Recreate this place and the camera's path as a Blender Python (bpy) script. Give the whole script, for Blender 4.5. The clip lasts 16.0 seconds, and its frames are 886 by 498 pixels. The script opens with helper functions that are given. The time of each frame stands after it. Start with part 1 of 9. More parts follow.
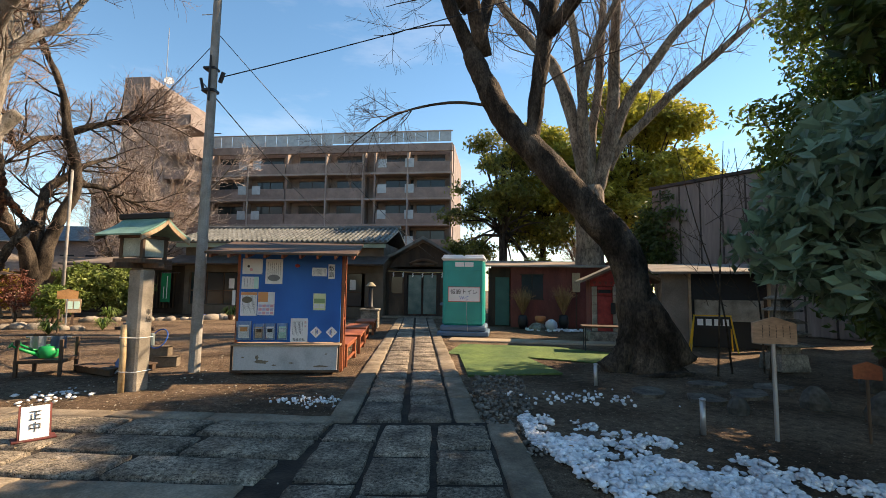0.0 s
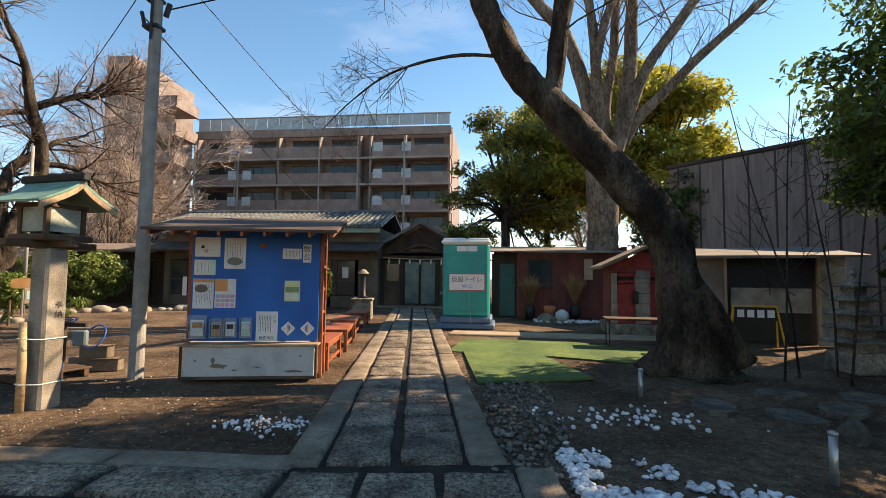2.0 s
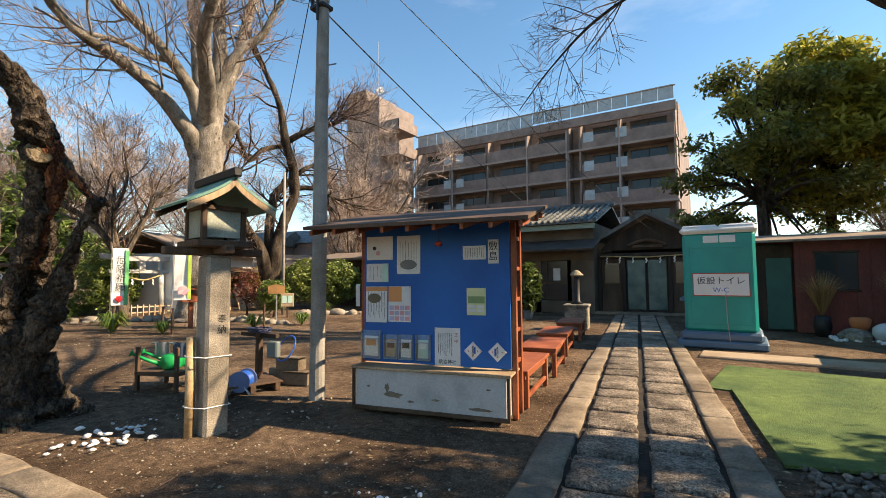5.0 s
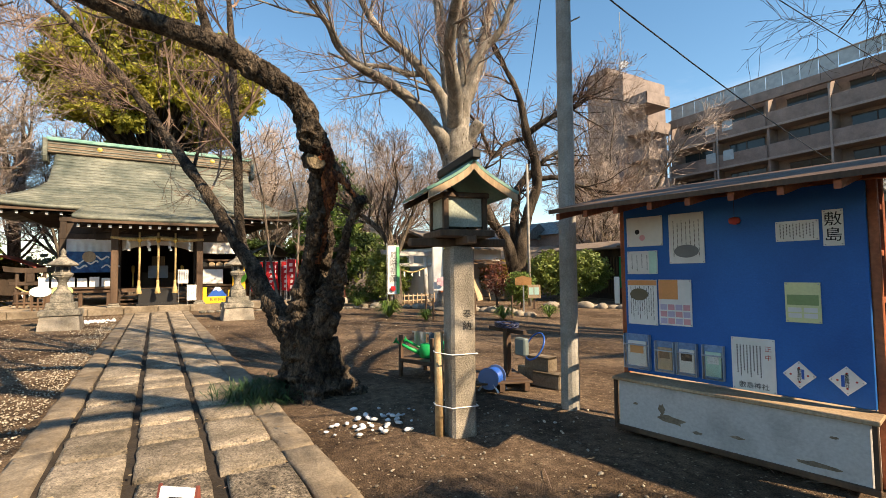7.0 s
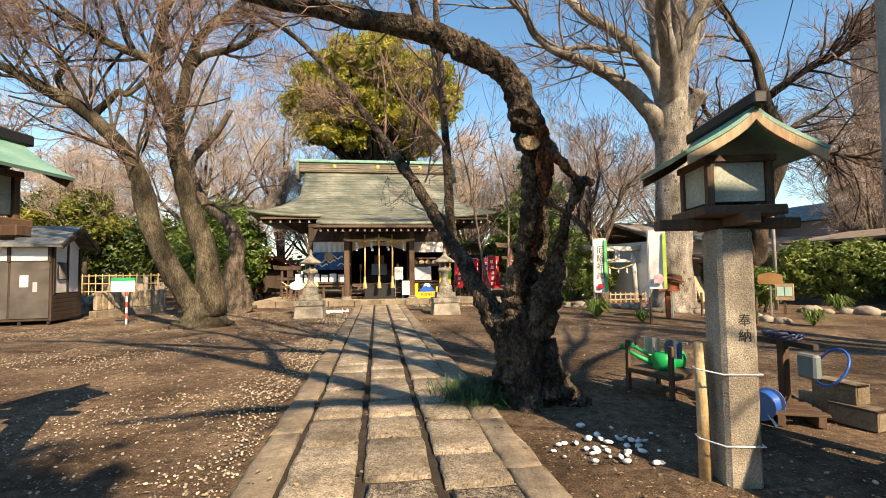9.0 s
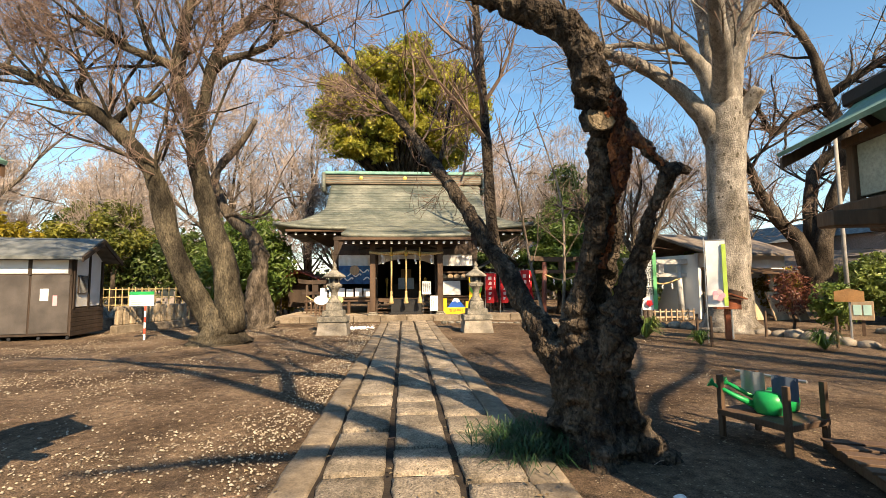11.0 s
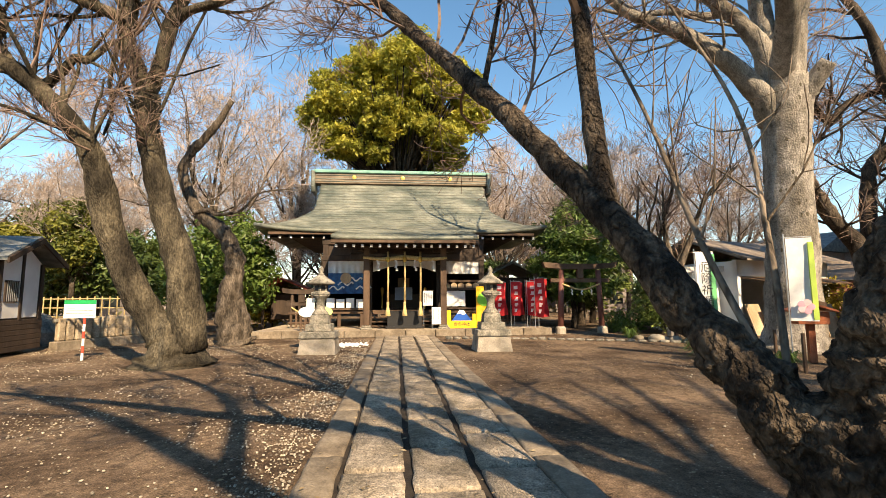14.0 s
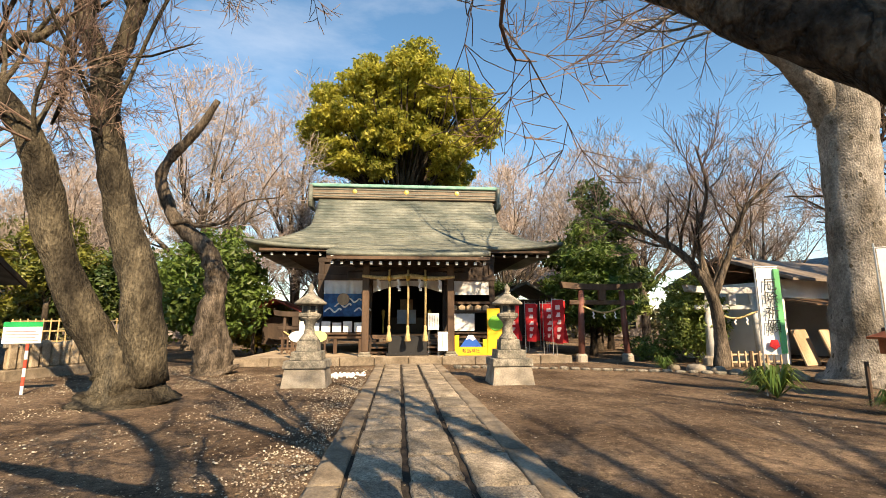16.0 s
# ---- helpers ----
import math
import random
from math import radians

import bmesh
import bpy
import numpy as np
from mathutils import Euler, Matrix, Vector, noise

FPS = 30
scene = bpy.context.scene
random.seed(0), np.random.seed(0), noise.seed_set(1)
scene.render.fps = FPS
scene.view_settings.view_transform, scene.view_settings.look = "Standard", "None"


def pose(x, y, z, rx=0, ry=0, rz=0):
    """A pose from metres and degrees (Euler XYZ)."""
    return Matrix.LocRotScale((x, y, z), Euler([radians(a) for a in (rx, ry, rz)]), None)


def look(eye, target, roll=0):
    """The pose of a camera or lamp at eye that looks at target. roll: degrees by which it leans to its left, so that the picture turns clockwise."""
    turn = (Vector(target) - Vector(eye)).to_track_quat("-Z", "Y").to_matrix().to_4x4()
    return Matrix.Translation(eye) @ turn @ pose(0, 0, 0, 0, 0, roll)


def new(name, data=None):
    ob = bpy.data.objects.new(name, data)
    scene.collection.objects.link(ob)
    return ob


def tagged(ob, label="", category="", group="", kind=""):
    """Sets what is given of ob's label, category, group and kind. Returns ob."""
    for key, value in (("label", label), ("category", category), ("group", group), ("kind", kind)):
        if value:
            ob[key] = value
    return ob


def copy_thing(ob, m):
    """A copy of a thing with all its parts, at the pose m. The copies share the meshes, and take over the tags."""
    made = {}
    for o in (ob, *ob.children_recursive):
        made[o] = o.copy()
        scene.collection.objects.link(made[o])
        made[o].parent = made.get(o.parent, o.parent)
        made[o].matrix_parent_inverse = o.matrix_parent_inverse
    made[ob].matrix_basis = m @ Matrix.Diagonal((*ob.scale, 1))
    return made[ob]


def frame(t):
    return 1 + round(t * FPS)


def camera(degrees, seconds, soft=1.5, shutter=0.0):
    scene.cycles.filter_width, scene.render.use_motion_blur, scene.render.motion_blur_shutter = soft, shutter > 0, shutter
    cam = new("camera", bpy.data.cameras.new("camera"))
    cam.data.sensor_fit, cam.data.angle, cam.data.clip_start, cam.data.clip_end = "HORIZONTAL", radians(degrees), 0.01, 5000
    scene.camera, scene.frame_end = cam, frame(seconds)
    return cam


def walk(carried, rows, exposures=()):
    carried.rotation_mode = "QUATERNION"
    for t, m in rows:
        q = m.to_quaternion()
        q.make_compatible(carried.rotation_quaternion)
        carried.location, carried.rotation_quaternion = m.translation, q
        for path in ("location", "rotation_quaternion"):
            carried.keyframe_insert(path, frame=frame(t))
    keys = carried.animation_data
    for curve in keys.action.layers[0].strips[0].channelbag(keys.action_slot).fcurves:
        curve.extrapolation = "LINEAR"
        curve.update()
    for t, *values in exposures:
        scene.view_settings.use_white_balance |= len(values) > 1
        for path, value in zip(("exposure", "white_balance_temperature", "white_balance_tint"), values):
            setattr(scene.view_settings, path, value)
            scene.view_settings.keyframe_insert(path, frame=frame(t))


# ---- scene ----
cam = camera(87.3, 16.0, soft=0.65, shutter=0.0)
PATH = [
    (0, (0.717, 0.567, 1.57), (0.52, 2.55, 1.741), 0.7),
    (0.5, (0.666, 0.974, 1.542), (0.485, 2.96, 1.694), 0.8),
    (1, (0.627, 1.449, 1.516), (0.457, 3.437, 1.647), 0.8),
    (1.5, (0.547, 1.85, 1.523), (0.377, 3.839, 1.645), 0.6),
    (2, (0.469, 2.277, 1.524), (0.283, 4.264, 1.647), 0.6),
    (2.5, (0.391, 2.657, 1.541), (0.155, 4.639, 1.668), 0.6),
    (3, (0.326, 3.059, 1.573), (-0.006, 5.027, 1.7), 0.6),
    (3.2, (0.285, 3.206, 1.568), (-0.092, 5.166, 1.697), 0.6),
    (5.3, (-0.077, 4.501, 1.562), (-1.238, 6.124, 1.691), -0.3),
    (5.5, (-0.143, 4.613, 1.572), (-1.384, 6.176, 1.702), -0.2),
    (6, (-0.287, 4.764, 1.566), (-1.719, 6.154, 1.693), -0.5),
    (6.5, (-0.457, 4.839, 1.564), (-2.048, 6.044, 1.68), -0.6),
    (7, (-0.645, 4.877, 1.568), (-2.389, 5.851, 1.668), -0.7),
    (7.5, (-0.809, 4.877, 1.549), (-2.666, 5.616, 1.635), -0.7),
    (8, (-1.01, 4.926, 1.535), (-2.943, 5.435, 1.607), -0.7),
    (8.5, (-1.151, 4.89, 1.548), (-3.121, 5.228, 1.624), -0.8),
    (9, (-1.379, 4.829, 1.53), (-3.368, 5.022, 1.631), -0.8),
    (9.5, (-1.54, 4.796, 1.544), (-3.533, 4.901, 1.667), -0.7),
    (10, (-1.786, 4.819, 1.57), (-3.78, 4.885, 1.707), -0.8),
    (12.5, (-3.761, 4.595, 1.46), (-5.748, 4.711, 1.662), -0.5),
    (13, (-4.222, 4.54, 1.443), (-6.209, 4.653, 1.636), -0.4),
    (13.5, (-4.674, 4.502, 1.436), (-6.661, 4.607, 1.633), -0.5),
    (14, (-5.137, 4.421, 1.442), (-7.122, 4.531, 1.66), -0.4),
    (14.5, (-5.563, 4.404, 1.436), (-7.545, 4.514, 1.681), -0.3),
    (15, (-6.056, 4.37, 1.433), (-8.035, 4.475, 1.702), -0.2),
    (15.5, (-6.482, 4.353, 1.426), (-8.459, 4.457, 1.715), -0.2),
    (16, (-6.984, 4.363, 1.427), (-8.956, 4.459, 1.746), -0.2),
]
EXPOSURES = [(0.0, 1.18, 7550, 15), (3.0, 1.22, 7550, 15), (5.5, 1.15, 7400, 13), (8.0, 1.13, 7400, 12), (13.0, 1.16, 7500, 12), (16.0, 1.18, 7500, 12)]
walk(cam, [(t, look(eye, target, roll)) for t, eye, target, roll in PATH], EXPOSURES)

# ---- daylight ----
SUN_AZ, SUN_EL = 25.0, 37.0   # degrees from +x towards +y, and above the horizon
world = bpy.data.worlds.new("sky")
scene.world = world
world.use_nodes = True
wn, wl = world.node_tree.nodes, world.node_tree.links
wn.clear()
w_out, w_bg, w_sky = wn.new("ShaderNodeOutputWorld"), wn.new("ShaderNodeBackground"), wn.new("ShaderNodeTexSky")
w_sky.sky_type, w_sky.sun_disc = "NISHITA", False
w_sky.sun_elevation, w_sky.sun_rotation = radians(SUN_EL), radians(90 - SUN_AZ)
w_sky.air_density, w_sky.dust_density, w_sky.ozone_density = 1.0, 0.0, 1.6
w_tc, w_map, w_no = wn.new("ShaderNodeTexCoord"), wn.new("ShaderNodeMapping"), wn.new("ShaderNodeTexNoise")
w_map.inputs["Scale"].default_value = (1.0, 1.0, 3.5)
w_no.inputs["Scale"].default_value, w_no.inputs["Detail"].default_value = 1.7, 9.0
w_no.inputs["Roughness"].default_value = 0.6
w_rmp = wn.new("ShaderNodeValToRGB")
w_rmp.color_ramp.elements[0].position, w_rmp.color_ramp.elements[1].position = 0.54, 0.85
w_rmp.color_ramp.elements[1].color = (0.32, 0.32, 0.32, 1)
w_mix = wn.new("ShaderNodeMixRGB")
w_mix.inputs[2].default_value = (6.0, 6.3, 7.0, 1)
w_bg.inputs["Strength"].default_value = 0.112
wl.new(w_tc.outputs["Generated"], w_map.inputs["Vector"])
wl.new(w_map.outputs["Vector"], w_no.inputs["Vector"])
wl.new(w_no.outputs["Fac"], w_rmp.inputs["Fac"])
wl.new(w_rmp.outputs["Color"], w_mix.inputs[0])
w_hs = wn.new("ShaderNodeHueSaturation")
w_hs.inputs["Hue"].default_value, w_hs.inputs["Saturation"].default_value = 0.493, 1.2
wl.new(w_sky.outputs["Color"], w_hs.inputs["Color"])
wl.new(w_hs.outputs["Color"], w_mix.inputs[1])
wl.new(w_mix.outputs["Color"], w_bg.inputs["Color"])
wl.new(w_bg.outputs["Background"], w_out.inputs["Surface"])
sun = new("sun", bpy.data.lights.new("sun", "SUN"))
sun.data.energy, sun.data.angle, sun.data.color = 5.0, radians(0.45), (1.0, 0.83, 0.61)
SUN_DIR = Vector((math.cos(radians(SUN_AZ)) * math.cos(radians(SUN_EL)), math.sin(radians(SUN_AZ)) * math.cos(radians(SUN_EL)), math.sin(radians(SUN_EL))))
sun.matrix_world = look(SUN_DIR * 50, (0, 0, 0))

# ---- materials ----
def mat(name, c1, c2, rough=0.85, scale=3.0, bump=0.25, bscale=45.0, metal=0.0, rnd=0.0, island=0.0, lo=0.35, hi=0.65, stretch=(1, 1, 1), fine=0.25, spec=0.4, trans=0.0, crack=0.0, bdist=0.02, mid=(0, 0), speck=None):
    """Two-colour surface: broad mottling, fine grain, relief; rnd and island vary the value piece by piece."""
    m = bpy.data.materials.new(name)
    m.use_nodes = True
    n, l = m.node_tree.nodes, m.node_tree.links
    b = n["Principled BSDF"]
    geo, mp = n.new("ShaderNodeNewGeometry"), n.new("ShaderNodeMapping")
    mp.inputs["Scale"].default_value = stretch
    l.new(geo.outputs["Position"], mp.inputs["Vector"])
    big, small = n.new("ShaderNodeTexNoise"), n.new("ShaderNodeTexNoise")
    big.inputs["Scale"].default_value, big.inputs["Detail"].default_value = scale, 7.0
    small.inputs["Scale"].default_value, small.inputs["Detail"].default_value = bscale, 5.0
    for t in (big, small):
        l.new(mp.outputs["Vector"], t.inputs["Vector"])
    rmp = n.new("ShaderNodeValToRGB")
    rmp.color_ramp.elements[0].position, rmp.color_ramp.elements[1].position = lo, hi
    rmp.color_ramp.elements[0].color, rmp.color_ramp.elements[1].color = (*c1, 1), (*c2, 1)
    l.new(big.outputs["Fac"], rmp.inputs["Fac"])
    hsv = n.new("ShaderNodeHueSaturation")
    l.new(rmp.outputs["Color"], hsv.inputs["Color"])
    val = n.new("ShaderNodeMapRange")
    val.inputs["From Min"].default_value, val.inputs["From Max"].default_value = 0.25, 0.75
    val.inputs["To Min"].default_value, val.inputs["To Max"].default_value = 1 - fine, 1 + fine
    l.new(small.outputs["Fac"], val.inputs["Value"])
    last = val.outputs["Result"]
    for amount, src in ((rnd, "object"), (island, "island")):
        if amount:
            r = n.new("ShaderNodeObjectInfo").outputs["Random"] if src == "object" else geo.outputs["Random Per Island"]
            mr, mul = n.new("ShaderNodeMapRange"), n.new("ShaderNodeMath")
            mr.inputs["To Min"].default_value, mr.inputs["To Max"].default_value = 1 - amount, 1 + amount
            mul.operation = "MULTIPLY"
            l.new(r, mr.inputs["Value"])
            l.new(mr.outputs["Result"], mul.inputs[0])
            l.new(last, mul.inputs[1])
            last = mul.outputs[0]
    if mid[1]:
        md_, mm, mul = n.new("ShaderNodeTexNoise"), n.new("ShaderNodeMapRange"), n.new("ShaderNodeMath")
        md_.inputs["Scale"].default_value, md_.inputs["Detail"].default_value, md_.inputs["Roughness"].default_value = mid[0], 6.0, 0.7
        mm.inputs["From Min"].default_value, mm.inputs["From Max"].default_value = 0.36, 0.64
        mm.inputs["To Min"].default_value, mm.inputs["To Max"].default_value = 1 - mid[1], 1 + mid[1]
        mul.operation = "MULTIPLY"
        l.new(mp.outputs["Vector"], md_.inputs["Vector"])
        l.new(md_.outputs["Fac"], mm.inputs["Value"])
        l.new(mm.outputs["Result"], mul.inputs[0])
        l.new(last, mul.inputs[1])
        last = mul.outputs[0]
    height = small.outputs["Fac"]
    if crack:
        ck = n.new("ShaderNodeTexNoise")
        ck.inputs["Scale"].default_value, ck.inputs["Detail"].default_value = crack, 4.0
        l.new(mp.outputs["Vector"], ck.inputs["Vector"])
        sb, ab, rg_ = n.new("ShaderNodeMath"), n.new("ShaderNodeMath"), n.new("ShaderNodeMapRange")
        sb.operation, ab.operation = "SUBTRACT", "ABSOLUTE"
        sb.inputs[1].default_value = 0.5
        rg_.inputs["From Max"].default_value, rg_.inputs["To Min"].default_value = 0.06, 0.5
        l.new(ck.outputs["Fac"], sb.inputs[0])
        l.new(sb.outputs[0], ab.inputs[0])
        l.new(ab.outputs[0], rg_.inputs["Value"])
        m1, m2 = n.new("ShaderNodeMath"), n.new("ShaderNodeMath")
        m1.operation = "MULTIPLY"
        l.new(rg_.outputs["Result"], m1.inputs[0])
        l.new(last, m1.inputs[1])
        l.new(rg_.outputs["Result"], m2.inputs[0])
        l.new(small.outputs["Fac"], m2.inputs[1])
        last, height = m1.outputs[0], m2.outputs[0]
    l.new(last, hsv.inputs["Value"])
    colour = hsv.outputs["Color"]
    if speck:
        size, share, tint = speck
        vo, sep, gt_, ls, mu, mx = (n.new(k) for k in ("ShaderNodeTexVoronoi", "ShaderNodeSeparateColor", "ShaderNodeMath", "ShaderNodeMath", "ShaderNodeMath", "ShaderNodeMixRGB"))
        vo.inputs["Scale"].default_value = size
        gt_.operation, ls.operation, mu.operation = "LESS_THAN", "LESS_THAN", "MULTIPLY"
        gt_.inputs[1].default_value, ls.inputs[1].default_value = share, 0.34
        mx.inputs[2].default_value = (*tint, 1)
        l.new(mp.outputs["Vector"], vo.inputs["Vector"])
        l.new(vo.outputs["Color"], sep.inputs["Color"])
        l.new(sep.outputs["Red"], gt_.inputs[0])
        l.new(vo.outputs["Distance"], ls.inputs[0])
        l.new(gt_.outputs[0], mu.inputs[0])
        l.new(ls.outputs[0], mu.inputs[1])
        l.new(mu.outputs[0], mx.inputs[0])
        l.new(colour, mx.inputs[1])
        colour = mx.outputs[0]
    l.new(colour, b.inputs["Base Color"])
    b.inputs["Roughness"].default_value, b.inputs["Metallic"].default_value = rough, metal
    b.inputs["Specular IOR Level"].default_value = spec
    if bump:
        bp = n.new("ShaderNodeBump")
        bp.inputs["Strength"].default_value, bp.inputs["Distance"].default_value = bump, bdist
        l.new(height, bp.inputs["Height"])
        l.new(bp.outputs["Normal"], b.inputs["Normal"])
    if trans:
        tr, ms = n.new("ShaderNodeBsdfTranslucent"), n.new("ShaderNodeMixShader")
        ms.inputs["Fac"].default_value = trans
        l.new(hsv.outputs["Color"], tr.inputs["Color"])
        l.new(b.outputs["BSDF"], ms.inputs[1])
        l.new(tr.outputs["BSDF"], ms.inputs[2])
        l.new(ms.outputs["Shader"], n["Material Output"].inputs["Surface"])
    return m

def plain(name, c, rough=0.5, metal=0.0, var=0.1):
    return mat(name, tuple(k * (1 - var) for k in c), tuple(k * (1 + var) for k in c), rough, 2.5, 0.05, 60, metal, fine=0.06)

def glass(name, tint=(0.9, 0.95, 0.95), rough=0.05):
    m = bpy.data.materials.new(name)
    m.use_nodes = True
    b = m.node_tree.nodes["Principled BSDF"]
    b.inputs["Base Color"].default_value = (*tint, 1)
    b.inputs["Roughness"].default_value, b.inputs["Transmission Weight"].default_value = rough, 1.0
    return m

SOIL = mat("soil", (0.082, 0.054, 0.035), (0.215, 0.150, 0.10), 0.95, 0.7, 1.0, 70, fine=0.6, spec=0.15, bdist=0.045, mid=(9, 0.4), speck=(34, 0.10, (0.36, 0.29, 0.20)))
PALE_SOIL = mat("pale_soil", (0.30, 0.23, 0.16), (0.42, 0.34, 0.25), 0.95, 1.2, 0.5, 40, spec=0.15)
SLAB = mat("paving_stone", (0.18, 0.148, 0.108), (0.385, 0.318, 0.24), 0.85, 2.2, 1.0, 55, rnd=0.18, fine=0.5, spec=0.25, mid=(16, 0.32), speck=(60, 0.08, (0.08, 0.066, 0.048)), bdist=0.03)
SLAB_MID = mat("grey_paving_stone", (0.11, 0.09, 0.07), (0.30, 0.25, 0.195), 0.85, 3.0, 1.0, 60, rnd=0.22, fine=0.6, spec=0.25, mid=(26, 0.6), speck=(60, 0.16, (0.05, 0.042, 0.033)), bdist=0.03)
SLAB_DARK = mat("dark_paving_stone", (0.11, 0.09, 0.068), (0.37, 0.31, 0.235), 0.85, 3.2, 1.0, 70, rnd=0.2, fine=0.6, lo=0.3, hi=0.7, spec=0.25, mid=(26, 0.7), speck=(60, 0.2, (0.035, 0.03, 0.022)), bdist=0.035)
KERB = mat("kerb_concrete", (0.15, 0.118, 0.085), (0.28, 0.23, 0.17), 0.9, 1.5, 0.5, 50, rnd=0.08, spec=0.2, mid=(10, 0.2))
GRANITE = mat("granite", (0.20, 0.175, 0.14), (0.38, 0.335, 0.275), 0.85, 3, 0.5, 90, fine=0.5, spec=0.25)
OLDSTONE = mat("weathered_stone", (0.11, 0.105, 0.088), (0.30, 0.27, 0.22), 0.9, 4, 0.6, 35, fine=0.4, spec=0.2, mid=(15, 0.3))
PEBBLE = mat("pebble", (0.22, 0.18, 0.13), (0.48, 0.42, 0.33), 0.8, 8, 0.2, 60, island=0.5)
WHITE_PEBBLE = mat("white_pebble", (0.62, 0.62, 0.64), (0.84, 0.84, 0.84), 0.75, 6, 0.5, 40, island=0.2, fine=0.15)
BARK = mat("bark", (0.045, 0.036, 0.027), (0.16, 0.128, 0.098), 0.95, 5, 1.0, 28, stretch=(1, 1, 0.35), fine=0.5, spec=0.15, bdist=0.04, mid=(12, 0.35))
BARK_DARK = mat("dark_bark", (0.03, 0.023, 0.017), (0.125, 0.098, 0.074), 0.95, 2.2, 1.0, 34, stretch=(1, 1, 0.45), fine=0.55, spec=0.15, bdist=0.05, mid=(11, 0.4), lo=0.4, hi=0.7)
BARK_OLD = mat("old_cherry_bark", (0.028, 0.021, 0.016), (0.135, 0.104, 0.076), 0.95, 5, 1.0, 40, stretch=(1, 1, 0.7), fine=0.5, spec=0.2, crack=9, bdist=0.05, mid=(14, 0.4))
BARK_MOSS = mat("mossy_bark", (0.03, 0.025, 0.018), (0.135, 0.112, 0.076), 0.95, 1.8, 1.0, 30, stretch=(1, 1, 0.45), fine=0.55, spec=0.15, bdist=0.06, mid=(9, 0.45), lo=0.38, hi=0.68)
BARK_GREY = mat("grey_bark", (0.12, 0.10, 0.075), (0.33, 0.295, 0.25), 0.9, 1.2, 1.0, 30, stretch=(1, 1, 0.6), fine=0.4, spec=0.2, bdist=0.05, mid=(5, 0.35), speck=(9, 0.12, (0.10, 0.085, 0.06)))
BARK_BROWN = mat("brown_bark", (0.13, 0.10, 0.075), (0.30, 0.235, 0.175), 0.9, 2.5, 0.8, 20, stretch=(1, 1, 0.4), fine=0.35, spec=0.2, crack=6, bdist=0.03)
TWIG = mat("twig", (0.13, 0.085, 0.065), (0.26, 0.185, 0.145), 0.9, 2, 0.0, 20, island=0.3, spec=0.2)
# paler copy of TWIG for far trees, distance haze put into the colour
TWIG_FAR = mat("hazed_far_twig", (0.23, 0.185, 0.155), (0.41, 0.335, 0.29), 0.9, 2, 0.0, 20, island=0.25, spec=0.2)
ROT = mat("rotten_wood", (0.07, 0.02, 0.01), (0.34, 0.12, 0.045), 0.95, 14, 1.0, 40, stretch=(1, 1, 0.5), fine=0.6, crack=14, bdist=0.05)
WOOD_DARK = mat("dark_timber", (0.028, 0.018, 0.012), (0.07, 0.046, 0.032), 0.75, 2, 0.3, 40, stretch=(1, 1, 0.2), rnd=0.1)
WOOD_BROWN = mat("brown_timber", (0.06, 0.034, 0.02), (0.125, 0.076, 0.046), 0.7, 2, 0.3, 40, stretch=(1, 1, 0.2), rnd=0.1)
WOOD_PALE = mat("pale_timber", (0.32, 0.22, 0.13), (0.5, 0.37, 0.24), 0.75, 2, 0.25, 50, stretch=(1, 1, 0.2), rnd=0.1)
WOOD_RED = mat("red_stained_timber", (0.22, 0.055, 0.02), (0.36, 0.11, 0.045), 0.6, 3, 0.2, 40, rnd=0.1)
COPPER = mat("green_copper", (0.075, 0.088, 0.072), (0.20, 0.205, 0.165), 0.5, 1.3, 0.3, 30, rnd=0.07, fine=0.3, stretch=(1, 0.5, 1), mid=(6, 0.25))
COPPER_PALE = mat("pale_green_copper", (0.10, 0.24, 0.19), (0.22, 0.38, 0.31), 0.55, 2.5, 0.15, 40, rnd=0.1, fine=0.15)
TILE = mat("grey_roof_tile", (0.06, 0.066, 0.06), (0.15, 0.155, 0.145), 0.5, 3, 0.2, 50, rnd=0.2, fine=0.2)
PLASTER = mat("white_plaster", (0.66, 0.64, 0.60), (0.8, 0.79, 0.76), 0.9, 1.2, 0.1, 60, fine=0.05)
BLUE = mat("blue_board", (0.003, 0.095, 0.36), (0.006, 0.135, 0.47), 0.55, 1.2, 0.12, 80, fine=0.1)
GREY_PAINT = mat("worn_grey_paint", (0.34, 0.33, 0.32), (0.50, 0.49, 0.48), 0.7, 1.6, 0.2, 40, fine=0.12, lo=0.3, hi=0.45)
TEAL = mat("teal_plastic", (0.0, 0.27, 0.24), (0.0, 0.34, 0.30), 0.4, 1.5, 0.03, 40, fine=0.04)
PLASTIC_BLUE = plain("grey_blue_plastic", (0.10, 0.17, 0.25), 0.5)
WHITE = plain("white_paint", (0.78, 0.78, 0.77), 0.5, var=0.03)
PAPER = mat("paper", (0.70, 0.69, 0.66), (0.8, 0.79, 0.77), 0.7, 5, 0.05, 30, fine=0.03)
INK = plain("black_ink", (0.02, 0.02, 0.02), 0.6)
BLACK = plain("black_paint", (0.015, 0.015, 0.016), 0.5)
RED = mat("red_cloth", (0.42, 0.015, 0.02), (0.6, 0.03, 0.04), 0.8, 4, 0.1, 40, rnd=0.1, trans=0.25)
VERMILION = mat("vermilion_paint", (0.42, 0.05, 0.03), (0.6, 0.085, 0.05), 0.6, 3, 0.15, 40, fine=0.15)
DEEP_RED = mat("dull_red_boards", (0.13, 0.035, 0.028), (0.22, 0.06, 0.045), 0.75, 2, 0.2, 30, stretch=(1, 1, 0.3), fine=0.2)
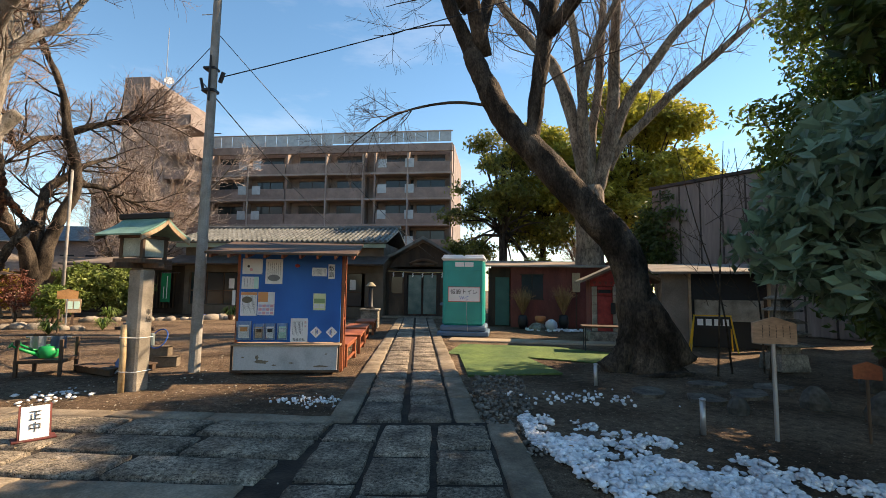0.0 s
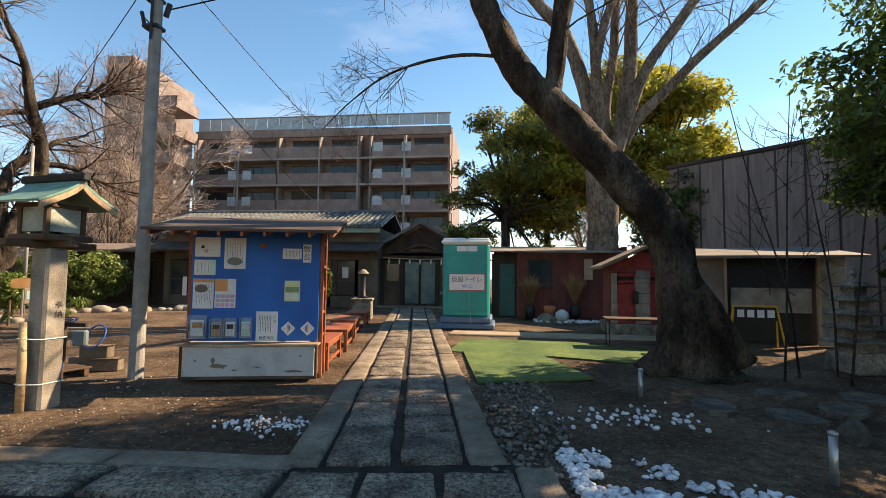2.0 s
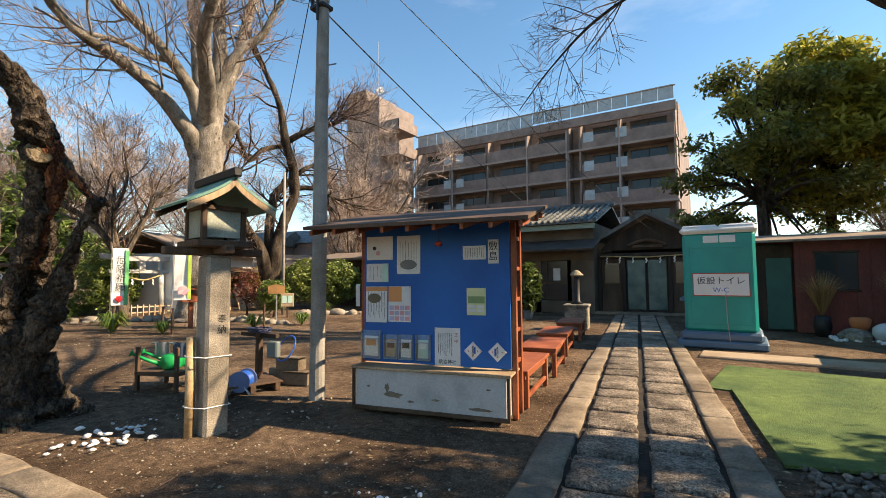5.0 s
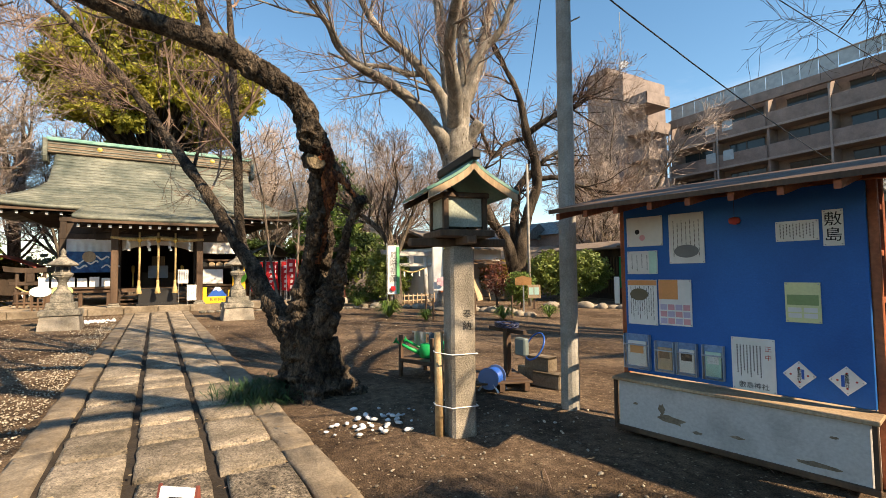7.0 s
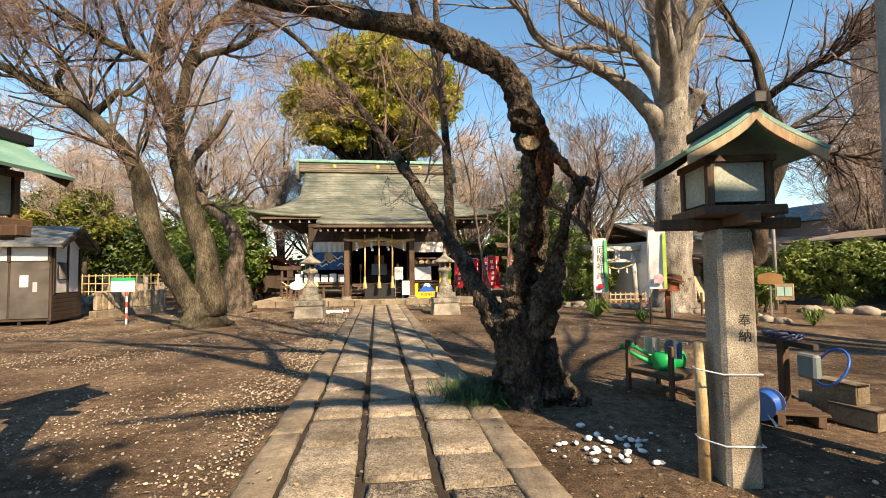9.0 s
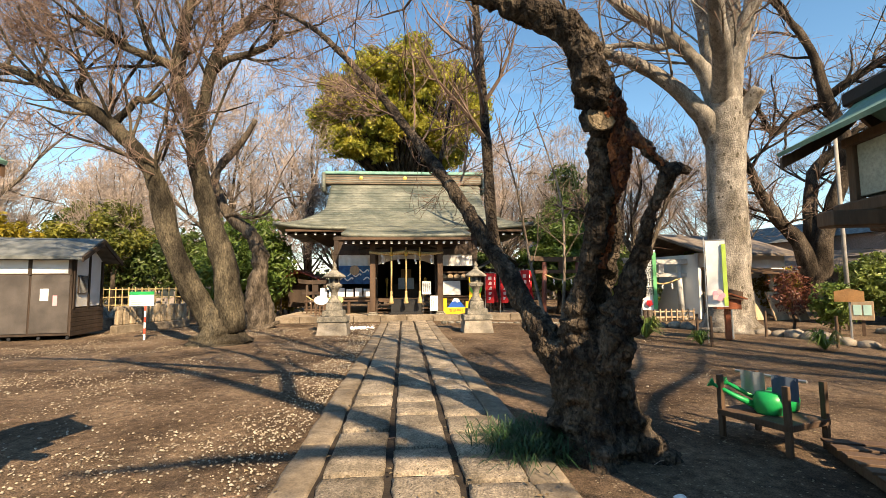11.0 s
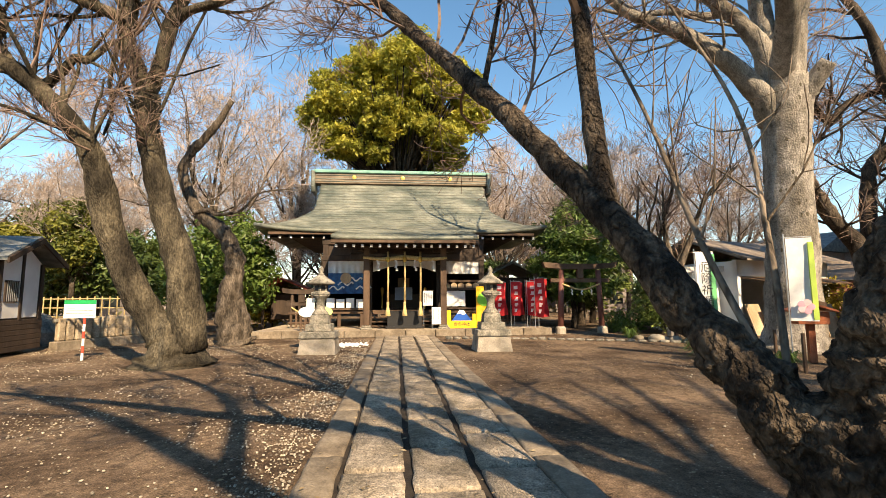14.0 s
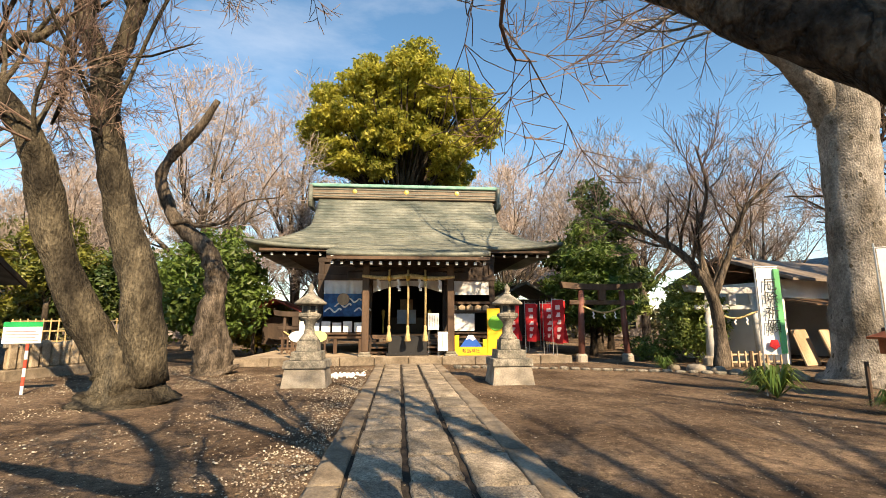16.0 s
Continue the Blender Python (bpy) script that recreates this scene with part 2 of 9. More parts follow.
STEEL = plain("galvanised_steel", (0.42, 0.43, 0.44), 0.4, 0.7)
POLE_GREY = mat("pole_concrete", (0.23, 0.215, 0.19), (0.34, 0.32, 0.29), 0.85, 4, 0.2, 60)
ROPE = mat("straw_rope", (0.42, 0.30, 0.13), (0.62, 0.46, 0.22), 0.9, 12, 0.5, 60)
GOLD = plain("gilt_metal", (0.75, 0.5, 0.12), 0.35, 0.9)
TURF = mat("artificial_turf", (0.055, 0.105, 0.03), (0.115, 0.175, 0.045), 0.9, 1.2, 0.8, 90, fine=0.35, mid=(7, 0.2))
GREEN_PL = plain("green_plastic", (0.0, 0.30, 0.08), 0.4)
BLUE_PL = plain("blue_plastic", (0.02, 0.10, 0.42), 0.4)
YELLOW = plain("yellow_paint", (0.75, 0.42, 0.02), 0.6)
APT_WALL = mat("taupe_tile", (0.185, 0.145, 0.128), (0.245, 0.195, 0.172), 0.75, 0.6, 0.05, 12, fine=0.12, mid=(1.2, 0.12))
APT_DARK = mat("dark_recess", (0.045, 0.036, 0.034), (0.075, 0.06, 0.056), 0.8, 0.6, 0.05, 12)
APT_SLAB = mat("pale_fascia", (0.25, 0.215, 0.195), (0.33, 0.285, 0.26), 0.8, 0.6, 0.05, 12)
WIN = plain("window_glass", (0.03, 0.04, 0.045), 0.06)
WIN_PALE = plain("balcony_screen", (0.33, 0.39, 0.42), 0.2)
GLASS = glass("clear_glass")
FROST = glass("frosted_glass", (0.75, 0.78, 0.74), 0.35)

def leafmat(name, c1, c2, rough=0.5, trans=0.3):
    return mat(name, c1, c2, rough, 0.9, 0.0, 20, island=0.35, fine=0.1, trans=trans)
LEAF_OLIVE = leafmat("olive_leaves", (0.24, 0.25, 0.035), (0.48, 0.43, 0.07), 0.5, 0.5)
LEAF_DARK = leafmat("dark_leaves", (0.035, 0.065, 0.02), (0.12, 0.16, 0.04), 0.38, 0.35)
LEAF_MID = leafmat("green_leaves", (0.06, 0.115, 0.022), (0.17, 0.23, 0.05), 0.45, 0.35)
LEAF_BUSH = leafmat("glossy_leaves", (0.10, 0.17, 0.10), (0.22, 0.31, 0.19), 0.3, 0.3)
LEAF_MIX = leafmat("olive_green_leaves", (0.07, 0.095, 0.02), (0.27, 0.26, 0.05), 0.45, 0.4)
# lighter than LEAF_MID: sunlight on the hedge is put into the colour
LEAF_HEDGE = leafmat("sunlit_hedge_leaves", (0.105, 0.155, 0.035), (0.26, 0.31, 0.08), 0.45, 0.35)
LEAF_YEL = leafmat("yellow_green_leaves", (0.20, 0.17, 0.02), (0.36, 0.27, 0.03), 0.5, 0.35)
LEAF_RED = leafmat("reddish_leaves", (0.10, 0.03, 0.02), (0.19, 0.07, 0.04), 0.5, 0.3)
STRAW = leafmat("dry_grass", (0.32, 0.17, 0.07), (0.5, 0.30, 0.14), 0.8, 0.3)

# ---- building kit ----
class Geo:
    def __init__(self):
        self.v, self.f = [], []
    def add(self, vs, fs, m=None):
        k = len(self.v)
        self.v += [tuple(m @ Vector(p)) for p in vs] if m else [tuple(p) for p in vs]
        self.f += [tuple(i + k for i in f) for f in fs]
        return self
    def box(self, x0, y0, z0, x1, y1, z1, c=0.006, m=None):
        c = min(c, abs(x1 - x0) * 0.45, abs(y1 - y0) * 0.45, abs(z1 - z0) * 0.45)
        if c < 0.0008:
            vs = [(x, y, z) for z in (z0, z1) for y in (y0, y1) for x in (x0, x1)]
            return self.add(vs, [(0, 2, 3, 1), (4, 5, 7, 6), (0, 1, 5, 4), (2, 6, 7, 3), (0, 4, 6, 2), (1, 3, 7, 5)], m)
        ex, vs, idx = ((x0, x1), (y0, y1), (z0, z1)), [], {}
        for i in (0, 1):
            for j in (0, 1):
                for k in (0, 1):
                    s = (i, j, k)
                    for ax in range(3):
                        p = [ex[a][s[a]] + (0 if a == ax else (c if s[a] == 0 else -c)) for a in range(3)]
                        idx[s, ax] = len(vs)
                        vs.append(p)
        fs = []
        for ax in range(3):
            a, b = [q for q in range(3) if q != ax]
            for side in (0, 1):
                loop = []
                for sa, sb in ((0, 0), (1, 0), (1, 1), (0, 1)):
                    s = [0, 0, 0]
                    s[ax], s[a], s[b] = side, sa, sb
                    loop.append(idx[tuple(s), ax])
                fs.append(tuple(loop))
            for sa in (0, 1):
                for sb in (0, 1):
                    s0, s1 = [0, 0, 0], [0, 0, 0]
                    s0[a] = s1[a] = sa
                    s0[b] = s1[b] = sb
                    s1[ax] = 1
                    fs.append((idx[tuple(s0), a], idx[tuple(s1), a], idx[tuple(s1), b], idx[tuple(s0), b]))
        for i in (0, 1):
            for j in (0, 1):
                for k in (0, 1):
                    fs.append(tuple(idx[(i, j, k), ax] for ax in range(3)))
        return self.add(vs, fs, m)
    def tube(self, pts, radii, n=8, rough=0.0, seed=0.0, caps=True):
        pts = [Vector(p) for p in pts]
        if not hasattr(radii, "__len__"):
            radii = [radii] * len(pts)
        base, vs, fs = None, [], []
        for i, p in enumerate(pts):
            d = (pts[min(i + 1, len(pts) - 1)] - pts[max(i - 1, 0)]).normalized()
            if base is None:
                base = d.orthogonal().normalized()
            base = (base - d * base.dot(d))
            base = base.normalized() if base.length > 1e-5 else d.orthogonal().normalized()
            side = d.cross(base)
            for k in range(n):
                a = 2 * math.pi * k / n
                q = base * math.cos(a) + side * math.sin(a)
                r = radii[i]
                if rough:
                    w = p + q * r
                    f1, f2, f3 = 1.3 / max(r, 0.12) ** 0.5, 3.4 / max(r, 0.12) ** 0.5, 9.0
                    r *= 1 + rough * (0.9 * noise.noise((w.x * f1 + seed, w.y * f1, w.z * f1 * 0.55)) + 0.6 * noise.noise((w.x * f2 + seed, w.y * f2, w.z * f2 * 0.5)) - 0.5 * abs(noise.noise((w.x * f3, w.y * f3 + seed, w.z * f3 * 0.35))))
                    if rough > 0.35:
                        w = p + q * r
                        r += 0.045 * (0.35 - abs(noise.noise((w.x * 7, w.y * 7 + seed, w.z * 4)))) * min(1, r * 4) + 0.022 * noise.noise((w.x * 19 + seed, w.y * 19, w.z * 13)) * min(1, r * 5)
                vs.append(p + q * r)
        for i in range(len(pts) - 1):
            for k in range(n):
                fs.append((i * n + k, i * n + (k + 1) % n, (i + 1) * n + (k + 1) % n, (i + 1) * n + k))
        if caps:
            fs += [tuple(reversed(range(n))), tuple(range((len(pts) - 1) * n, len(pts) * n))]
        return self.add(vs, fs)
    def lathe(self, prof, n=20, m=None, turn=0.0):
        vs = [(r * math.cos(2 * math.pi * k / n + turn), r * math.sin(2 * math.pi * k / n + turn), z) for r, z in prof for k in range(n)]
        fs = [(i * n + k, i * n + (k + 1) % n, (i + 1) * n + (k + 1) % n, (i + 1) * n + k) for i in range(len(prof) - 1) for k in range(n)]
        fs += [tuple(reversed(range(n))), tuple(range((len(prof) - 1) * n, len(prof) * n))]
        return self.add(vs, fs, m)
    def prism(self, poly, lo, hi, axis="x", m=None):
        def at(a, b, t):
            return {"x": (t, a, b), "y": (a, t, b), "z": (a, b, t)}[axis]
        n = len(poly)
        vs = [at(a, b, lo) for a, b in poly] + [at(a, b, hi) for a, b in poly]
        fs = [tuple(reversed(range(n))), tuple(range(n, 2 * n))] + [(i, (i + 1) % n, n + (i + 1) % n, n + i) for i in range(n)]
        return self.add(vs, fs, m)
    def grid(self, fn, nu, nv):
        vs = [fn(i / nu, j / nv) for i in range(nu + 1) for j in range(nv + 1)]
        fs = [(i * (nv + 1) + j, (i + 1) * (nv + 1) + j, (i + 1) * (nv + 1) + j + 1, i * (nv + 1) + j + 1) for i in range(nu) for j in range(nv)]
        return self.add(vs, fs)
    def mesh(self, name, material, smooth=False):
        me = bpy.data.meshes.new(name)
        me.from_pydata(self.v, [], self.f)
        bm = bmesh.new()
        bm.from_mesh(me)
        bmesh.ops.recalc_face_normals(bm, faces=bm.faces)
        bm.to_mesh(me)
        bm.free()
        me.materials.append(material)
        if smooth:
            me.polygons.foreach_set("use_smooth", [True] * len(me.polygons))
        return me

def raw_mesh(name, geo, material, smooth=False):
    """Mesh of many small islands, with no normals to mend."""
    me = bpy.data.meshes.new(name)
    me.from_pydata(geo.v, [], geo.f)
    me.materials.append(material)
    if smooth:
        me.polygons.foreach_set("use_smooth", [True] * len(me.polygons))
    return me

def thing(name, label, category, m=Matrix(), group="", kind=""):
    ob = new(name)
    ob.matrix_basis = m
    ob.empty_display_size = 0.1
    return tagged(ob, label, category, group, kind)

def part(name, geo, material, parent, label="", m=None, smooth=False):
    me = geo if isinstance(geo, bpy.types.Mesh) else geo.mesh(name, material, smooth)
    ob = new(name, me)
    ob.parent = parent
    if m:
        ob.matrix_basis = m
    return tagged(ob, label)

def single(name, geo, material, label, category, m=Matrix(), group="", kind="", smooth=False):
    me = geo if isinstance(geo, bpy.types.Mesh) else geo.mesh(name, material, smooth)
    ob = new(name, me)
    ob.matrix_basis = m
    return tagged(ob, label, category, group, kind)

def lettering(body, size, material, parent, m, name="lettering", spacing=1.0):
    cu = bpy.data.curves.new(name, "FONT")
    cu.body, cu.size, cu.extrude, cu.align_x, cu.align_y, cu.space_line = body, size, 0.001, "CENTER", "CENTER", spacing
    cu.materials.append(material)
    ob = new(name, cu)
    ob.parent, ob.matrix_basis = parent, m
    return ob

def curve_through(pts, per=6):
    """Smooth points through the given ones."""
    P = [Vector(p) for p in pts]
    P = [P[0] * 2 - P[1]] + P + [P[-1] * 2 - P[-2]]
    out = []
    for i in range(1, len(P) - 2):
        for k in range(per):
            t = k / per
            a, b, c, d = P[i - 1:i + 3]
            out.append(0.5 * ((2 * b) + (c - a) * t + (2 * a - 5 * b + 4 * c - d) * t * t + (3 * b - a - 3 * c + d) * t ** 3))
    return out + [P[-2]]

WEST = pose(-4.7, 4.81, 0, 0, 0, 2.57)      # the approach to the hall: x' along it, away from the hall
NORTH = pose(-0.40, 7.02, 0, 0, 0, 8.65)    # the path to the house: y' along it
def west(x, y, z=0.0, rz=0.0):
    return WEST @ pose(x, y, z, 0, 0, rz)
def north(x, y, z=0.0, rz=0.0):
    return NORTH @ pose(x, y, z, 0, 0, rz)

# ---- ground ----
def ground_height(x, y):
    near = max(0.0, 1 - max(abs(x + 9) - 22, abs(y - 6) - 22, 0) / 8)
    return -0.012 + near * (0.022 * noise.noise((x * 0.45, y * 0.45, 0)) + 0.012 * noise.noise((x * 1.7, y * 1.7, 3)))
g = Geo()
gx = [-600, -200, -80] + [-45 + 0.45 * i for i in range(145)] + [40, 90, 220, 600]
gy = [-600, -200, -70] + [-25 + 0.45 * i for i in range(130)] + [55, 90, 220, 600]
g.add([(x, y, ground_height(x, y)) for x in gx for y in gy], [(i * len(gy) + j, (i + 1) * len(gy) + j, (i + 1) * len(gy) + j + 1, i * len(gy) + j + 1) for i in range(len(gx) - 1) for j in range(len(gy) - 1)])
single("ground", g, SOIL, "bare dark brown trodden earth of the shrine yard", "ground", kind="structure", smooth=True)

# ---- main hall ----
hall = thing("shrine_hall", "timber shrine hall with a curved copper roof and porch", "shrine", west(-20.0, 0))
# in the hall's frame x is 0 at the porch posts and the hall lies behind, towards -x
RIDGE_X, EAVE_X, PORCH_X = -6.1, -1.6, 1.4
def roof_z(s):
    return 4.66 + 3.3 * (1 - s) ** 1.45
def front(u, v, sgn=1):
    s = u
    flare = max(0.0, (s - 0.45) / 0.55)
    hw = 4.5 + 2.2 * flare ** 1.15
    y = (v * 2 - 1) * hw
    e = abs(v * 2 - 1)
    return (RIDGE_X + sgn * (EAVE_X - RIDGE_X) * s, y, roof_z(s) + 0.28 * e ** 5 * flare ** 2)
r = Geo().grid(lambda u, v: front(u, v), 24, 40)
r.grid(lambda u, v: front(u, v, -1), 14, 24)
def skirt(u, v, side):
    s = 0.45 + 0.55 * u
    flare = max(0.0, (s - 0.45) / 0.55)
    a = Vector(front(s, 1.0 if side > 0 else 0.0))
    b = Vector(front(s, 1.0 if side > 0 else 0.0, -1))
    p = a.lerp(b, v)
    p.z -= 0.22 * flare ** 2 * (1 - abs(2 * v - 1) ** 4)
    return tuple(p)
for side in (1, -1):
    r.grid(lambda u, v: skirt(u, v, side), 8, 16)
def porch(u, v):
    return (EAVE_X - 0.25 + (PORCH_X - EAVE_X + 0.25) * u, (v * 2 - 1) * 2.9, roof_z(0.95) + 0.03 - 0.86 * u + 0.06 * u * u + 0.06 * abs(v * 2 - 1) ** 4 * u)
r.grid(porch, 10, 16)
roof = part("roof", r, COPPER, hall, "weathered green copper roof", smooth=True)
md = roof.modifiers.new("thickness", "SOLIDIFY")
md.thickness, md.offset = 0.16, -1
for side in (1, -1):
    gb = Geo().prism([(RIDGE_X - 2.2, 5.9), (RIDGE_X + 2.2, 5.9), (RIDGE_X + 0.9, 6.9), (RIDGE_X, 7.65), (RIDGE_X - 0.9, 6.9)], side * 4.25, side * 4.32, "y")
    part("gable", gb, WOOD_DARK, hall)
RIDGE_UP = pose(0, 0, 0.2)
rd = Geo().box(RIDGE_X - 0.32, -4.85, 7.62, RIDGE_X + 0.32, 4.75, 8.2, 0.03)
part("ridge_box", rd, mat("aged_copper_ridge", (0.12, 0.09, 0.06), (0.24, 0.18, 0.12), 0.6, 1.5, 0.2, 30), hall, "brown ridge box with gilt crests", RIDGE_UP)
part("ridge_cap", Geo().box(RIDGE_X - 0.42, -5.0, 8.2, RIDGE_X + 0.42, 4.9, 8.34, 0.03).box(RIDGE_X - 0.2, -4.9, 8.34, RIDGE_X + 0.2, 4.8, 8.44, 0.03), COPPER_PALE, hall, "", RIDGE_UP)
for k, z in enumerate((7.72, 7.86, 8.06)):
    part("ridge_band", Geo().box(RIDGE_X + 0.30, -4.88, z, RIDGE_X + 0.35, 4.78, z + 0.05, 0.01), COPPER, hall, "", RIDGE_UP)
crest = Geo().lathe([(0.02, 0.03), (0.11, 0.02), (0.13, 0.0)], 16, pose(0, 0, 0, 0, 90, 0)).mesh("crest", GOLD)
for y in (-2.7, -0.05, 2.6):
    part("crest", crest, GOLD, hall, "", pose(RIDGE_X + 0.33, y, 8.18))
for sgn in (-1, 1):
    part("ridge_end", Geo().box(RIDGE_X - 0.5, -0.1, 7.1, RIDGE_X + 0.5, 0.1, 8.3, 0.05).tube([(RIDGE_X + 0.25, 0, 7.3), (RIDGE_X + 0.5, 0, 7.2), (RIDGE_X + 0.6, 0, 7.4)], 0.09, 8), COPPER, hall, "", pose(0, sgn * 4.85 - 0.05, 0.2))
# courses of copper sheet on the front slope and the porch
for k in range(1, 22):
    u = k / 22
    part("sheet_course", Geo().tube([Vector(front(u, v / 20)) + Vector((0.012, 0, 0.006)) for v in range(21)], 0.014, 4), COPPER, hall)
for k in range(1, 9):
    part("sheet_course", Geo().tube([Vector(porch(k / 9, v / 12)) + Vector((0.0, 0, 0.008)) for v in range(13)], 0.014, 4), COPPER, hall)
# eaves
fascia = Geo().box(PORCH_X - 0.12, -2.9, 3.68, PORCH_X - 0.02, 2.9, 3.8, 0.015)
for y in (-6.1, 2.9):
    part("fascia", Geo().box(EAVE_X - 0.2, y, 4.42, EAVE_X - 0.08, y + 3.2, 4.54, 0.015), WOOD_BROWN, hall)
part("fascia", fascia, WOOD_BROWN, hall)
raf = Geo().box(-2.4, -0.045, -0.05, 0, 0.045, 0.05, 0.008).mesh("rafter", WOOD_DARK)
tip = Geo().box(0, -0.05, -0.055, 0.012, 0.05, 0.055, 0.003).mesh("rafter_tip", WHITE)
for k in range(17):
    y = -2.72 + 5.44 * k / 16
    ra = part("rafter", raf, WOOD_DARK, hall, "", pose(PORCH_X - 0.2, y, 3.58, 0, 17, 0))
    part("rafter_tip", tip, WHITE, ra, "white-painted end")
for k in range(26):
    y = -6.1 + 12.2 * k / 25
    if abs(y) > 2.9:
        ra = part("rafter", raf, WOOD_DARK, hall, "", pose(EAVE_X - 0.25, y, 4.32, 0, 10, 0))
        part("rafter_tip", tip, WHITE, ra, "white-painted end")
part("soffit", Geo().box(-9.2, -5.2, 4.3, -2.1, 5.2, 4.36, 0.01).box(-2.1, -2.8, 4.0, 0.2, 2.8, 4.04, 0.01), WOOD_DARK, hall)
# base and floor
part("stone_base", Geo().box(-12.0, -6.0, -0.1, 0.55, 6.0, 0.26, 0.03), PALE_SOIL, hall, "low earth and stone platform")
edge = Geo().box(0, 0, 0, 0.28, 1.18, 0.3, 0.025).mesh("edging_stone", KERB)
for k in range(10):
    part("edging_stone", edge, KERB, hall, "", pose(0.52, -6.0 + 1.2 * k, -0.02))
part("floor", Geo().box(-9.5, -4.2, 0.85, -1.6, 4.2, 1.0, 0.02), WOOD_BROWN, hall)
for y in (-4.0, -2.9, -1.9, 1.9, 2.9, 4.0):
    part("floor_post", Geo().box(-1.8, y - 0.07, 0.25, -1.64, y + 0.07, 0.86, 0.01), WOOD_BROWN, hall)
for k in range(4):
    part("step", Geo().box(-1.6 + 0.0, -1.45, 0.0, -1.25, 1.45, 0.06, 0.008), WOOD_BROWN, hall, "", pose(0.28 * (3 - k) - 0.2, 0, 0.32 + 0.17 * k))
for y in (-1.5, 1.42):
    part("stringer", Geo().prism([(-1.6, 0.26), (-0.55, 0.26), (-0.55, 0.36), (-1.6, 1.0)], y, y + 0.08, "y"), WOOD_DARK, hall)
# posts and beams
for y in (-1.6, 1.6):
    p = part("porch_post", Geo().box(-0.13, -0.13, 0.42, 0.13, 0.13, 3.65, 0.02), WOOD_BROWN, hall, "", pose(0, y, 0))
    part("footing", Geo().box(-0.24, -0.24, 0.24, 0.24, 0.24, 0.34, 0.03).box(-0.18, -0.18, 0.34, 0.18, 0.18, 0.42, 0.02), OLDSTONE, p)
    part("bracket", Geo().box(-0.12, -0.45, 3.45, 0.12, 0.45, 3.58, 0.03).box(-0.16, -0.16, 3.58, 0.16, 0.16, 3.72, 0.03), WOOD_DARK, p)
part("rainbow_beam", Geo().box(-0.1, -2.3, 3.1, 0.1, 2.3, 3.4, 0.04), WOOD_DARK, hall)
part("eave_beam", Geo().box(-0.1, -2.85, 3.6, 0.1, 2.85, 3.78, 0.02), WOOD_DARK, hall)
for y in (-3.6, -1.6, 1.6, 3.6):
    part("hall_post", Geo().box(-2.22, y - 0.12, 0.95, -1.98, y + 0.12, 4.3, 0.02), WOOD_DARK, hall)
    if abs(y) < 2:
        part("tie_beam", Geo().box(-2.0, y - 0.08, 3.05, 0.0, y + 0.08, 3.3, 0.04), WOOD_DARK, hall)
part("head_beam", Geo().box(-2.24, -3.75, 3.25, -1.96, 3.75, 3.5, 0.02).box(-2.24, -3.75, 4.0, -1.96, 3.75, 4.25, 0.02), WOOD_DARK, hall)
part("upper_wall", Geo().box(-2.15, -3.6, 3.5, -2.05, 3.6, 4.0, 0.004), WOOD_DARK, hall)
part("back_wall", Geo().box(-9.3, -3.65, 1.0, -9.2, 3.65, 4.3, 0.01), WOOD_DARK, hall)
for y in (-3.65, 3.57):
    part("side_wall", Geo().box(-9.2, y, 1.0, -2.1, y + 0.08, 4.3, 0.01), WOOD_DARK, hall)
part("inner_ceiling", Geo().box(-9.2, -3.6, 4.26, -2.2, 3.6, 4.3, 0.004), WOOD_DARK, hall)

# ---- apartment block ----
apt = thing("apartment_building", "six-storey taupe apartment block with long balconies and a glazed roof rail", "building", pose(-3.3, 50.5, 0, 0, 0, -1.0))
AW = 29.0
part("wall", Geo().box(-AW, 1.6, 0, 0, 12, 18.0, 0.02), APT_WALL, apt)
for k in range(6):
    z = 2.9 * k - 0.25
    part("floor_slab", Geo().box(-AW, 0, z, 0, 1.7, z + 0.22, 0.01), APT_SLAB, apt)
    if k:
        segs = [(-AW, -19.3), (-19.1, -10.2), (-8.6, -0.2)]
        for a, b in segs:
            part("balcony_wall", Geo().box(a, 0, z + 0.2, b, 0.14, z + 1.4, 0.02), APT_WALL, apt)
    for x in (-AW + 0.2, -24.2, -19.2, -14.5, -10.0, -8.8, -5.0, -0.2):
        part("party_wall", Geo().box(x - 0.1, 0.16, z + 0.22, x + 0.1, 1.65, z + 2.9, 0.01), APT_WALL, apt)
    for x0 in (-28.2, -23.4, -18.2, -13.6, -7.8, -4.2):
        wd = part("window", Geo().box(x0, 1.54, z + 0.3, x0 + 3.2, 1.6, z + 2.5, 0.01), WIN, apt)
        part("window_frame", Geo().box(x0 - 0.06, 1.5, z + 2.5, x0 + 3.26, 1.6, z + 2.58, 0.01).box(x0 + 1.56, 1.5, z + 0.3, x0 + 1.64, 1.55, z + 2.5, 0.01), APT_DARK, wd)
    if k:
        for x0 in (-24.9, -23.2, -8.4, -5.3):
            part("balcony_screen", Geo().box(x0, -0.05, z + 0.75, x0 + 1.0, -0.01, z + 1.75, 0.02), WIN_PALE, apt, "pale air-conditioner screen")
for x in (-AW + 0.1, -23.7, -14.4, -10.1, -5.0):
    part("downpipe", Geo().tube([(x, -0.1, 0), (x, -0.1, 16.6)], 0.09, 8), APT_SLAB, apt)
part("parapet", Geo().box(-AW, 0, 16.8, 0, 0.3, 17.7, 0.03), APT_WALL, apt)
rp = Geo().box(0, -0.02, 0, 1.32, 0.02, 1.3, 0.005).mesh("rail_pane", WIN_PALE)
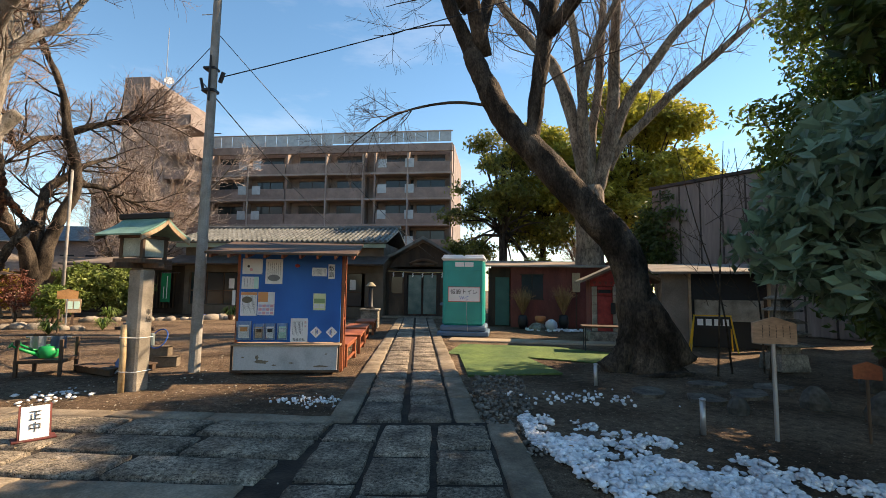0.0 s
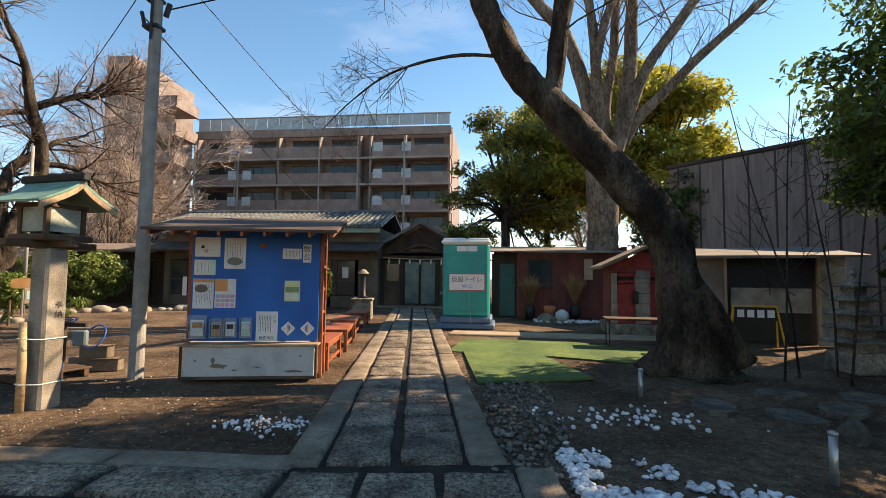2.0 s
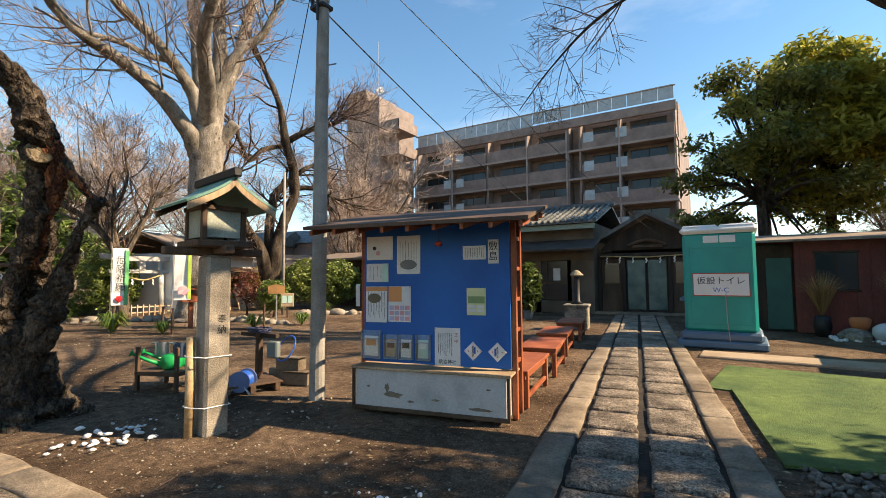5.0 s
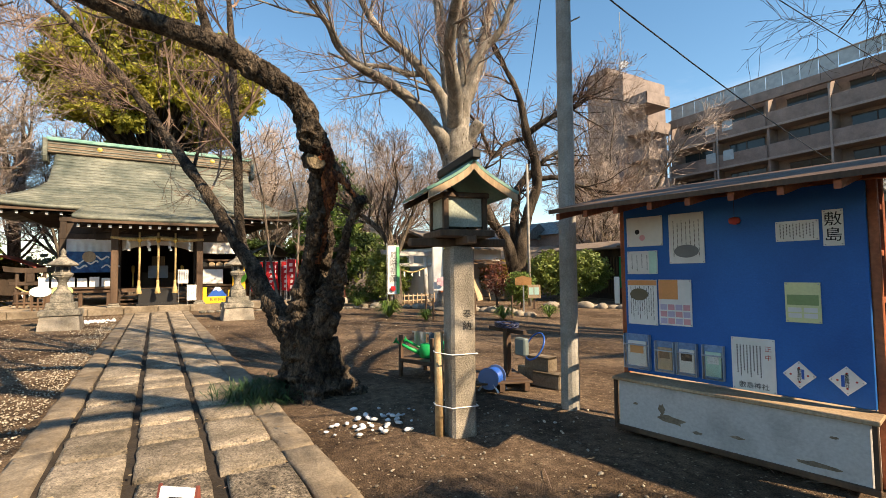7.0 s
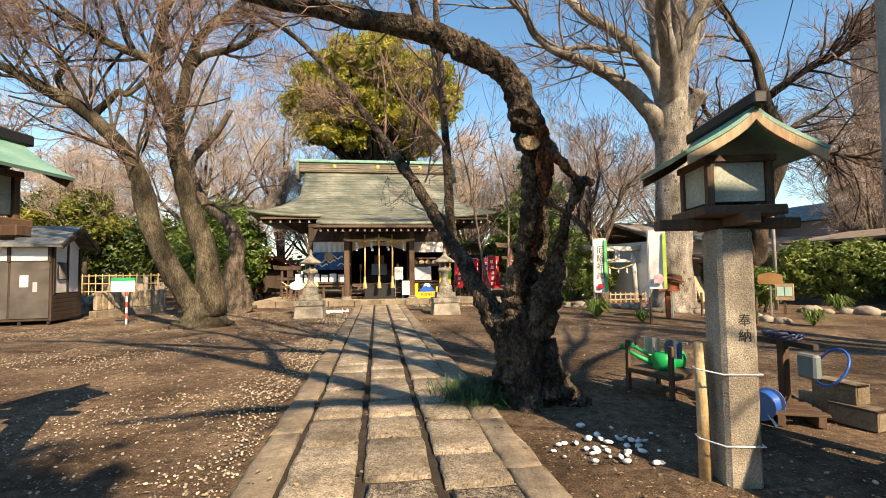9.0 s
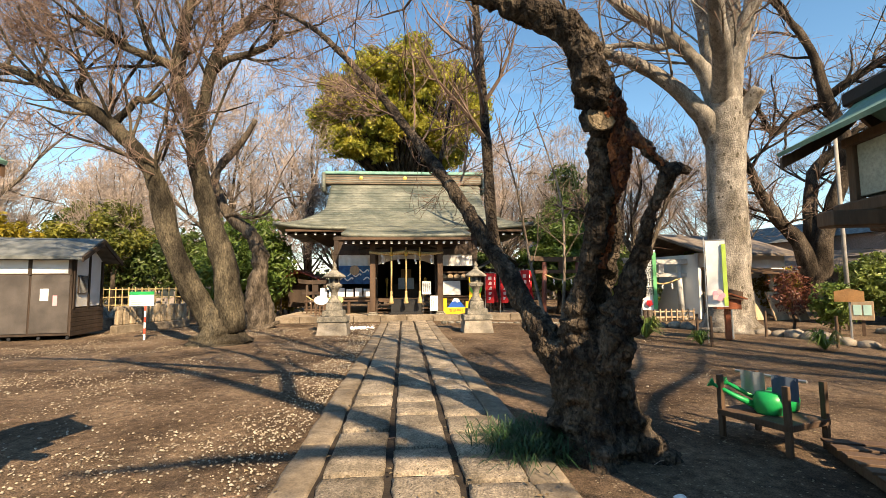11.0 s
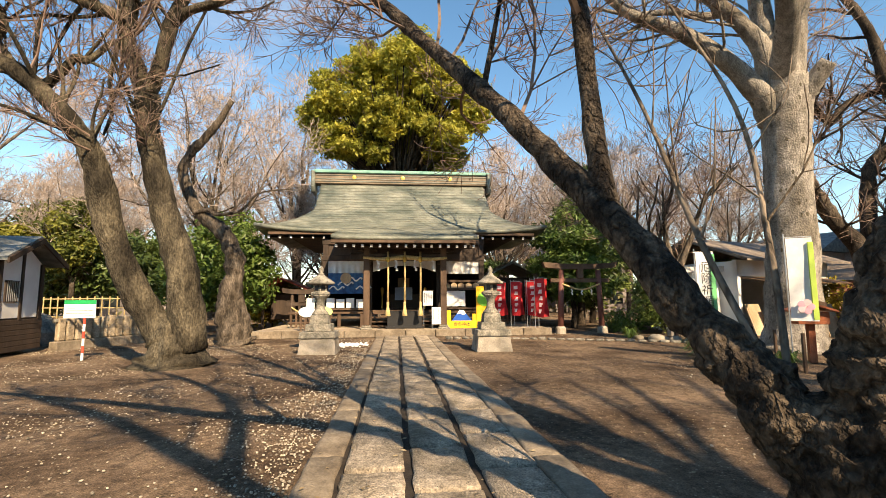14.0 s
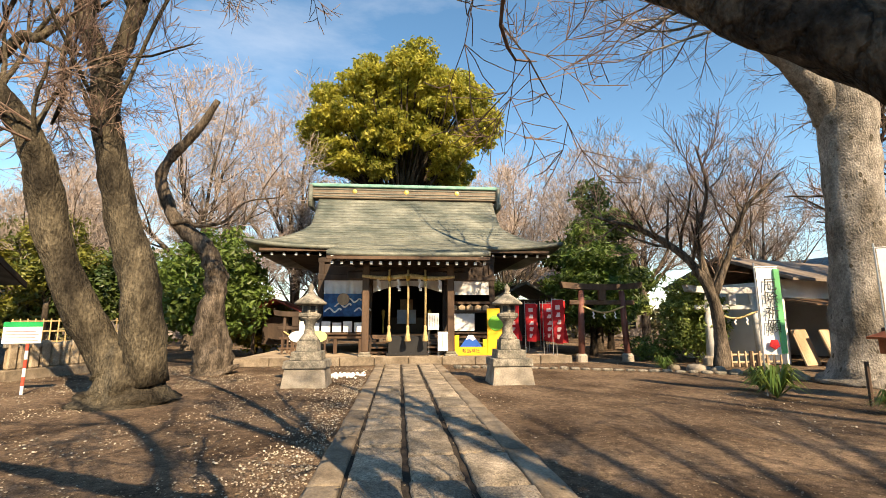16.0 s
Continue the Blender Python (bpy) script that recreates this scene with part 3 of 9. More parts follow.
for k in range(21):
    part("rail_pane", rp, WIN_PALE, apt, "", pose(-AW + 0.3 + 1.36 * k, 0.15, 17.75 + (0.15 if 10 < k else 0)))
part("rail", Geo().box(-AW, 0.05, 19.05, 0, 0.25, 19.15, 0.02), APT_SLAB, apt)
part("penthouse", Geo().box(-AW + 1, 5, 18, -AW + 3.5, 10, 20.5, 0.05).box(-AW + 5, 6, 18, -AW + 7, 10, 20.0, 0.05), APT_WALL, apt)
tower = thing("apartment_tower", "taupe stair tower of the apartment block with open landings", "building", pose(-33.0, 45.5, 0, 0, 0, 0))
part("shaft", Geo().box(-5.6, 0, 0, -0.6, 7, 22.6, 0.05).box(-5.6, 0, 22.6, -2.6, 6, 24.0, 0.05), APT_WALL, tower)
part("side_block", Geo().box(-9.0, 0.5, 0, -5.6, 8, 13.0, 0.05), APT_WALL, tower)
for k in range(7):
    part("landing", Geo().box(-0.6, 0.3, 2.9 * k + 1.2, 2.0, 4, 2.9 * k + 1.4, 0.02).box(1.9, 0.3, 2.9 * k + 1.4, 2.0, 4, 2.9 * k + 2.4, 0.01).box(-0.6, 0.3, 2.9 * k + 1.4, 2.0, 0.4, 2.9 * k + 2.4, 0.01), APT_WALL, tower)
part("mast", Geo().tube([(-1.6, 1, 22.6), (-1.6, 1, 30)], 0.05, 6), STEEL, tower)
part("dish", Geo().lathe([(0.05, 0), (0.35, 0.06), (0.5, 0.18)], 14, pose(-0.9, 0.6, 23.6, 70, 0, 30)), WHITE, tower)

# ---- notice board ----
board = thing("notice_board", "blue timber notice board with lean-to roof and worn grey plinth", "notice board", pose(-2.95, 8.84, 0, 0, 0, 11.0))
part("panel", Geo().box(-0.93, 0.16, 0.55, 0.93, 0.2, 2.2, 0.006).box(-0.93, 0.156, 1.438, 0.93, 0.162, 1.446, 0.0), BLUE, board)
part("plinth", Geo().box(-0.92, -0.05, 0.05, 0.92, 0.38, 0.50, 0.008), GREY_PAINT, board, "peeling grey panel")
part("plinth_frame", Geo().box(-0.96, -0.075, 0.03, 0.96, -0.045, 0.075, 0.006).box(-0.96, -0.075, 0.075, -0.925, -0.045, 0.5, 0.006).box(0.925, -0.075, 0.075, 0.96, -0.045, 0.5, 0.006), WOOD_BROWN, board)
BARE = mat("bare_board", (0.17, 0.13, 0.09), (0.27, 0.215, 0.155), 0.85, 8, 0.4, 50, fine=0.3)
chips = random.Random(44)
for x, z, w_, h_ in ((-0.42, 0.22, 0.14, 0.045), (-0.5, 0.3, 0.035, 0.05), (-0.2, 0.16, 0.05, 0.016), (0.1, 0.2, 0.06, 0.014), (0.62, 0.14, 0.16, 0.02), (0.72, 0.36, 0.03, 0.012), (-0.75, 0.3, 0.03, 0.012)):
    ring = [(x + w_ * math.cos(a * 0.45) * chips.uniform(0.6, 1.1), z + h_ * math.sin(a * 0.45) * chips.uniform(0.6, 1.1)) for a in range(14)]
    part("bare_patch", Geo().prism(ring, -0.053, -0.0505, "y"), BARE, board, "flaked paint baring the board")
part("plinth_top", Geo().box(-0.97, -0.09, 0.50, 0.97, 0.42, 0.53, 0.006), WOOD_PALE, board)
for x in (-0.96, 0.96):
    for y in (0.22, 0.50):
        part("post", Geo().box(x - 0.03, y - 0.03, 0.0, x + 0.03, y + 0.03, 2.3, 0.006), WOOD_RED, board)
    for z in (0.6, 0.95, 1.3, 1.65, 2.0):
        part("rung", Geo().box(x - 0.018, 0.25, z, x + 0.018, 0.47, z + 0.045, 0.004), WOOD_RED, board)
part("roof", Geo().prism([(-0.62, 2.12), (-0.62, 2.16), (0.75, 2.46), (0.75, 2.42)], -1.28, 1.28, "x"), WOOD_BROWN, board, "brown sheet roof")
for k in range(9):
    x = -1.2 + 0.3 * k
    part("rafter", Geo().prism([(-0.58, 2.06), (-0.58, 2.12), (0.72, 2.41), (0.72, 2.34)], x - 0.02, x + 0.02, "x"), WOOD_RED, board)
part("purlin", Geo().box(-1.25, 0.16, 2.2, 1.25, 0.22, 2.26, 0.005).box(-1.25, 0.48, 2.27, 1.25, 0.53, 2.33, 0.005), WOOD_RED, board)

# ---- wooden lantern on a granite post ----
lan = thing("wooden_lantern", "timber lantern with a green copper roof on a tall granite post", "lantern", pose(-4.62, 7.27, 0, 0, 0, -10.0), "pair of lanterns beside the approach")
part("post", Geo().box(-0.135, -0.125, -0.05, 0.135, 0.125, 1.82, 0.03), GRANITE, lan)
part("cross_beam", Geo().box(-0.06, -0.5, 1.82, 0.06, 0.5, 1.9, 0.008).box(-0.36, -0.05, 1.83, 0.36, 0.05, 1.91, 0.008), WOOD_BROWN, lan)
part("tray", Geo().box(-0.28, -0.28, 1.9, 0.28, 0.28, 1.97, 0.01), WOOD_BROWN, lan)
for x in (-0.2, 0.2):
    for y in (-0.2, 0.2):
        part("corner_post", Geo().box(x - 0.025, y - 0.025, 1.97, x + 0.025, y + 0.025, 2.3, 0.004), WOOD_BROWN, lan)
for m in (pose(0, -0.2, 0), pose(0, 0.2, 0), pose(-0.2, 0, 0, 0, 0, 90), pose(0.2, 0, 0, 0, 0, 90)):
    part("pane", Geo().box(-0.17, -0.006, 2.0, 0.17, 0.006, 2.28, 0.002), mat("lantern_pane", (0.30, 0.33, 0.28), (0.42, 0.45, 0.38), 0.35, 6, 0.1, 60), lan, "clouded pane", m)
part("head_frame", Geo().box(-0.24, -0.24, 2.28, 0.24, 0.24, 2.33, 0.006), WOOD_BROWN, lan)
def lan_roof(u, v):
    d = abs(v * 2 - 1)
    return (-0.44 + 0.88 * u, (v * 2 - 1) * 0.46, 2.62 - 0.30 * d ** 0.75 - 0.0 * u)
lr = part("roof", Geo().grid(lan_roof, 6, 16), COPPER_PALE, lan, "pale green copper roof")
md = lr.modifiers.new("thickness", "SOLIDIFY")
md.thickness, md.offset = 0.025, -1
for x in (-0.43, 0.43):
    pts = [(x, y, 2.585 - 0.30 * (abs(y) / 0.46) ** 0.75) for y in [0.44 * (k / 8 - 1) for k in range(17)]]
    gbl = Geo()
    q = len(pts)
    gbl.add([(px + dx, py, pz + dz) for dx in (-0.012, 0.012) for dz in (-0.07, 0.0) for px, py, pz in pts],
            [(i, i + 1, q + i + 1, q + i) for i in range(q - 1)] + [(2 * q + i, 2 * q + i + 1, 3 * q + i + 1, 3 * q + i) for i in range(q - 1)]
            + [(i, i + 1, 2 * q + i + 1, 2 * q + i) for i in range(q - 1)] + [(q + i, q + i + 1, 3 * q + i + 1, 3 * q + i) for i in range(q - 1)] + [(0, q, 3 * q, 2 * q), (q - 1, 2 * q - 1, 4 * q - 1, 3 * q - 1)])
    part("bargeboard", gbl, WOOD_PALE if x > 0 else WOOD_BROWN, lan)
part("ridge", Geo().box(-0.5, -0.045, 2.6, 0.5, 0.045, 2.69, 0.012), BLACK, lan)
lettering("奉\n納", 0.095, INK, lan, pose(0.137, 0.03, 1.1, 90, 0, 90), spacing=1.15)
lan2 = copy_thing(lan, pose(-4.95, 1.75, 0, 0, 0, -10.0))

# ---- portable toilet ----
wc = thing("portable_toilet", "teal plastic portable toilet cabin on a grey-blue plastic skid", "portable toilet", pose(-0.14, 16.25, 0, 0, 0, -1.5))
part("skid", Geo().box(-0.86, -0.12, 0, 0.86, 1.55, 0.16, 0.03).box(-0.78, -0.06, 0.16, 0.78, 1.5, 0.36, 0.05), PLASTIC_BLUE, wc)
part("cabin", Geo().box(-0.70, 0, 0.36, 0.70, 1.45, 2.55, 0.06), TEAL, wc)
part("roof", Geo().box(-0.75, -0.06, 2.53, 0.75, 1.5, 2.68, 0.06).box(-0.7, 0, 2.66, 0.0, 1.45, 2.73, 0.03).box(0.04, 0, 2.66, 0.7, 1.45, 2.73, 0.03), WHITE, wc, "white domed lid")
part("vent", Geo().box(-0.28, -0.015, 2.32, 0.02, 0.01, 2.48, 0.01).box(0.04, -0.015, 2.32, 0.34, 0.01, 2.48, 0.01), WHITE, wc)
sg = part("sign", Geo().box(-0.5, -0.03, 1.15, 0.56, -0.008, 1.64, 0.01), WHITE, wc, "white sign with black and blue letters")
part("sign_border", Geo().box(-0.51, -0.034, 1.14, 0.57, -0.028, 1.16, 0.0).box(-0.51, -0.034, 1.63, 0.57, -0.028, 1.65, 0.0).box(-0.51, -0.034, 1.14, -0.495, -0.028, 1.65, 0.0).box(0.555, -0.034, 1.14, 0.57, -0.028, 1.65, 0.0), VERMILION, sg)
lettering("仮設トイレ", 0.185, INK, sg, pose(0.03, -0.033, 1.47, 90, 0, 0))
lettering("W-C", 0.15, BLUE_PL, sg, pose(0.03, -0.033, 1.27, 90, 0, 0))
part("door_rib", Geo().box(-0.58, -0.012, 0.5, -0.55, 0.0, 2.25, 0.004).box(0.58, -0.012, 0.5, 0.61, 0.0, 2.25, 0.004).box(-0.55, -0.01, 2.2, 0.58, 0, 2.24, 0.004).box(-0.55, -0.01, 0.52, 0.58, 0, 0.56, 0.004), TEAL, wc)
part("hand_basin", Geo().box(-0.82, 0.25, 1.0, -0.69, 0.7, 1.1, 0.03), PLASTIC_BLUE, wc)
part("side_window", Geo().box(-0.71, 0.3, 2.2, -0.695, 0.5, 2.36, 0.004).box(-0.71, 0.75, 2.2, -0.695, 0.95, 2.36, 0.004), WHITE, wc)
part("chain", Geo().tube([(0.12, -0.045, 1.2), (0.13, -0.05, 0.6), (0.17, -0.06, 0.15)], 0.01, 6), STEEL, wc)

# ---- utility pole ----
up = thing("utility_pole", "tall grey concrete utility pole with wires", "pole", pose(-4.68, 8.79, 0))
part("shaft", Geo().tube([(0, 0, -0.1), (0.03, 0, 3.5), (0.06, 0, 7.3)], [0.105, 0.09, 0.075], 14), POLE_GREY, up)
part("bracket", Geo().box(-0.12, -0.1, 5.3, 0.14, 0.1, 5.36, 0.01).box(-0.11, -0.1, 5.75, 0.13, 0.1, 5.8, 0.01).tube([(0.06, -0.12, 5.1), (0.06, -0.12, 6.0)], 0.02, 6).tube([(-0.15, 0, 5.4), (-0.2, 0, 5.6)], 0.03, 6).tube([(0.2, 0, 5.5), (0.26, 0, 5.7)], 0.04, 6), BLACK, up)
part("peg", Geo().tube([(0, 0, 4.5), (0.25, 0.05, 4.5)], 0.01, 5).tube([(0, 0, 6.9), (-0.25, 0, 6.9)], 0.01, 5), STEEL, up)
wire = Geo()
def span(a, b, sag, r=0.012):
    a, b = Vector(a), Vector(b)
    wire.tube([a.lerp(b, k / 16) - Vector((0, 0, sag * 4 * (k / 16) * (1 - k / 16))) for k in range(17)], r, 5)
span((0.2, 0, 5.6), (15, 3.5, 12.0), 0.3)
span((-0.15, 0, 5.5), (-5, 30, 5.0), 0.6)
span((0.1, 0, 6.5), (2.5, 16, 3.2), 0.3, 0.008)
span((-0.05, 0, 6.2), (-14, 10, 6.0), 0.5, 0.008)
part("wire", wire, BLACK, up)

# ---- the hall's fittings ----
rope = Geo()
c = curve_through([(0.12, -1.75, 3.22), (0.14, -0.9, 3.14), (0.14, 0, 3.22), (0.14, 0.9, 3.14), (0.12, 1.75, 3.2)], 8)
rope.tube(c, [0.05 + 0.045 * math.sin(math.pi * k / (len(c) - 1)) for k in range(len(c))], 10)
sr = single("sacred_rope", rope, ROPE, "thick twisted straw rope hung across the porch beam", "rope", west(-20.0, 0), smooth=True)
shide = Geo()
for k in range(4):
    shide.box(-0.004, -0.05 + 0.05 * (k % 2), -0.11 * (k + 1), 0.004, 0.05 + 0.05 * (k % 2), -0.11 * k, 0.0)
shm = shide.mesh("paper_streamer", PAPER)
for y in (-1.15, -0.4, 0.4, 1.15):
    part("paper_streamer", shm, PAPER, sr, "white zigzag paper streamer", pose(0.17, y, 3.1, 0, 0, 15))
for y in (-0.72, -0.03, 0.62):
    br = thing("bell_rope", "pale straw bell rope with a thick tasselled end", "bell rope", west(-19.75, y), "bell ropes in the porch")
    part("rope", Geo().tube([(0, 0, 3.45), (0.01, 0.01, 2.4), (0, 0, 1.35)], 0.042, 9), ROPE, br, smooth=True)
    part("tassel", Geo().lathe([(0.02, 1.42), (0.055, 1.36), (0.06, 1.28), (0.05, 1.2), (0.085, 1.02), (0.12, 0.82), (0.1, 0.8)], 14), ROPE, br, smooth=True)
    part("bell", Geo().lathe([(0.02, 3.25), (0.07, 3.2), (0.09, 3.12), (0.07, 3.04), (0.02, 3.0)], 14), GOLD, br, smooth=True)
ob_ = thing("offertory_box", "black lacquered offertory box with a slatted lid", "offertory box", west(-20.5, 0.0))
part("body", Geo().box(-0.35, -0.75, 0.27, 0.35, 0.72, 0.95, 0.02), BLACK, ob_)
part("plinth", Geo().box(-0.4, -0.82, 0.26, 0.4, 0.79, 0.36, 0.015), BLACK, ob_)
for k in range(7):
    part("slat", Geo().box(-0.3 + 0.09 * k, -0.7, 0.95, -0.27 + 0.09 * k, 0.67, 1.0, 0.004), BLACK, ob_)
def paper_sign(name, label, m, w, h, tint=PAPER, post=0.0, frame_mat=None, z=1.0, category="sign"):
    t = thing(name, label, category, m)
    part("face", Geo().box(0, -w / 2, z, 0.02, w / 2, z + h, 0.003), tint, t)
    if frame_mat:
        part("frame", Geo().box(-0.015, -w / 2 - 0.03, z - 0.03, 0.0, w / 2 + 0.03, z + h + 0.03, 0.005), frame_mat, t)
    if post:
        part("stand", Geo().tube([(-0.03, -w / 2 + 0.04, 0), (-0.03, -w / 2 + 0.04, z + h * 0.8)], post, 7).tube([(-0.03, w / 2 - 0.04, 0), (-0.03, w / 2 - 0.04, z + h * 0.8)], post, 7), STEEL, t)
    n = max(3, int(w / 0.09))
    rr = random.Random(int(w * 1000 + h * 100))
    for k in range(n):
        y = -w / 2 + w * (k + 0.7) / (n + 0.4)
        part("writing", Geo().box(0.02, y - 0.006, z + h * rr.uniform(0.1, 0.3), 0.0225, y + 0.006, z + h * 0.88, 0.0), INK, t)
    return t
paper_sign("standing_sign", "white notice on a thin stand beside the steps", west(-20.1, 0.95, 0.26), 0.42, 0.62, PAPER, 0.012, z=0.95)
paper_sign("standing_sign", "white notice clipped to a low stand beside the steps", west(-19.9, 1.32, 0.26), 0.44, 0.7, PAPER, 0.012, z=0.18)
# side bays
for y0, y1, lab in ((-3.5, -1.7, "white half curtain with faint brown characters"), (1.7, 3.5, "plain white half curtain"), (-1.45, 1.45, "white gathered curtain over the doorway")):
    cur = Geo().grid(lambda u, v: (0.03 * math.sin(v * 40) * u, y0 + (y1 - y0) * v, 3.28 - (0.62 if abs(y0) > 1.5 else 0.25 + 0.3 * abs(v * 2 - 1) ** 2) * u), 5, 40)
    single("curtain", cur, PAPER, lab, "curtain", west(-22.05, 0), "curtains of the hall", smooth=True)
paint = thing("wave_mural", "blue and white painted panel of curling waves", "mural", west(-21.95, 0))
part("panel", Geo().box(0, -3.45, 1.75, 0.05, -1.75, 2.68, 0.006), mat("mural_blue", (0.01, 0.05, 0.16), (0.03, 0.14, 0.32), 0.6, 4, 0, 20), paint)
rr = random.Random(3)
for k in range(4):
    z = 1.95 + 0.2 * (k % 3)
    part("wave", Geo().tube(curve_through([(0.055, -3.4 + 0.4 * k, z), (0.055, -3.2 + 0.4 * k, z + 0.14), (0.055, -3.0 + 0.4 * k, z - 0.02), (0.055, -2.8 + 0.4 * k, z + 0.12), (0.055, -2.72 + 0.4 * k, z + 0.05)], 5), 0.035, 6), WHITE, paint)
part("disc", Geo().lathe([(0.24, 0), (0.25, 0.04), (0.2, 0.05)], 20, pose(0.05, -2.65, 2.45, 0, 90, 0)), WOOD_PALE, paint, "round wooden drum face")
shelf = thing("notice_shelf", "long veranda counter with white paper notices along its front", "counter", west(-21.6, 0))
part("rail", Geo().box(-0.1, -4.4, 1.02, 0.1, -1.75, 1.1, 0.01), WOOD_BROWN, shelf)
for k in range(6):
    part("notice", Geo().box(0.10, -4.3 + 0.43 * k, 1.12, 0.115, -3.95 + 0.43 * k, 1.55 - 0.05 * (k % 2), 0.003), PAPER, shelf)
shelf2 = thing("notice_shelf", "timber counter with a white board and charms above", "counter", west(-21.6, 0))
part("rail", Geo().box(-0.1, 1.75, 1.02, 0.1, 4.4, 1.1, 0.01), WOOD_BROWN, shelf2)
part("board", Geo().box(0.1, 1.85, 1.15, 0.12, 2.75, 1.85, 0.005), PAPER, shelf2)
for k in range(5):
    part("plaque", Geo().prism([(1.8 + 0.34 * k, 2.0), (2.08 + 0.34 * k, 2.0), (2.08 + 0.34 * k, 2.16), (1.94 + 0.34 * k, 2.24), (1.8 + 0.34 * k, 2.16)], -0.25, -0.23, "x"), WOOD_PALE, shelf2)
part("plaque_rail", Geo().box(-0.3, 1.75, 1.9, -0.26, 3.5, 2.0, 0.01).box(-0.3, 1.75, 2.26, -0.26, 3.5, 2.36, 0.01), WOOD_BROWN, shelf2)
altar = thing("altar", "inner altar with a white cloth and small gilt lamps", "altar", west(-25.0, 0))
part("table", Geo().box(-0.4, -0.9, 1.0, 0.4, 0.9, 1.75, 0.02), WOOD_BROWN, altar)
part("cloth", Geo().box(0.4, -0.45, 1.45, 0.42, 0.45, 2.1, 0.005), mat("pale_cloth", (0.45, 0.5, 0.6), (0.6, 0.64, 0.7), 0.8), altar)
part("mirror_stand", Geo().box(-0.2, -0.3, 1.75, 0.2, 0.3, 2.6, 0.02), WOOD_PALE, altar)
for y in (-1.1, 1.1):
    part("lamp", Geo().lathe([(0.05, 1.0), (0.03, 1.6), (0.08, 1.85), (0.09, 2.05), (0.03, 2.12)], 10, pose(0.3, y, 0)), GOLD, altar)
for y in (-4.4, 4.4):
    ra = thing("veranda_railing", "low brown timber veranda railing", "railing", west(-21.6, y))
    for k in range(6):
        part("baluster", Geo().box(-0.04, -0.6 + 0.22 * k, 0.3, 0.04, -0.53 + 0.22 * k, 0.95, 0.008), WOOD_BROWN, ra)
    part("rail", Geo().box(-0.05, -0.7, 0.85, 0.05, 0.7, 0.95, 0.01).box(-0.05, -0.7, 0.45, 0.05, 0.7, 0.53, 0.01), WOOD_BROWN, ra)
ys = thing("photo_board", "yellow photo board with a blue and white mountain", "photo board", west(-19.9, 2.35, 0.26))
part("board", Geo().box(-0.02, -0.62, 0.0, 0.02, 0.62, 0.32, 0.01).box(-0.02, -0.62, 0.32, 0.02, -0.45, 0.75, 0.01).box(-0.02, 0.45, 0.32, 0.02, 0.62, 0.6, 0.01), YELLOW, ys)
part("mountain", Geo().prism([(-0.42, 0.32), (0.42, 0.32), (0.1, 0.72), (0.0, 0.68), (-0.1, 0.74)], -0.01, 0.012, "x"), BLUE_PL, ys)
part("snowcap", Geo().prism([(-0.2, 0.58), (-0.05, 0.62), (0.05, 0.55), (0.18, 0.6), (0.1, 0.74), (-0.1, 0.76)], 0.012, 0.018, "x"), WHITE, ys)
lettering("敷島神社", 0.17, INK, ys, pose(0.022, 0, 0.16, 90, 0, 90))
yb = thing("yellow_banner", "tall yellow cut-out board with a green round figure", "sign", west(-19.9, 3.25, 0.26))
part("panel", Geo().box(-0.02, -0.28, 0.0, 0.02, 0.3, 1.75, 0.02), YELLOW, yb)
part("figure", Geo().lathe([(0.3, 0.0), (0.28, 0.02), (0.05, 0.025)], 18, pose(0.02, 0.06, 1.2, 0, 90, 0)), plain("lime", (0.2, 0.55, 0.05), 0.5), yb)
for k, (y, col) in enumerate(((-3.9, "white"), (-3.25, "lime"))):
    fr = thing("lucky_fortune_rack", "slatted wooden rack with a %s oval sign" % col, "rack", west(-19.6, y, 0.0))
    for j in range(4):
        part("upright", Geo().box(-0.03, -0.28 + 0.17 * j, 0.26, 0.03, -0.22 + 0.17 * j, 1.0, 0.006), WOOD_BROWN, fr)
    part("bar", Geo().box(-0.035, -0.32, 0.8, 0.035, 0.34, 0.87, 0.006).box(-0.035, -0.32, 0.4, 0.035, 0.34, 0.47, 0.006), WOOD_BROWN, fr)
    part("oval", Geo().lathe([(0.3, 0.0), (0.29, 0.02), (0.05, 0.022)], 18, pose(0.05, 0, 1.0, 0, 90, 0) @ Matrix.Diagonal((0.7, 1.15, 1, 1))), WHITE if k == 0 else plain("pale_lime", (0.55, 0.7, 0.25), 0.5), fr)

# ---- stone lanterns ----
sl = thing("stone_lantern", "weathered grey stone lantern on a stepped granite plinth", "stone lantern", west(-13.95, -2.5), "pair of stone lanterns before the hall")
def tapered(w0, w1, z0, z1):
    return Geo().lathe([(w0 * 0.7071 * 0.97, z0), (w0 * 0.7071, z0 + 0.015), (w1 * 0.7071, z1 - 0.015), (w1 * 0.7071 * 0.97, z1)], 4, turn=math.pi / 4)
part("plinth", tapered(1.02, 0.9, -0.05, 0.42), GRANITE, sl)
part("plinth_cap", tapered(0.98, 0.95, 0.42, 0.6), OLDSTONE, sl)
part("step", tapered(0.7, 0.68, 0.6, 0.8), OLDSTONE, sl)
part("base", tapered(0.5, 0.46, 0.8, 1.05), OLDSTONE, sl)
part("stem", Geo().lathe([(0.24, 1.05), (0.22, 1.1), (0.13, 1.22), (0.11, 1.38), (0.15, 1.5), (0.22, 1.56), (0.25, 1.6)], 16), OLDSTONE, sl, smooth=True)
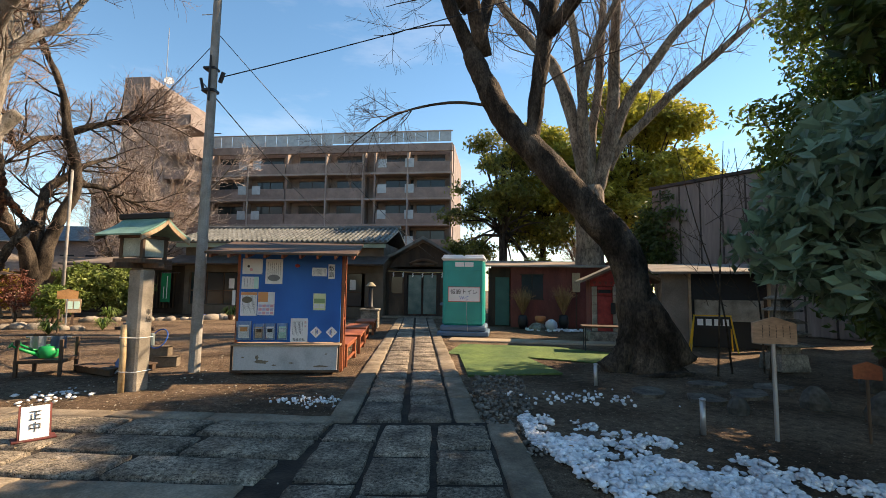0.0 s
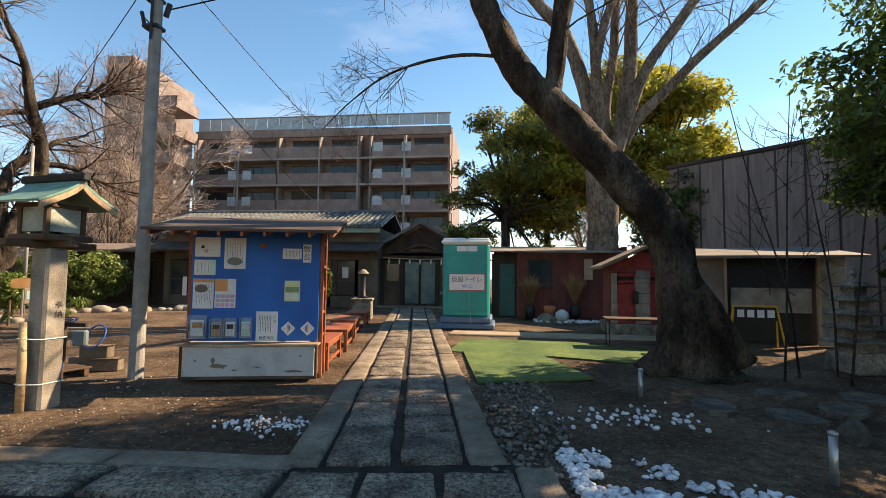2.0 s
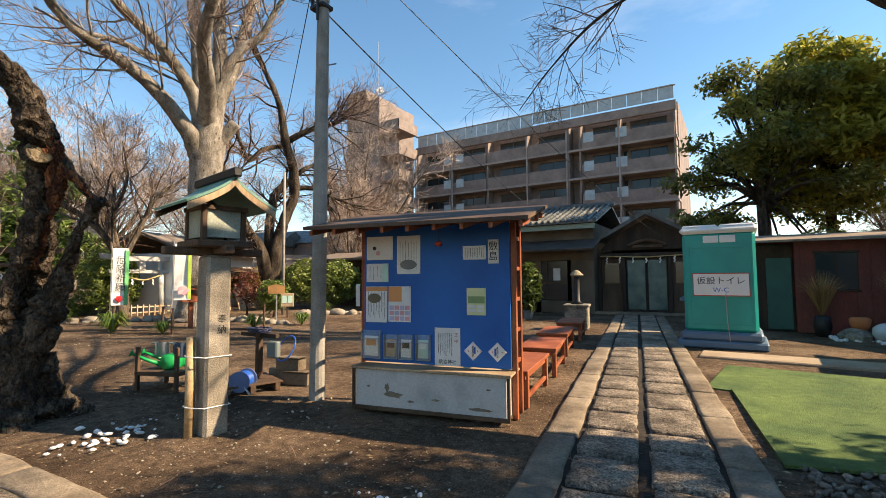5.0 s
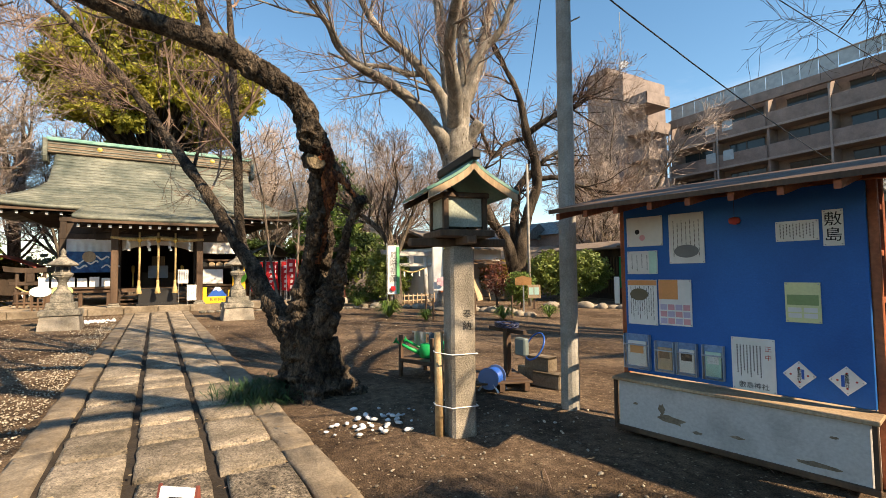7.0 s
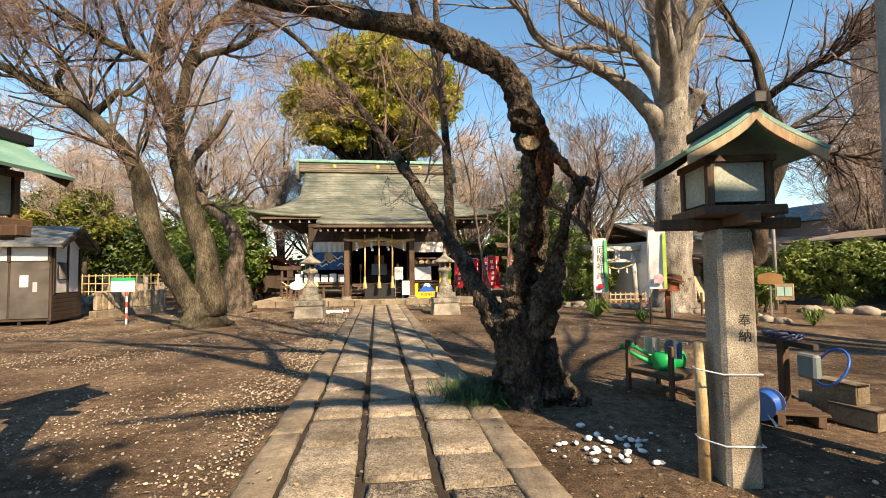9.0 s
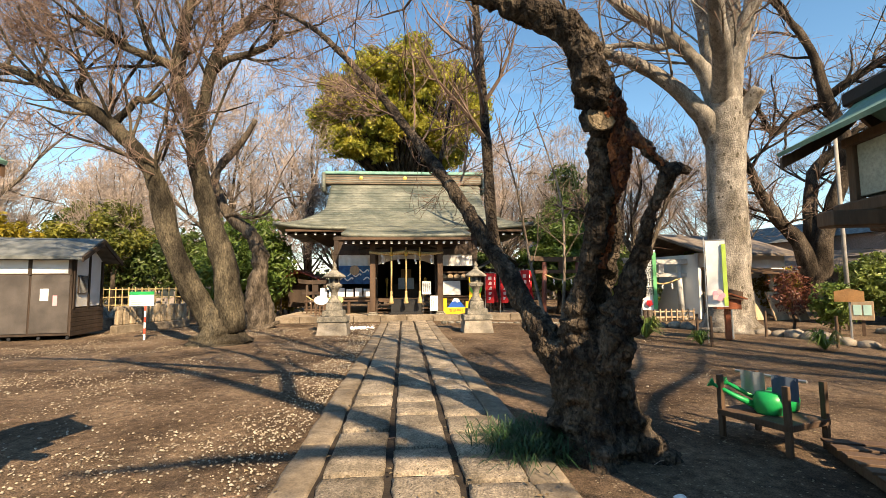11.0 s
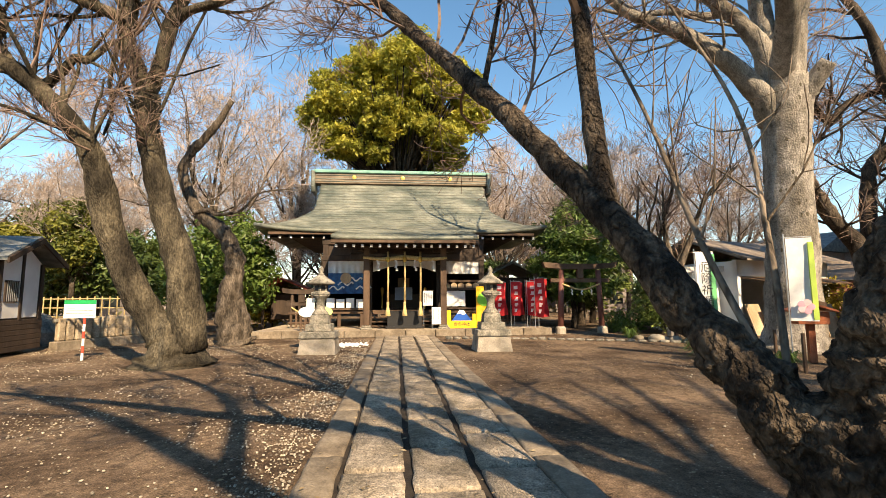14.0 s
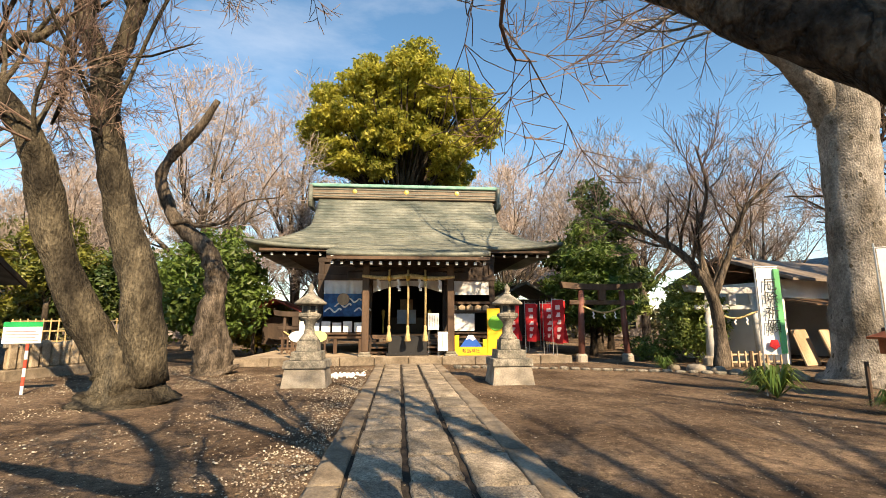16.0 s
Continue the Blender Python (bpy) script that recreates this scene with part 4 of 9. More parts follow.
part("tray", Geo().lathe([(0.24, 1.58), (0.28, 1.62), (0.28, 1.68), (0.22, 1.7)], 6), OLDSTONE, sl)
part("fire_box", Geo().lathe([(0.2, 1.7), (0.21, 1.9)], 6), OLDSTONE, sl)
for a in range(6):
    part("lattice", Geo().box(0.165, -0.06, 1.73, 0.188, 0.06, 1.87, 0.004), BLACK, sl, "", pose(0, 0, 0, 0, 0, 60 * a + 30))
part("cap", Geo().lathe([(0.36, 1.9), (0.40, 1.92), (0.38, 1.96), (0.26, 2.05), (0.14, 2.13), (0.08, 2.18)], 12), OLDSTONE, sl, smooth=True)
part("finial", Geo().lathe([(0.08, 2.17), (0.09, 2.21), (0.05, 2.24), (0.08, 2.29), (0.07, 2.34), (0.012, 2.43)], 12), OLDSTONE, sl, smooth=True)
copy_thing(sl, west(-13.95, 2.38))

# ---- torii ----
def torii(name, label, m, w, h, post_mat, beam_mat, r):
    t = thing(name, label, "torii", m)
    for s in (-1, 1):
        part("post", Geo().tube([(0, s * w * 0.53, 0), (0, s * w * 0.47, h)], [r * 1.1, r], 14), post_mat, t, smooth=True)
        part("footing", Geo().lathe([(r * 2.0, -0.05), (r * 2.0, 0.22), (r * 1.5, 0.3)], 12, pose(0, s * w * 0.53, 0)), GRANITE, t)
    part("lintel", Geo().grid(lambda u, v: (0.13 - 0.26 * u, (v * 2 - 1) * w * 0.95, h + 0.24 + 0.09 * abs(v * 2 - 1) ** 2.5), 1, 20).grid(lambda u, v: (0.13 - 0.26 * u, (v * 2 - 1) * w * 0.9, h + 0.02 + 0.07 * abs(v * 2 - 1) ** 2.5), 1, 20).grid(lambda u, v: (0.13, (v * 2 - 1) * w * (0.9 + 0.05 * u), h + 0.02 + 0.22 * u + (0.07 + 0.02 * u) * abs(v * 2 - 1) ** 2.5), 1, 20).grid(lambda u, v: (-0.13, (v * 2 - 1) * w * (0.9 + 0.05 * u), h + 0.02 + 0.22 * u + (0.07 + 0.02 * u) * abs(v * 2 - 1) ** 2.5), 1, 20), beam_mat, t)
    part("tie_beam", Geo().box(-0.06, -w * 0.75, h - 0.55, 0.06, w * 0.75, h - 0.38, 0.015), beam_mat, t)
    part("plaque", Geo().box(-0.05, -0.14, h - 0.4, 0.1, 0.14, h + 0.06, 0.02), beam_mat, t)
    c = curve_through([(0.1, -w * 0.48, h - 0.62), (0.12, 0, h - 0.86), (0.1, w * 0.48, h - 0.62)], 8)
    part("straw_rope", Geo().tube(c, 0.035, 8), ROPE, t, smooth=True)
    for y in (-w * 0.25, 0, w * 0.25):
        part("paper_streamer", shm, PAPER, t, "", pose(0.12, y, h - 0.82) @ Matrix.Scale(0.6, 4))
    return t
torii("wooden_torii", "reddish-brown wooden torii with a straw rope", pose(-24.8, 11.4, 0, 0, 0, 4), 1.75, 2.7, mat("red_brown_post", (0.12, 0.045, 0.035), (0.2, 0.075, 0.055), 0.6, 3), WOOD_BROWN, 0.11)
torii("stone_torii", "pale stone torii with a straw rope", pose(-23.25, 15.5, 0, 0, 0, 4), 1.85, 2.45, mat("pale_stone", (0.42, 0.42, 0.40), (0.56, 0.55, 0.53), 0.8, 3), mat("pale_stone_beam", (0.42, 0.42, 0.40), (0.56, 0.55, 0.53), 0.8, 3), 0.12)

# ---- banners ----
pinkish_white = plain("faded_white_print", (0.7, 0.5, 0.5), 0.8)
def banner(m, w, h, z, cloth, label, name="banner", chars="", ink=WHITE, wave=0.05, group="", size=0.3):
    t = thing(name, label, "banner", m, group)
    part("pole", Geo().tube([(0, -w / 2 - 0.03, 0), (0, -w / 2 - 0.03, z + h + 0.1)], 0.014, 7), STEEL, t)
    part("crossbar", Geo().tube([(0, -w / 2 - 0.05, z + h + 0.02), (0, w / 2, z + h + 0.02)], 0.01, 6), STEEL, t)
    part("cloth", Geo().grid(lambda u, v: (wave * math.sin(u * 5 + v * 3) * u, -w / 2 + w * v, z + h * (1 - u)), 12, 6), cloth, t, smooth=True)
    if cloth == RED:
        for q in range(5):
            part("character", Geo().box(0.0, -w * 0.2, z + h * (0.78 - 0.17 * q), 0.003, w * 0.2, z + h * (0.88 - 0.17 * q), 0.0), pinkish_white, t, "", pose(wave * math.sin((1 - (0.83 - 0.17 * q)) * 5 + 1.5) * (0.17 + 0.17 * q) + 0.012, 0, 0))
    if chars:
        lettering("\n".join(chars), size, ink, t, pose(0.06, 0, z + h * 0.55, 90, 0, 90), spacing=1.0)
    return t
rr = random.Random(8)
for k in range(5):
    banner(west(-20.2 - 0.9 * (k % 2), 4.05 + 0.36 * k, 0, rr.uniform(-40, 40)), 0.42, 1.45, 0.75, RED, "red cloth banner with white marks on a steel pole", wave=0.12, group="red banners beside the hall")
for k in range(6):
    banner(west(-19.3 - 0.75 * k, 5.55 + 0.12 * k + 0.25 * (k % 2), 0, rr.uniform(-70, 20)), 0.45, 1.6, 0.7, RED, "red cloth banner with white marks on a steel pole", wave=0.12, group="red banners beside the hall")
b1_ = banner(pose(-16.2, 11.5, 0, 0, 0, -8), 0.42, 1.75, 0.8, PAPER, "white and green banner with black characters", chars="厄除祈願", ink=INK, size=0.28, wave=0.02)
part("green_edge", Geo().box(-0.012, 0.11, 0.82, 0.05, 0.215, 2.52, 0.003), plain("leaf_green", (0.12, 0.42, 0.16), 0.7), b1_)
part("flower", Geo().lathe([(0.11, 0), (0.1, 0.01), (0.02, 0.012)], 5, pose(0.055, -0.03, 1.0, 0, 90, 0)), RED, b1_)
pale_pink = plain("pale_pink_print", (0.72, 0.36, 0.42), 0.7)
b2_ = banner(pose(-14.5, 12.5, 0, 0, 0, -28), 0.46, 1.75, 0.95, PAPER, "white banner with a pink flower design", wave=0.05)
for a in range(5):
    part("petal", Geo().lathe([(0.075, 0), (0.07, 0.004), (0.01, 0.006)], 10, pose(0.058, 0.02 + 0.085 * math.cos(a * 1.257), 1.25 + 0.085 * math.sin(a * 1.257), 0, 90, 0)), pinkish_white if a % 2 else pale_pink, b2_)
part("edge", Geo().box(-0.012, 0.14, 0.98, 0.055, 0.235, 2.6, 0.003), plain("spring_green", (0.45, 0.6, 0.1), 0.7), b2_)

# ---- trees ----
def rand_dir(rg):
    while True:
        v = Vector((rg.uniform(-1, 1), rg.uniform(-1, 1), rg.uniform(-1, 1)))
        if 0.05 < v.length < 1:
            return v.normalized()

def grow(big, small, p, d, L, r, level, rg, up=0.10, wig=0.22, kids=5, thin=0.004, spread=(0.5, 1.1)):
    """A branch and its side branches."""
    seg = max(3, min(7, int(L / 0.3)))
    pts, d = [p.copy()], d.normalized()
    dirs = [d]
    for i in range(seg):
        d = (d + rand_dir(rg) * wig + Vector((0, 0, up))).normalized()
        pts.append(pts[-1] + d * (L / seg))
        dirs.append(d)
    end = max(thin, r * (0.4 if level else 0.25))
    radii = [max(thin, r + (end - r) * i / seg) for i in range(seg + 1)]
    (big if r > 0.03 else small).tube(pts, radii, 7 if r > 0.07 else 5 if r > 0.025 else 3, caps=False)
    if level <= 0:
        return
    for k in range(kids):
        f = 0.22 + 0.78 * (k + rg.random()) / kids
        i = min(seg, max(1, int(f * seg)))
        side = rand_dir(rg)
        side = (side - dirs[i] * side.dot(dirs[i])).normalized()
        a = rg.uniform(*spread)
        nd = dirs[i] * math.cos(a) + side * math.sin(a)
        grow(big, small, pts[i], nd, L * rg.uniform(0.45, 0.72) * (1.2 - 0.45 * f), max(thin, radii[i] * rg.uniform(0.45, 0.65)), level - 1, rg, up, wig, kids, thin, spread)

def limb(big, pts, radii, n=12, rough=0.25, per=5, seed=0.0):
    c = curve_through(pts, per)
    rr = []
    for i in range(len(pts) - 1):
        rr += [radii[i] + (radii[i + 1] - radii[i]) * k / per for k in range(per)]
    rr.append(radii[-1])
    big.tube(c, rr, n, rough, seed)
    return c, rr

def sprout(big, small, c, rr, count, rg, length=(1.2, 2.4), level=2, start=0.3, up=0.12, kids=5, thin=0.004, wig=0.22, most=0.06):
    for k in range(count):
        i = int((start + (1 - start) * (k + rg.random()) / count) * (len(c) - 1))
        i = min(max(i, 1), len(c) - 1)
        d = (c[i] - c[i - 1]).normalized()
        s = rand_dir(rg)
        s = (s - d * s.dot(d)).normalized()
        a = rg.uniform(0.6, 1.15)
        grow(big, small, c[i], d * math.cos(a) + s * math.sin(a), rg.uniform(*length), min(rr[i] * 0.5, most), level, rg, up, wig, kids, thin)

def finish_tree(name, label, big, small, bark, twig, m=Matrix(), group="", crown="crown"):
    t = thing(name, label, "tree", m, group)
    part("trunk", raw_mesh("trunk", big, bark, True), bark, t)
    if small.v:
        part(crown, raw_mesh(crown, small, twig), twig, t, "fine bare twigs")
    return t

def weld(ob, voxel, relief=()):
    """Grow overlapping limbs together into one skin, with bark relief of the given (kind, size, strength)."""
    md = ob.modifiers.new("weld", "REMESH")
    md.mode, md.voxel_size, md.use_smooth_shade = "VOXEL", voxel, True
    md = ob.modifiers.new("soften", "SMOOTH")
    md.factor, md.iterations = 0.5, 3
    for kind, size, strength in relief:
        tex = bpy.data.textures.new("bark_relief", kind)
        tex.noise_scale = size
        md = ob.modifiers.new("relief", "DISPLACE")
        md.texture, md.strength, md.mid_level, md.texture_coords = tex, strength, 0.5, "LOCAL"

# the hollow old cherry beside the approach
rg = random.Random(11)
core = Geo()
limb(core, [(-7.04, 6.38, -0.15), (-7.03, 6.38, 0.1), (-7.0, 6.37, 0.4), (-6.94, 6.36, 0.8), (-6.9, 6.37, 1.02), (-6.86, 6.38, 1.15)], [0.54, 0.42, 0.34, 0.29, 0.27, 0.16], 72, 0.36, 14, 3.1)
limb(core, [(-7.45, 5.98, -0.12), (-7.25, 6.15, 0.15), (-7.1, 6.3, 0.7)], [0.2, 0.16, 0.1], 30, 0.4, 10, 4)
limb(core, [(-6.68, 6.9, -0.12), (-6.8, 6.7, 0.2), (-6.88, 6.58, 0.7)], [0.2, 0.15, 0.12], 30, 0.4, 10, 5)
limb(core, [(-6.5, 6.25, -0.12), (-6.66, 6.32, 0.2), (-6.75, 6.4, 0.75)], [0.17, 0.13, 0.1], 30, 0.4, 10, 6)
# the standing column beside the hollow
limb(core, [(-7.0, 6.22, 0.8), (-6.86, 6.23, 1.25), (-6.72, 6.27, 1.67), (-6.55, 6.31, 2.0), (-6.46, 6.33, 2.25), (-6.4, 6.35, 2.69), (-6.3, 6.3, 3.0), (-6.18, 6.18, 3.25)], [0.2, 0.14, 0.09, 0.105, 0.12, 0.135, 0.15, 0.155], 56, 0.42, 14, 7.7)
# the shell on the other side, hooked back to the column by a torn bridge of wood
limb(core, [(-6.82, 6.45, 0.8), (-6.74, 6.5, 1.05), (-6.65, 6.57, 1.32), (-6.53, 6.62, 1.6), (-6.38, 6.64, 1.86), (-6.22, 6.64, 2.1), (-6.12, 6.69, 2.3), (-6.05, 6.74, 2.45)], [0.2, 0.2, 0.15, 0.11, 0.075, 0.06, 0.06, 0.07], 48, 0.4, 14, 1.3)
limb(core, [(-6.04, 6.74, 2.43), (-6.0, 6.81, 2.46), (-5.98, 6.86, 2.43)], [0.065, 0.045, 0.03], 24, 0.5, 8)
limb(core, [(-6.05, 6.73, 2.42), (-6.12, 6.62, 2.62), (-6.2, 6.5, 2.82), (-6.28, 6.38, 3.02)], [0.05, 0.045, 0.05, 0.08], 30, 0.5, 12, 2.4)
# the hollow's back
limb(core, [(-7.06, 6.42, 0.9), (-7.0, 6.45, 1.35), (-6.9, 6.49, 1.75), (-6.74, 6.5, 2.1), (-6.6, 6.47, 2.35)], [0.18, 0.17, 0.15, 0.12, 0.05], 30, 0.4, 10, 8.8)
c1, r1 = limb(core, [(-6.24, 6.24, 3.1), (-6.16, 6.18, 3.25), (-6.06, 6.0, 3.55), (-6.1, 5.6, 3.83), (-6.13, 5.23, 4.05)], [0.16, 0.165, 0.15, 0.135, 0.125], 40, 0.45, 14, 7.7)
limb(core, [(-6.25, 6.24, 2.92), (-6.2, 6.24, 2.93), (-6.155, 6.24, 2.935)], [0.16, 0.145, 0.13], 40, 0.3, 8, 2)
over, lean_, small = Geo(), Geo(), Geo()
limb(core, [(-6.95, 6.25, 0.6), (-7.2, 6.05, 0.95), (-7.42, 5.91, 1.2)], [0.22, 0.16, 0.135], 32, 0.4, 9, 5.5)
c1, r1 = limb(over, [(-6.11, 5.5, 3.89), (-6.13, 5.23, 4.05), (-6.25, 4.45, 4.25), (-6.4, 3.6, 4.5), (-6.7, 2.0, 4.95), (-7.0, 0.0, 5.4), (-7.3, -2.0, 5.6)], [0.125, 0.122, 0.115, 0.105, 0.08, 0.055, 0.03], 32, 0.3, 10, 7.7)
c5, r5 = limb(over, [(-6.13, 5.1, 4.08), (-6.25, 5.0, 4.5), (-6.2, 4.9, 5.0), (-6.4, 4.9, 6.0)], [0.06, 0.045, 0.035, 0.02], 12, 0.2, 6)
c2, r2 = limb(lean_, [(-7.2, 6.05, 0.95), (-7.55, 5.83, 1.4), (-7.9, 5.59, 1.96), (-8.68, 5.1, 2.95), (-9.6, 4.5, 4.05), (-10.5, 3.7, 5.3), (-11.5, 2.5, 6.8), (-12.6, 1.0, 8.0)], [0.145, 0.125, 0.104, 0.085, 0.076, 0.068, 0.05, 0.03], 32, 0.3, 12, 5.5)
c3, r3 = limb(lean_, [(-7.9, 5.59, 1.96), (-8.05, 5.57, 2.8), (-8.15, 5.52, 4.0), (-8.35, 5.45, 5.5), (-8.8, 5.35, 7.5)], [0.08, 0.064, 0.056, 0.045, 0.03], 20, 0.3, 8)
c4, r4 = limb(lean_, [(-8.9, 4.98, 3.2), (-8.95, 5.1, 3.8), (-8.9, 5.25, 4.6)], [0.03, 0.022, 0.014], 7, 0.1, 4)
sprout(over, small, c1, r1, 22, rg, (0.8, 1.9), 3, 0.2, kids=4, most=0.016)
sprout(over, small, c5, r5, 7, rg, (0.6, 1.4), 2, 0.3, kids=4, most=0.014)
sprout(lean_, small, c2, r2, 18, rg, (0.9, 2.2), 3, 0.4, kids=5, most=0.018)
sprout(lean_, small, c3, r3, 10, rg, (0.8, 1.8), 2, 0.35)
cherry = thing("old_cherry_tree", "gnarled dark cherry tree with a hollow rotting trunk", "tree")
weld(part("trunk", core, BARK_OLD, cherry, "swollen hollow trunk with deep folds"), 0.014, (("VORONOI", 0.1, 0.04), ("CLOUDS", 0.03, 0.03)))
part("branch", raw_mesh("branch", over, BARK_OLD, True), BARK_OLD, cherry, "long branch arching over the approach")
part("branch", raw_mesh("branch", lean_, BARK_OLD, True), BARK_OLD, cherry, "leaning branch that forks upwards")
part("crown", raw_mesh("crown", small, TWIG), TWIG, cherry, "fine bare twigs")
rot = Geo()
limb(rot, [(-6.36, 6.42, 2.25), (-6.28, 6.43, 2.5), (-6.22, 6.42, 2.75), (-6.19, 6.36, 2.98), (-6.15, 6.28, 3.2)], [0.03, 0.055, 0.075, 0.08, 0.05], 30, 0.9, 14, 9)
limb(rot, [(-6.2, 6.44, 2.82), (-6.1, 6.56, 2.68), (-6.03, 6.68, 2.5)], [0.06, 0.055, 0.03], 24, 0.9, 12, 9)
limb(rot, [(-6.6, 6.36, 1.7), (-6.5, 6.4, 2.0), (-6.4, 6.42, 2.3)], [0.04, 0.05, 0.03], 20, 0.9, 12, 4)
rc = part("rotten_core", rot, ROT, cherry, "rust-brown crumbling heartwood")
weld(rc, 0.012, (("VORONOI", 0.03, 0.05),))
cut = Geo()
limb(cut, [(-6.16, 6.24, 2.935), (-6.132, 6.238, 2.937)], [0.125, 0.12], 24, 0.1, 2, 3)
part("sawn_end", cut, mat("sawn_wood", (0.10, 0.075, 0.045), (0.26, 0.20, 0.125), 0.9, 12, 0.8, 40, fine=0.4, crack=10), cherry, "round grey-brown sawn stub")
for pts in ([(-7.1, 6.05, 0.9), (-7.55, 5.95, 1.75), (-8.0, 5.9, 2.7), (-8.6, 5.75, 3.9)], [(-7.25, 6.15, 0.8), (-7.5, 6.3, 1.7), (-7.75, 6.35, 2.6), (-8.3, 6.2, 3.8)]):
    sh, fine_ = Geo(), Geo()
    cs, rs = limb(sh, pts, [0.02, 0.017, 0.013, 0.007], 7, 0.05, 6)
    sprout(sh, fine_, cs, rs, 7, rg, (0.4, 1.0), 1, 0.35, kids=4, thin=0.003)
    sh.add(fine_.v, fine_.f)
    part("shoot", raw_mesh("shoot", sh, BARK_BROWN, True), BARK_BROWN, cherry, "slender pale upright shoot")

# twin-stemmed cherry
rg = random.Random(12)
big, small = Geo(), Geo()
limb(big, [(-16.31, -1.14, 0.05), (-16.29, -1.14, 0.24), (-16.25, -1.25, 0.64), (-16.23, -1.5, 0.97)], [0.894, 0.62, 0.489, 0.357], 30, 0.2, 6, 2)
cl = limb(big, [(-16.28, -1.21, 0.42), (-16.09, -1.62, 1.15), (-15.88, -2.12, 2.15), (-15.65, -2.39, 3.2), (-15.43, -2.52, 4.15), (-15.23, -2.68, 4.8), (-15.06, -2.98, 5.31), (-14.9, -3.39, 5.79), (-14.76, -3.83, 6.19), (-14.62, -4.37, 6.48), (-14.48, -4.91, 6.8), (-14.35, -5.55, 7.13), (-14.23, -6.42, 7.39)], [0.417, 0.319, 0.302, 0.288, 0.261, 0.236, 0.211, 0.192, 0.179, 0.16, 0.143, 0.115, 0.062], 24, 0.2, 6, 4)
cr = limb(big, [(-16.26, -0.8, 0.34), (-16.14, -0.89, 1.51), (-16.04, -1.09, 2.6), (-15.95, -1.43, 3.73), (-15.86, -1.66, 4.75), (-15.79, -1.76, 5.51), (-15.73, -1.77, 6.16)], [0.393, 0.357, 0.328, 0.286, 0.262, 0.256, 0.262], 24, 0.2, 6, 6)
ca = limb(big, [(-15.74, -1.79, 6.01), (-15.67, -2.08, 6.93), (-15.61, -2.27, 7.51), (-15.52, -2.15, 8.34), (-15.43, -2.0, 9.13), (-15.31, -1.74, 10.15), (-15.21, -1.88, 11.31)], [0.203, 0.191, 0.185, 0.179, 0.16, 0.131, 0.071], 14, 0.2, 6, 1)
cb = limb(big, [(-15.72, -1.76, 6.16), (-15.81, -1.57, 7.0), (-15.91, -1.5, 7.79), (-15.99, -1.29, 8.63), (-16.09, -0.96, 9.25), (-16.17, -0.34, 9.85), (-16.21, 0.55, 10.74)], [0.179, 0.164, 0.171, 0.15, 0.127, 0.096, 0.052], 14, 0.2, 6, 2)
cc = limb(big, [(-15.6, -2.24, 7.62), (-15.31, -2.34, 7.83), (-15.06, -2.85, 7.97), (-14.8, -3.35, 8.14), (-14.52, -3.82, 8.44), (-14.26, -4.39, 8.68)], [0.143, 0.134, 0.114, 0.1, 0.081, 0.053], 14, 0.2, 6, 3)
ce = limb(big, [(-15.52, -1.16, 7.79), (-15.35, -0.78, 8.01), (-15.18, -0.19, 8.08), (-15.01, 0.44, 8.23), (-14.85, 0.76, 8.37), (-14.69, 0.97, 8.52)], [0.102, 0.1, 0.099, 0.086, 0.074, 0.068], 14, 0.2, 6, 4)
cf = limb(big, [(-15.2, -4.28, 6.55), (-15.16, -4.66, 7.07), (-15.13, -4.53, 7.41), (-15.09, -4.64, 7.82), (-15.08, -5.03, 8.16), (-15.06, -5.55, 8.57), (-15.05, -6.23, 9.04)], [0.091, 0.085, 0.079, 0.074, 0.068, 0.057, 0.034], 14, 0.2, 6, 5)
cg = limb(big, [(-15.58, -4.0, 6.2), (-15.5, -3.49, 6.65), (-15.46, -3.22, 6.9), (-15.45, -2.95, 6.84), (-15.4, -2.6, 7.09), (-15.37, -2.29, 7.24), (-15.47, -2.46, 6.41), (-15.54, -2.41, 5.71), (-15.6, -2.6, 5.16)], [0.128, 0.093, 0.098, 0.081, 0.064, 0.052, 0.046, 0.04, 0.024], 10, 0.2, 6, 6)
cv = limb(big, [(-15.26, -0.29, 8.12), (-15.39, -0.79, 7.12), (-15.52, -1.22, 6.07), (-15.6, -1.48, 5.44), (-15.68, -1.5, 4.72), (-15.74, -1.34, 3.98), (-15.79, -1.38, 3.51)], [0.029, 0.035, 0.035, 0.041, 0.035, 0.029, 0.024], 8, 0.1, 6, 7)
for (c, r), n, st_ in ((cl, 18, 0.35), (cr, 4, 0.6), (ca, 12, 0.3), (cb, 12, 0.3), (cc, 12, 0.2), (ce, 8, 0.3), (cf, 8, 0.3), (cg, 8, 0.3)):
    sprout(big, small, c, r, n, rg, (1.2, 3.0), 3, st_, kids=5, thin=0.005, most=0.05)
twin = finish_tree("cherry_tree", "old cherry tree with two mossy leaning trunks and bare branches", big, small, BARK_MOSS, TWIG)
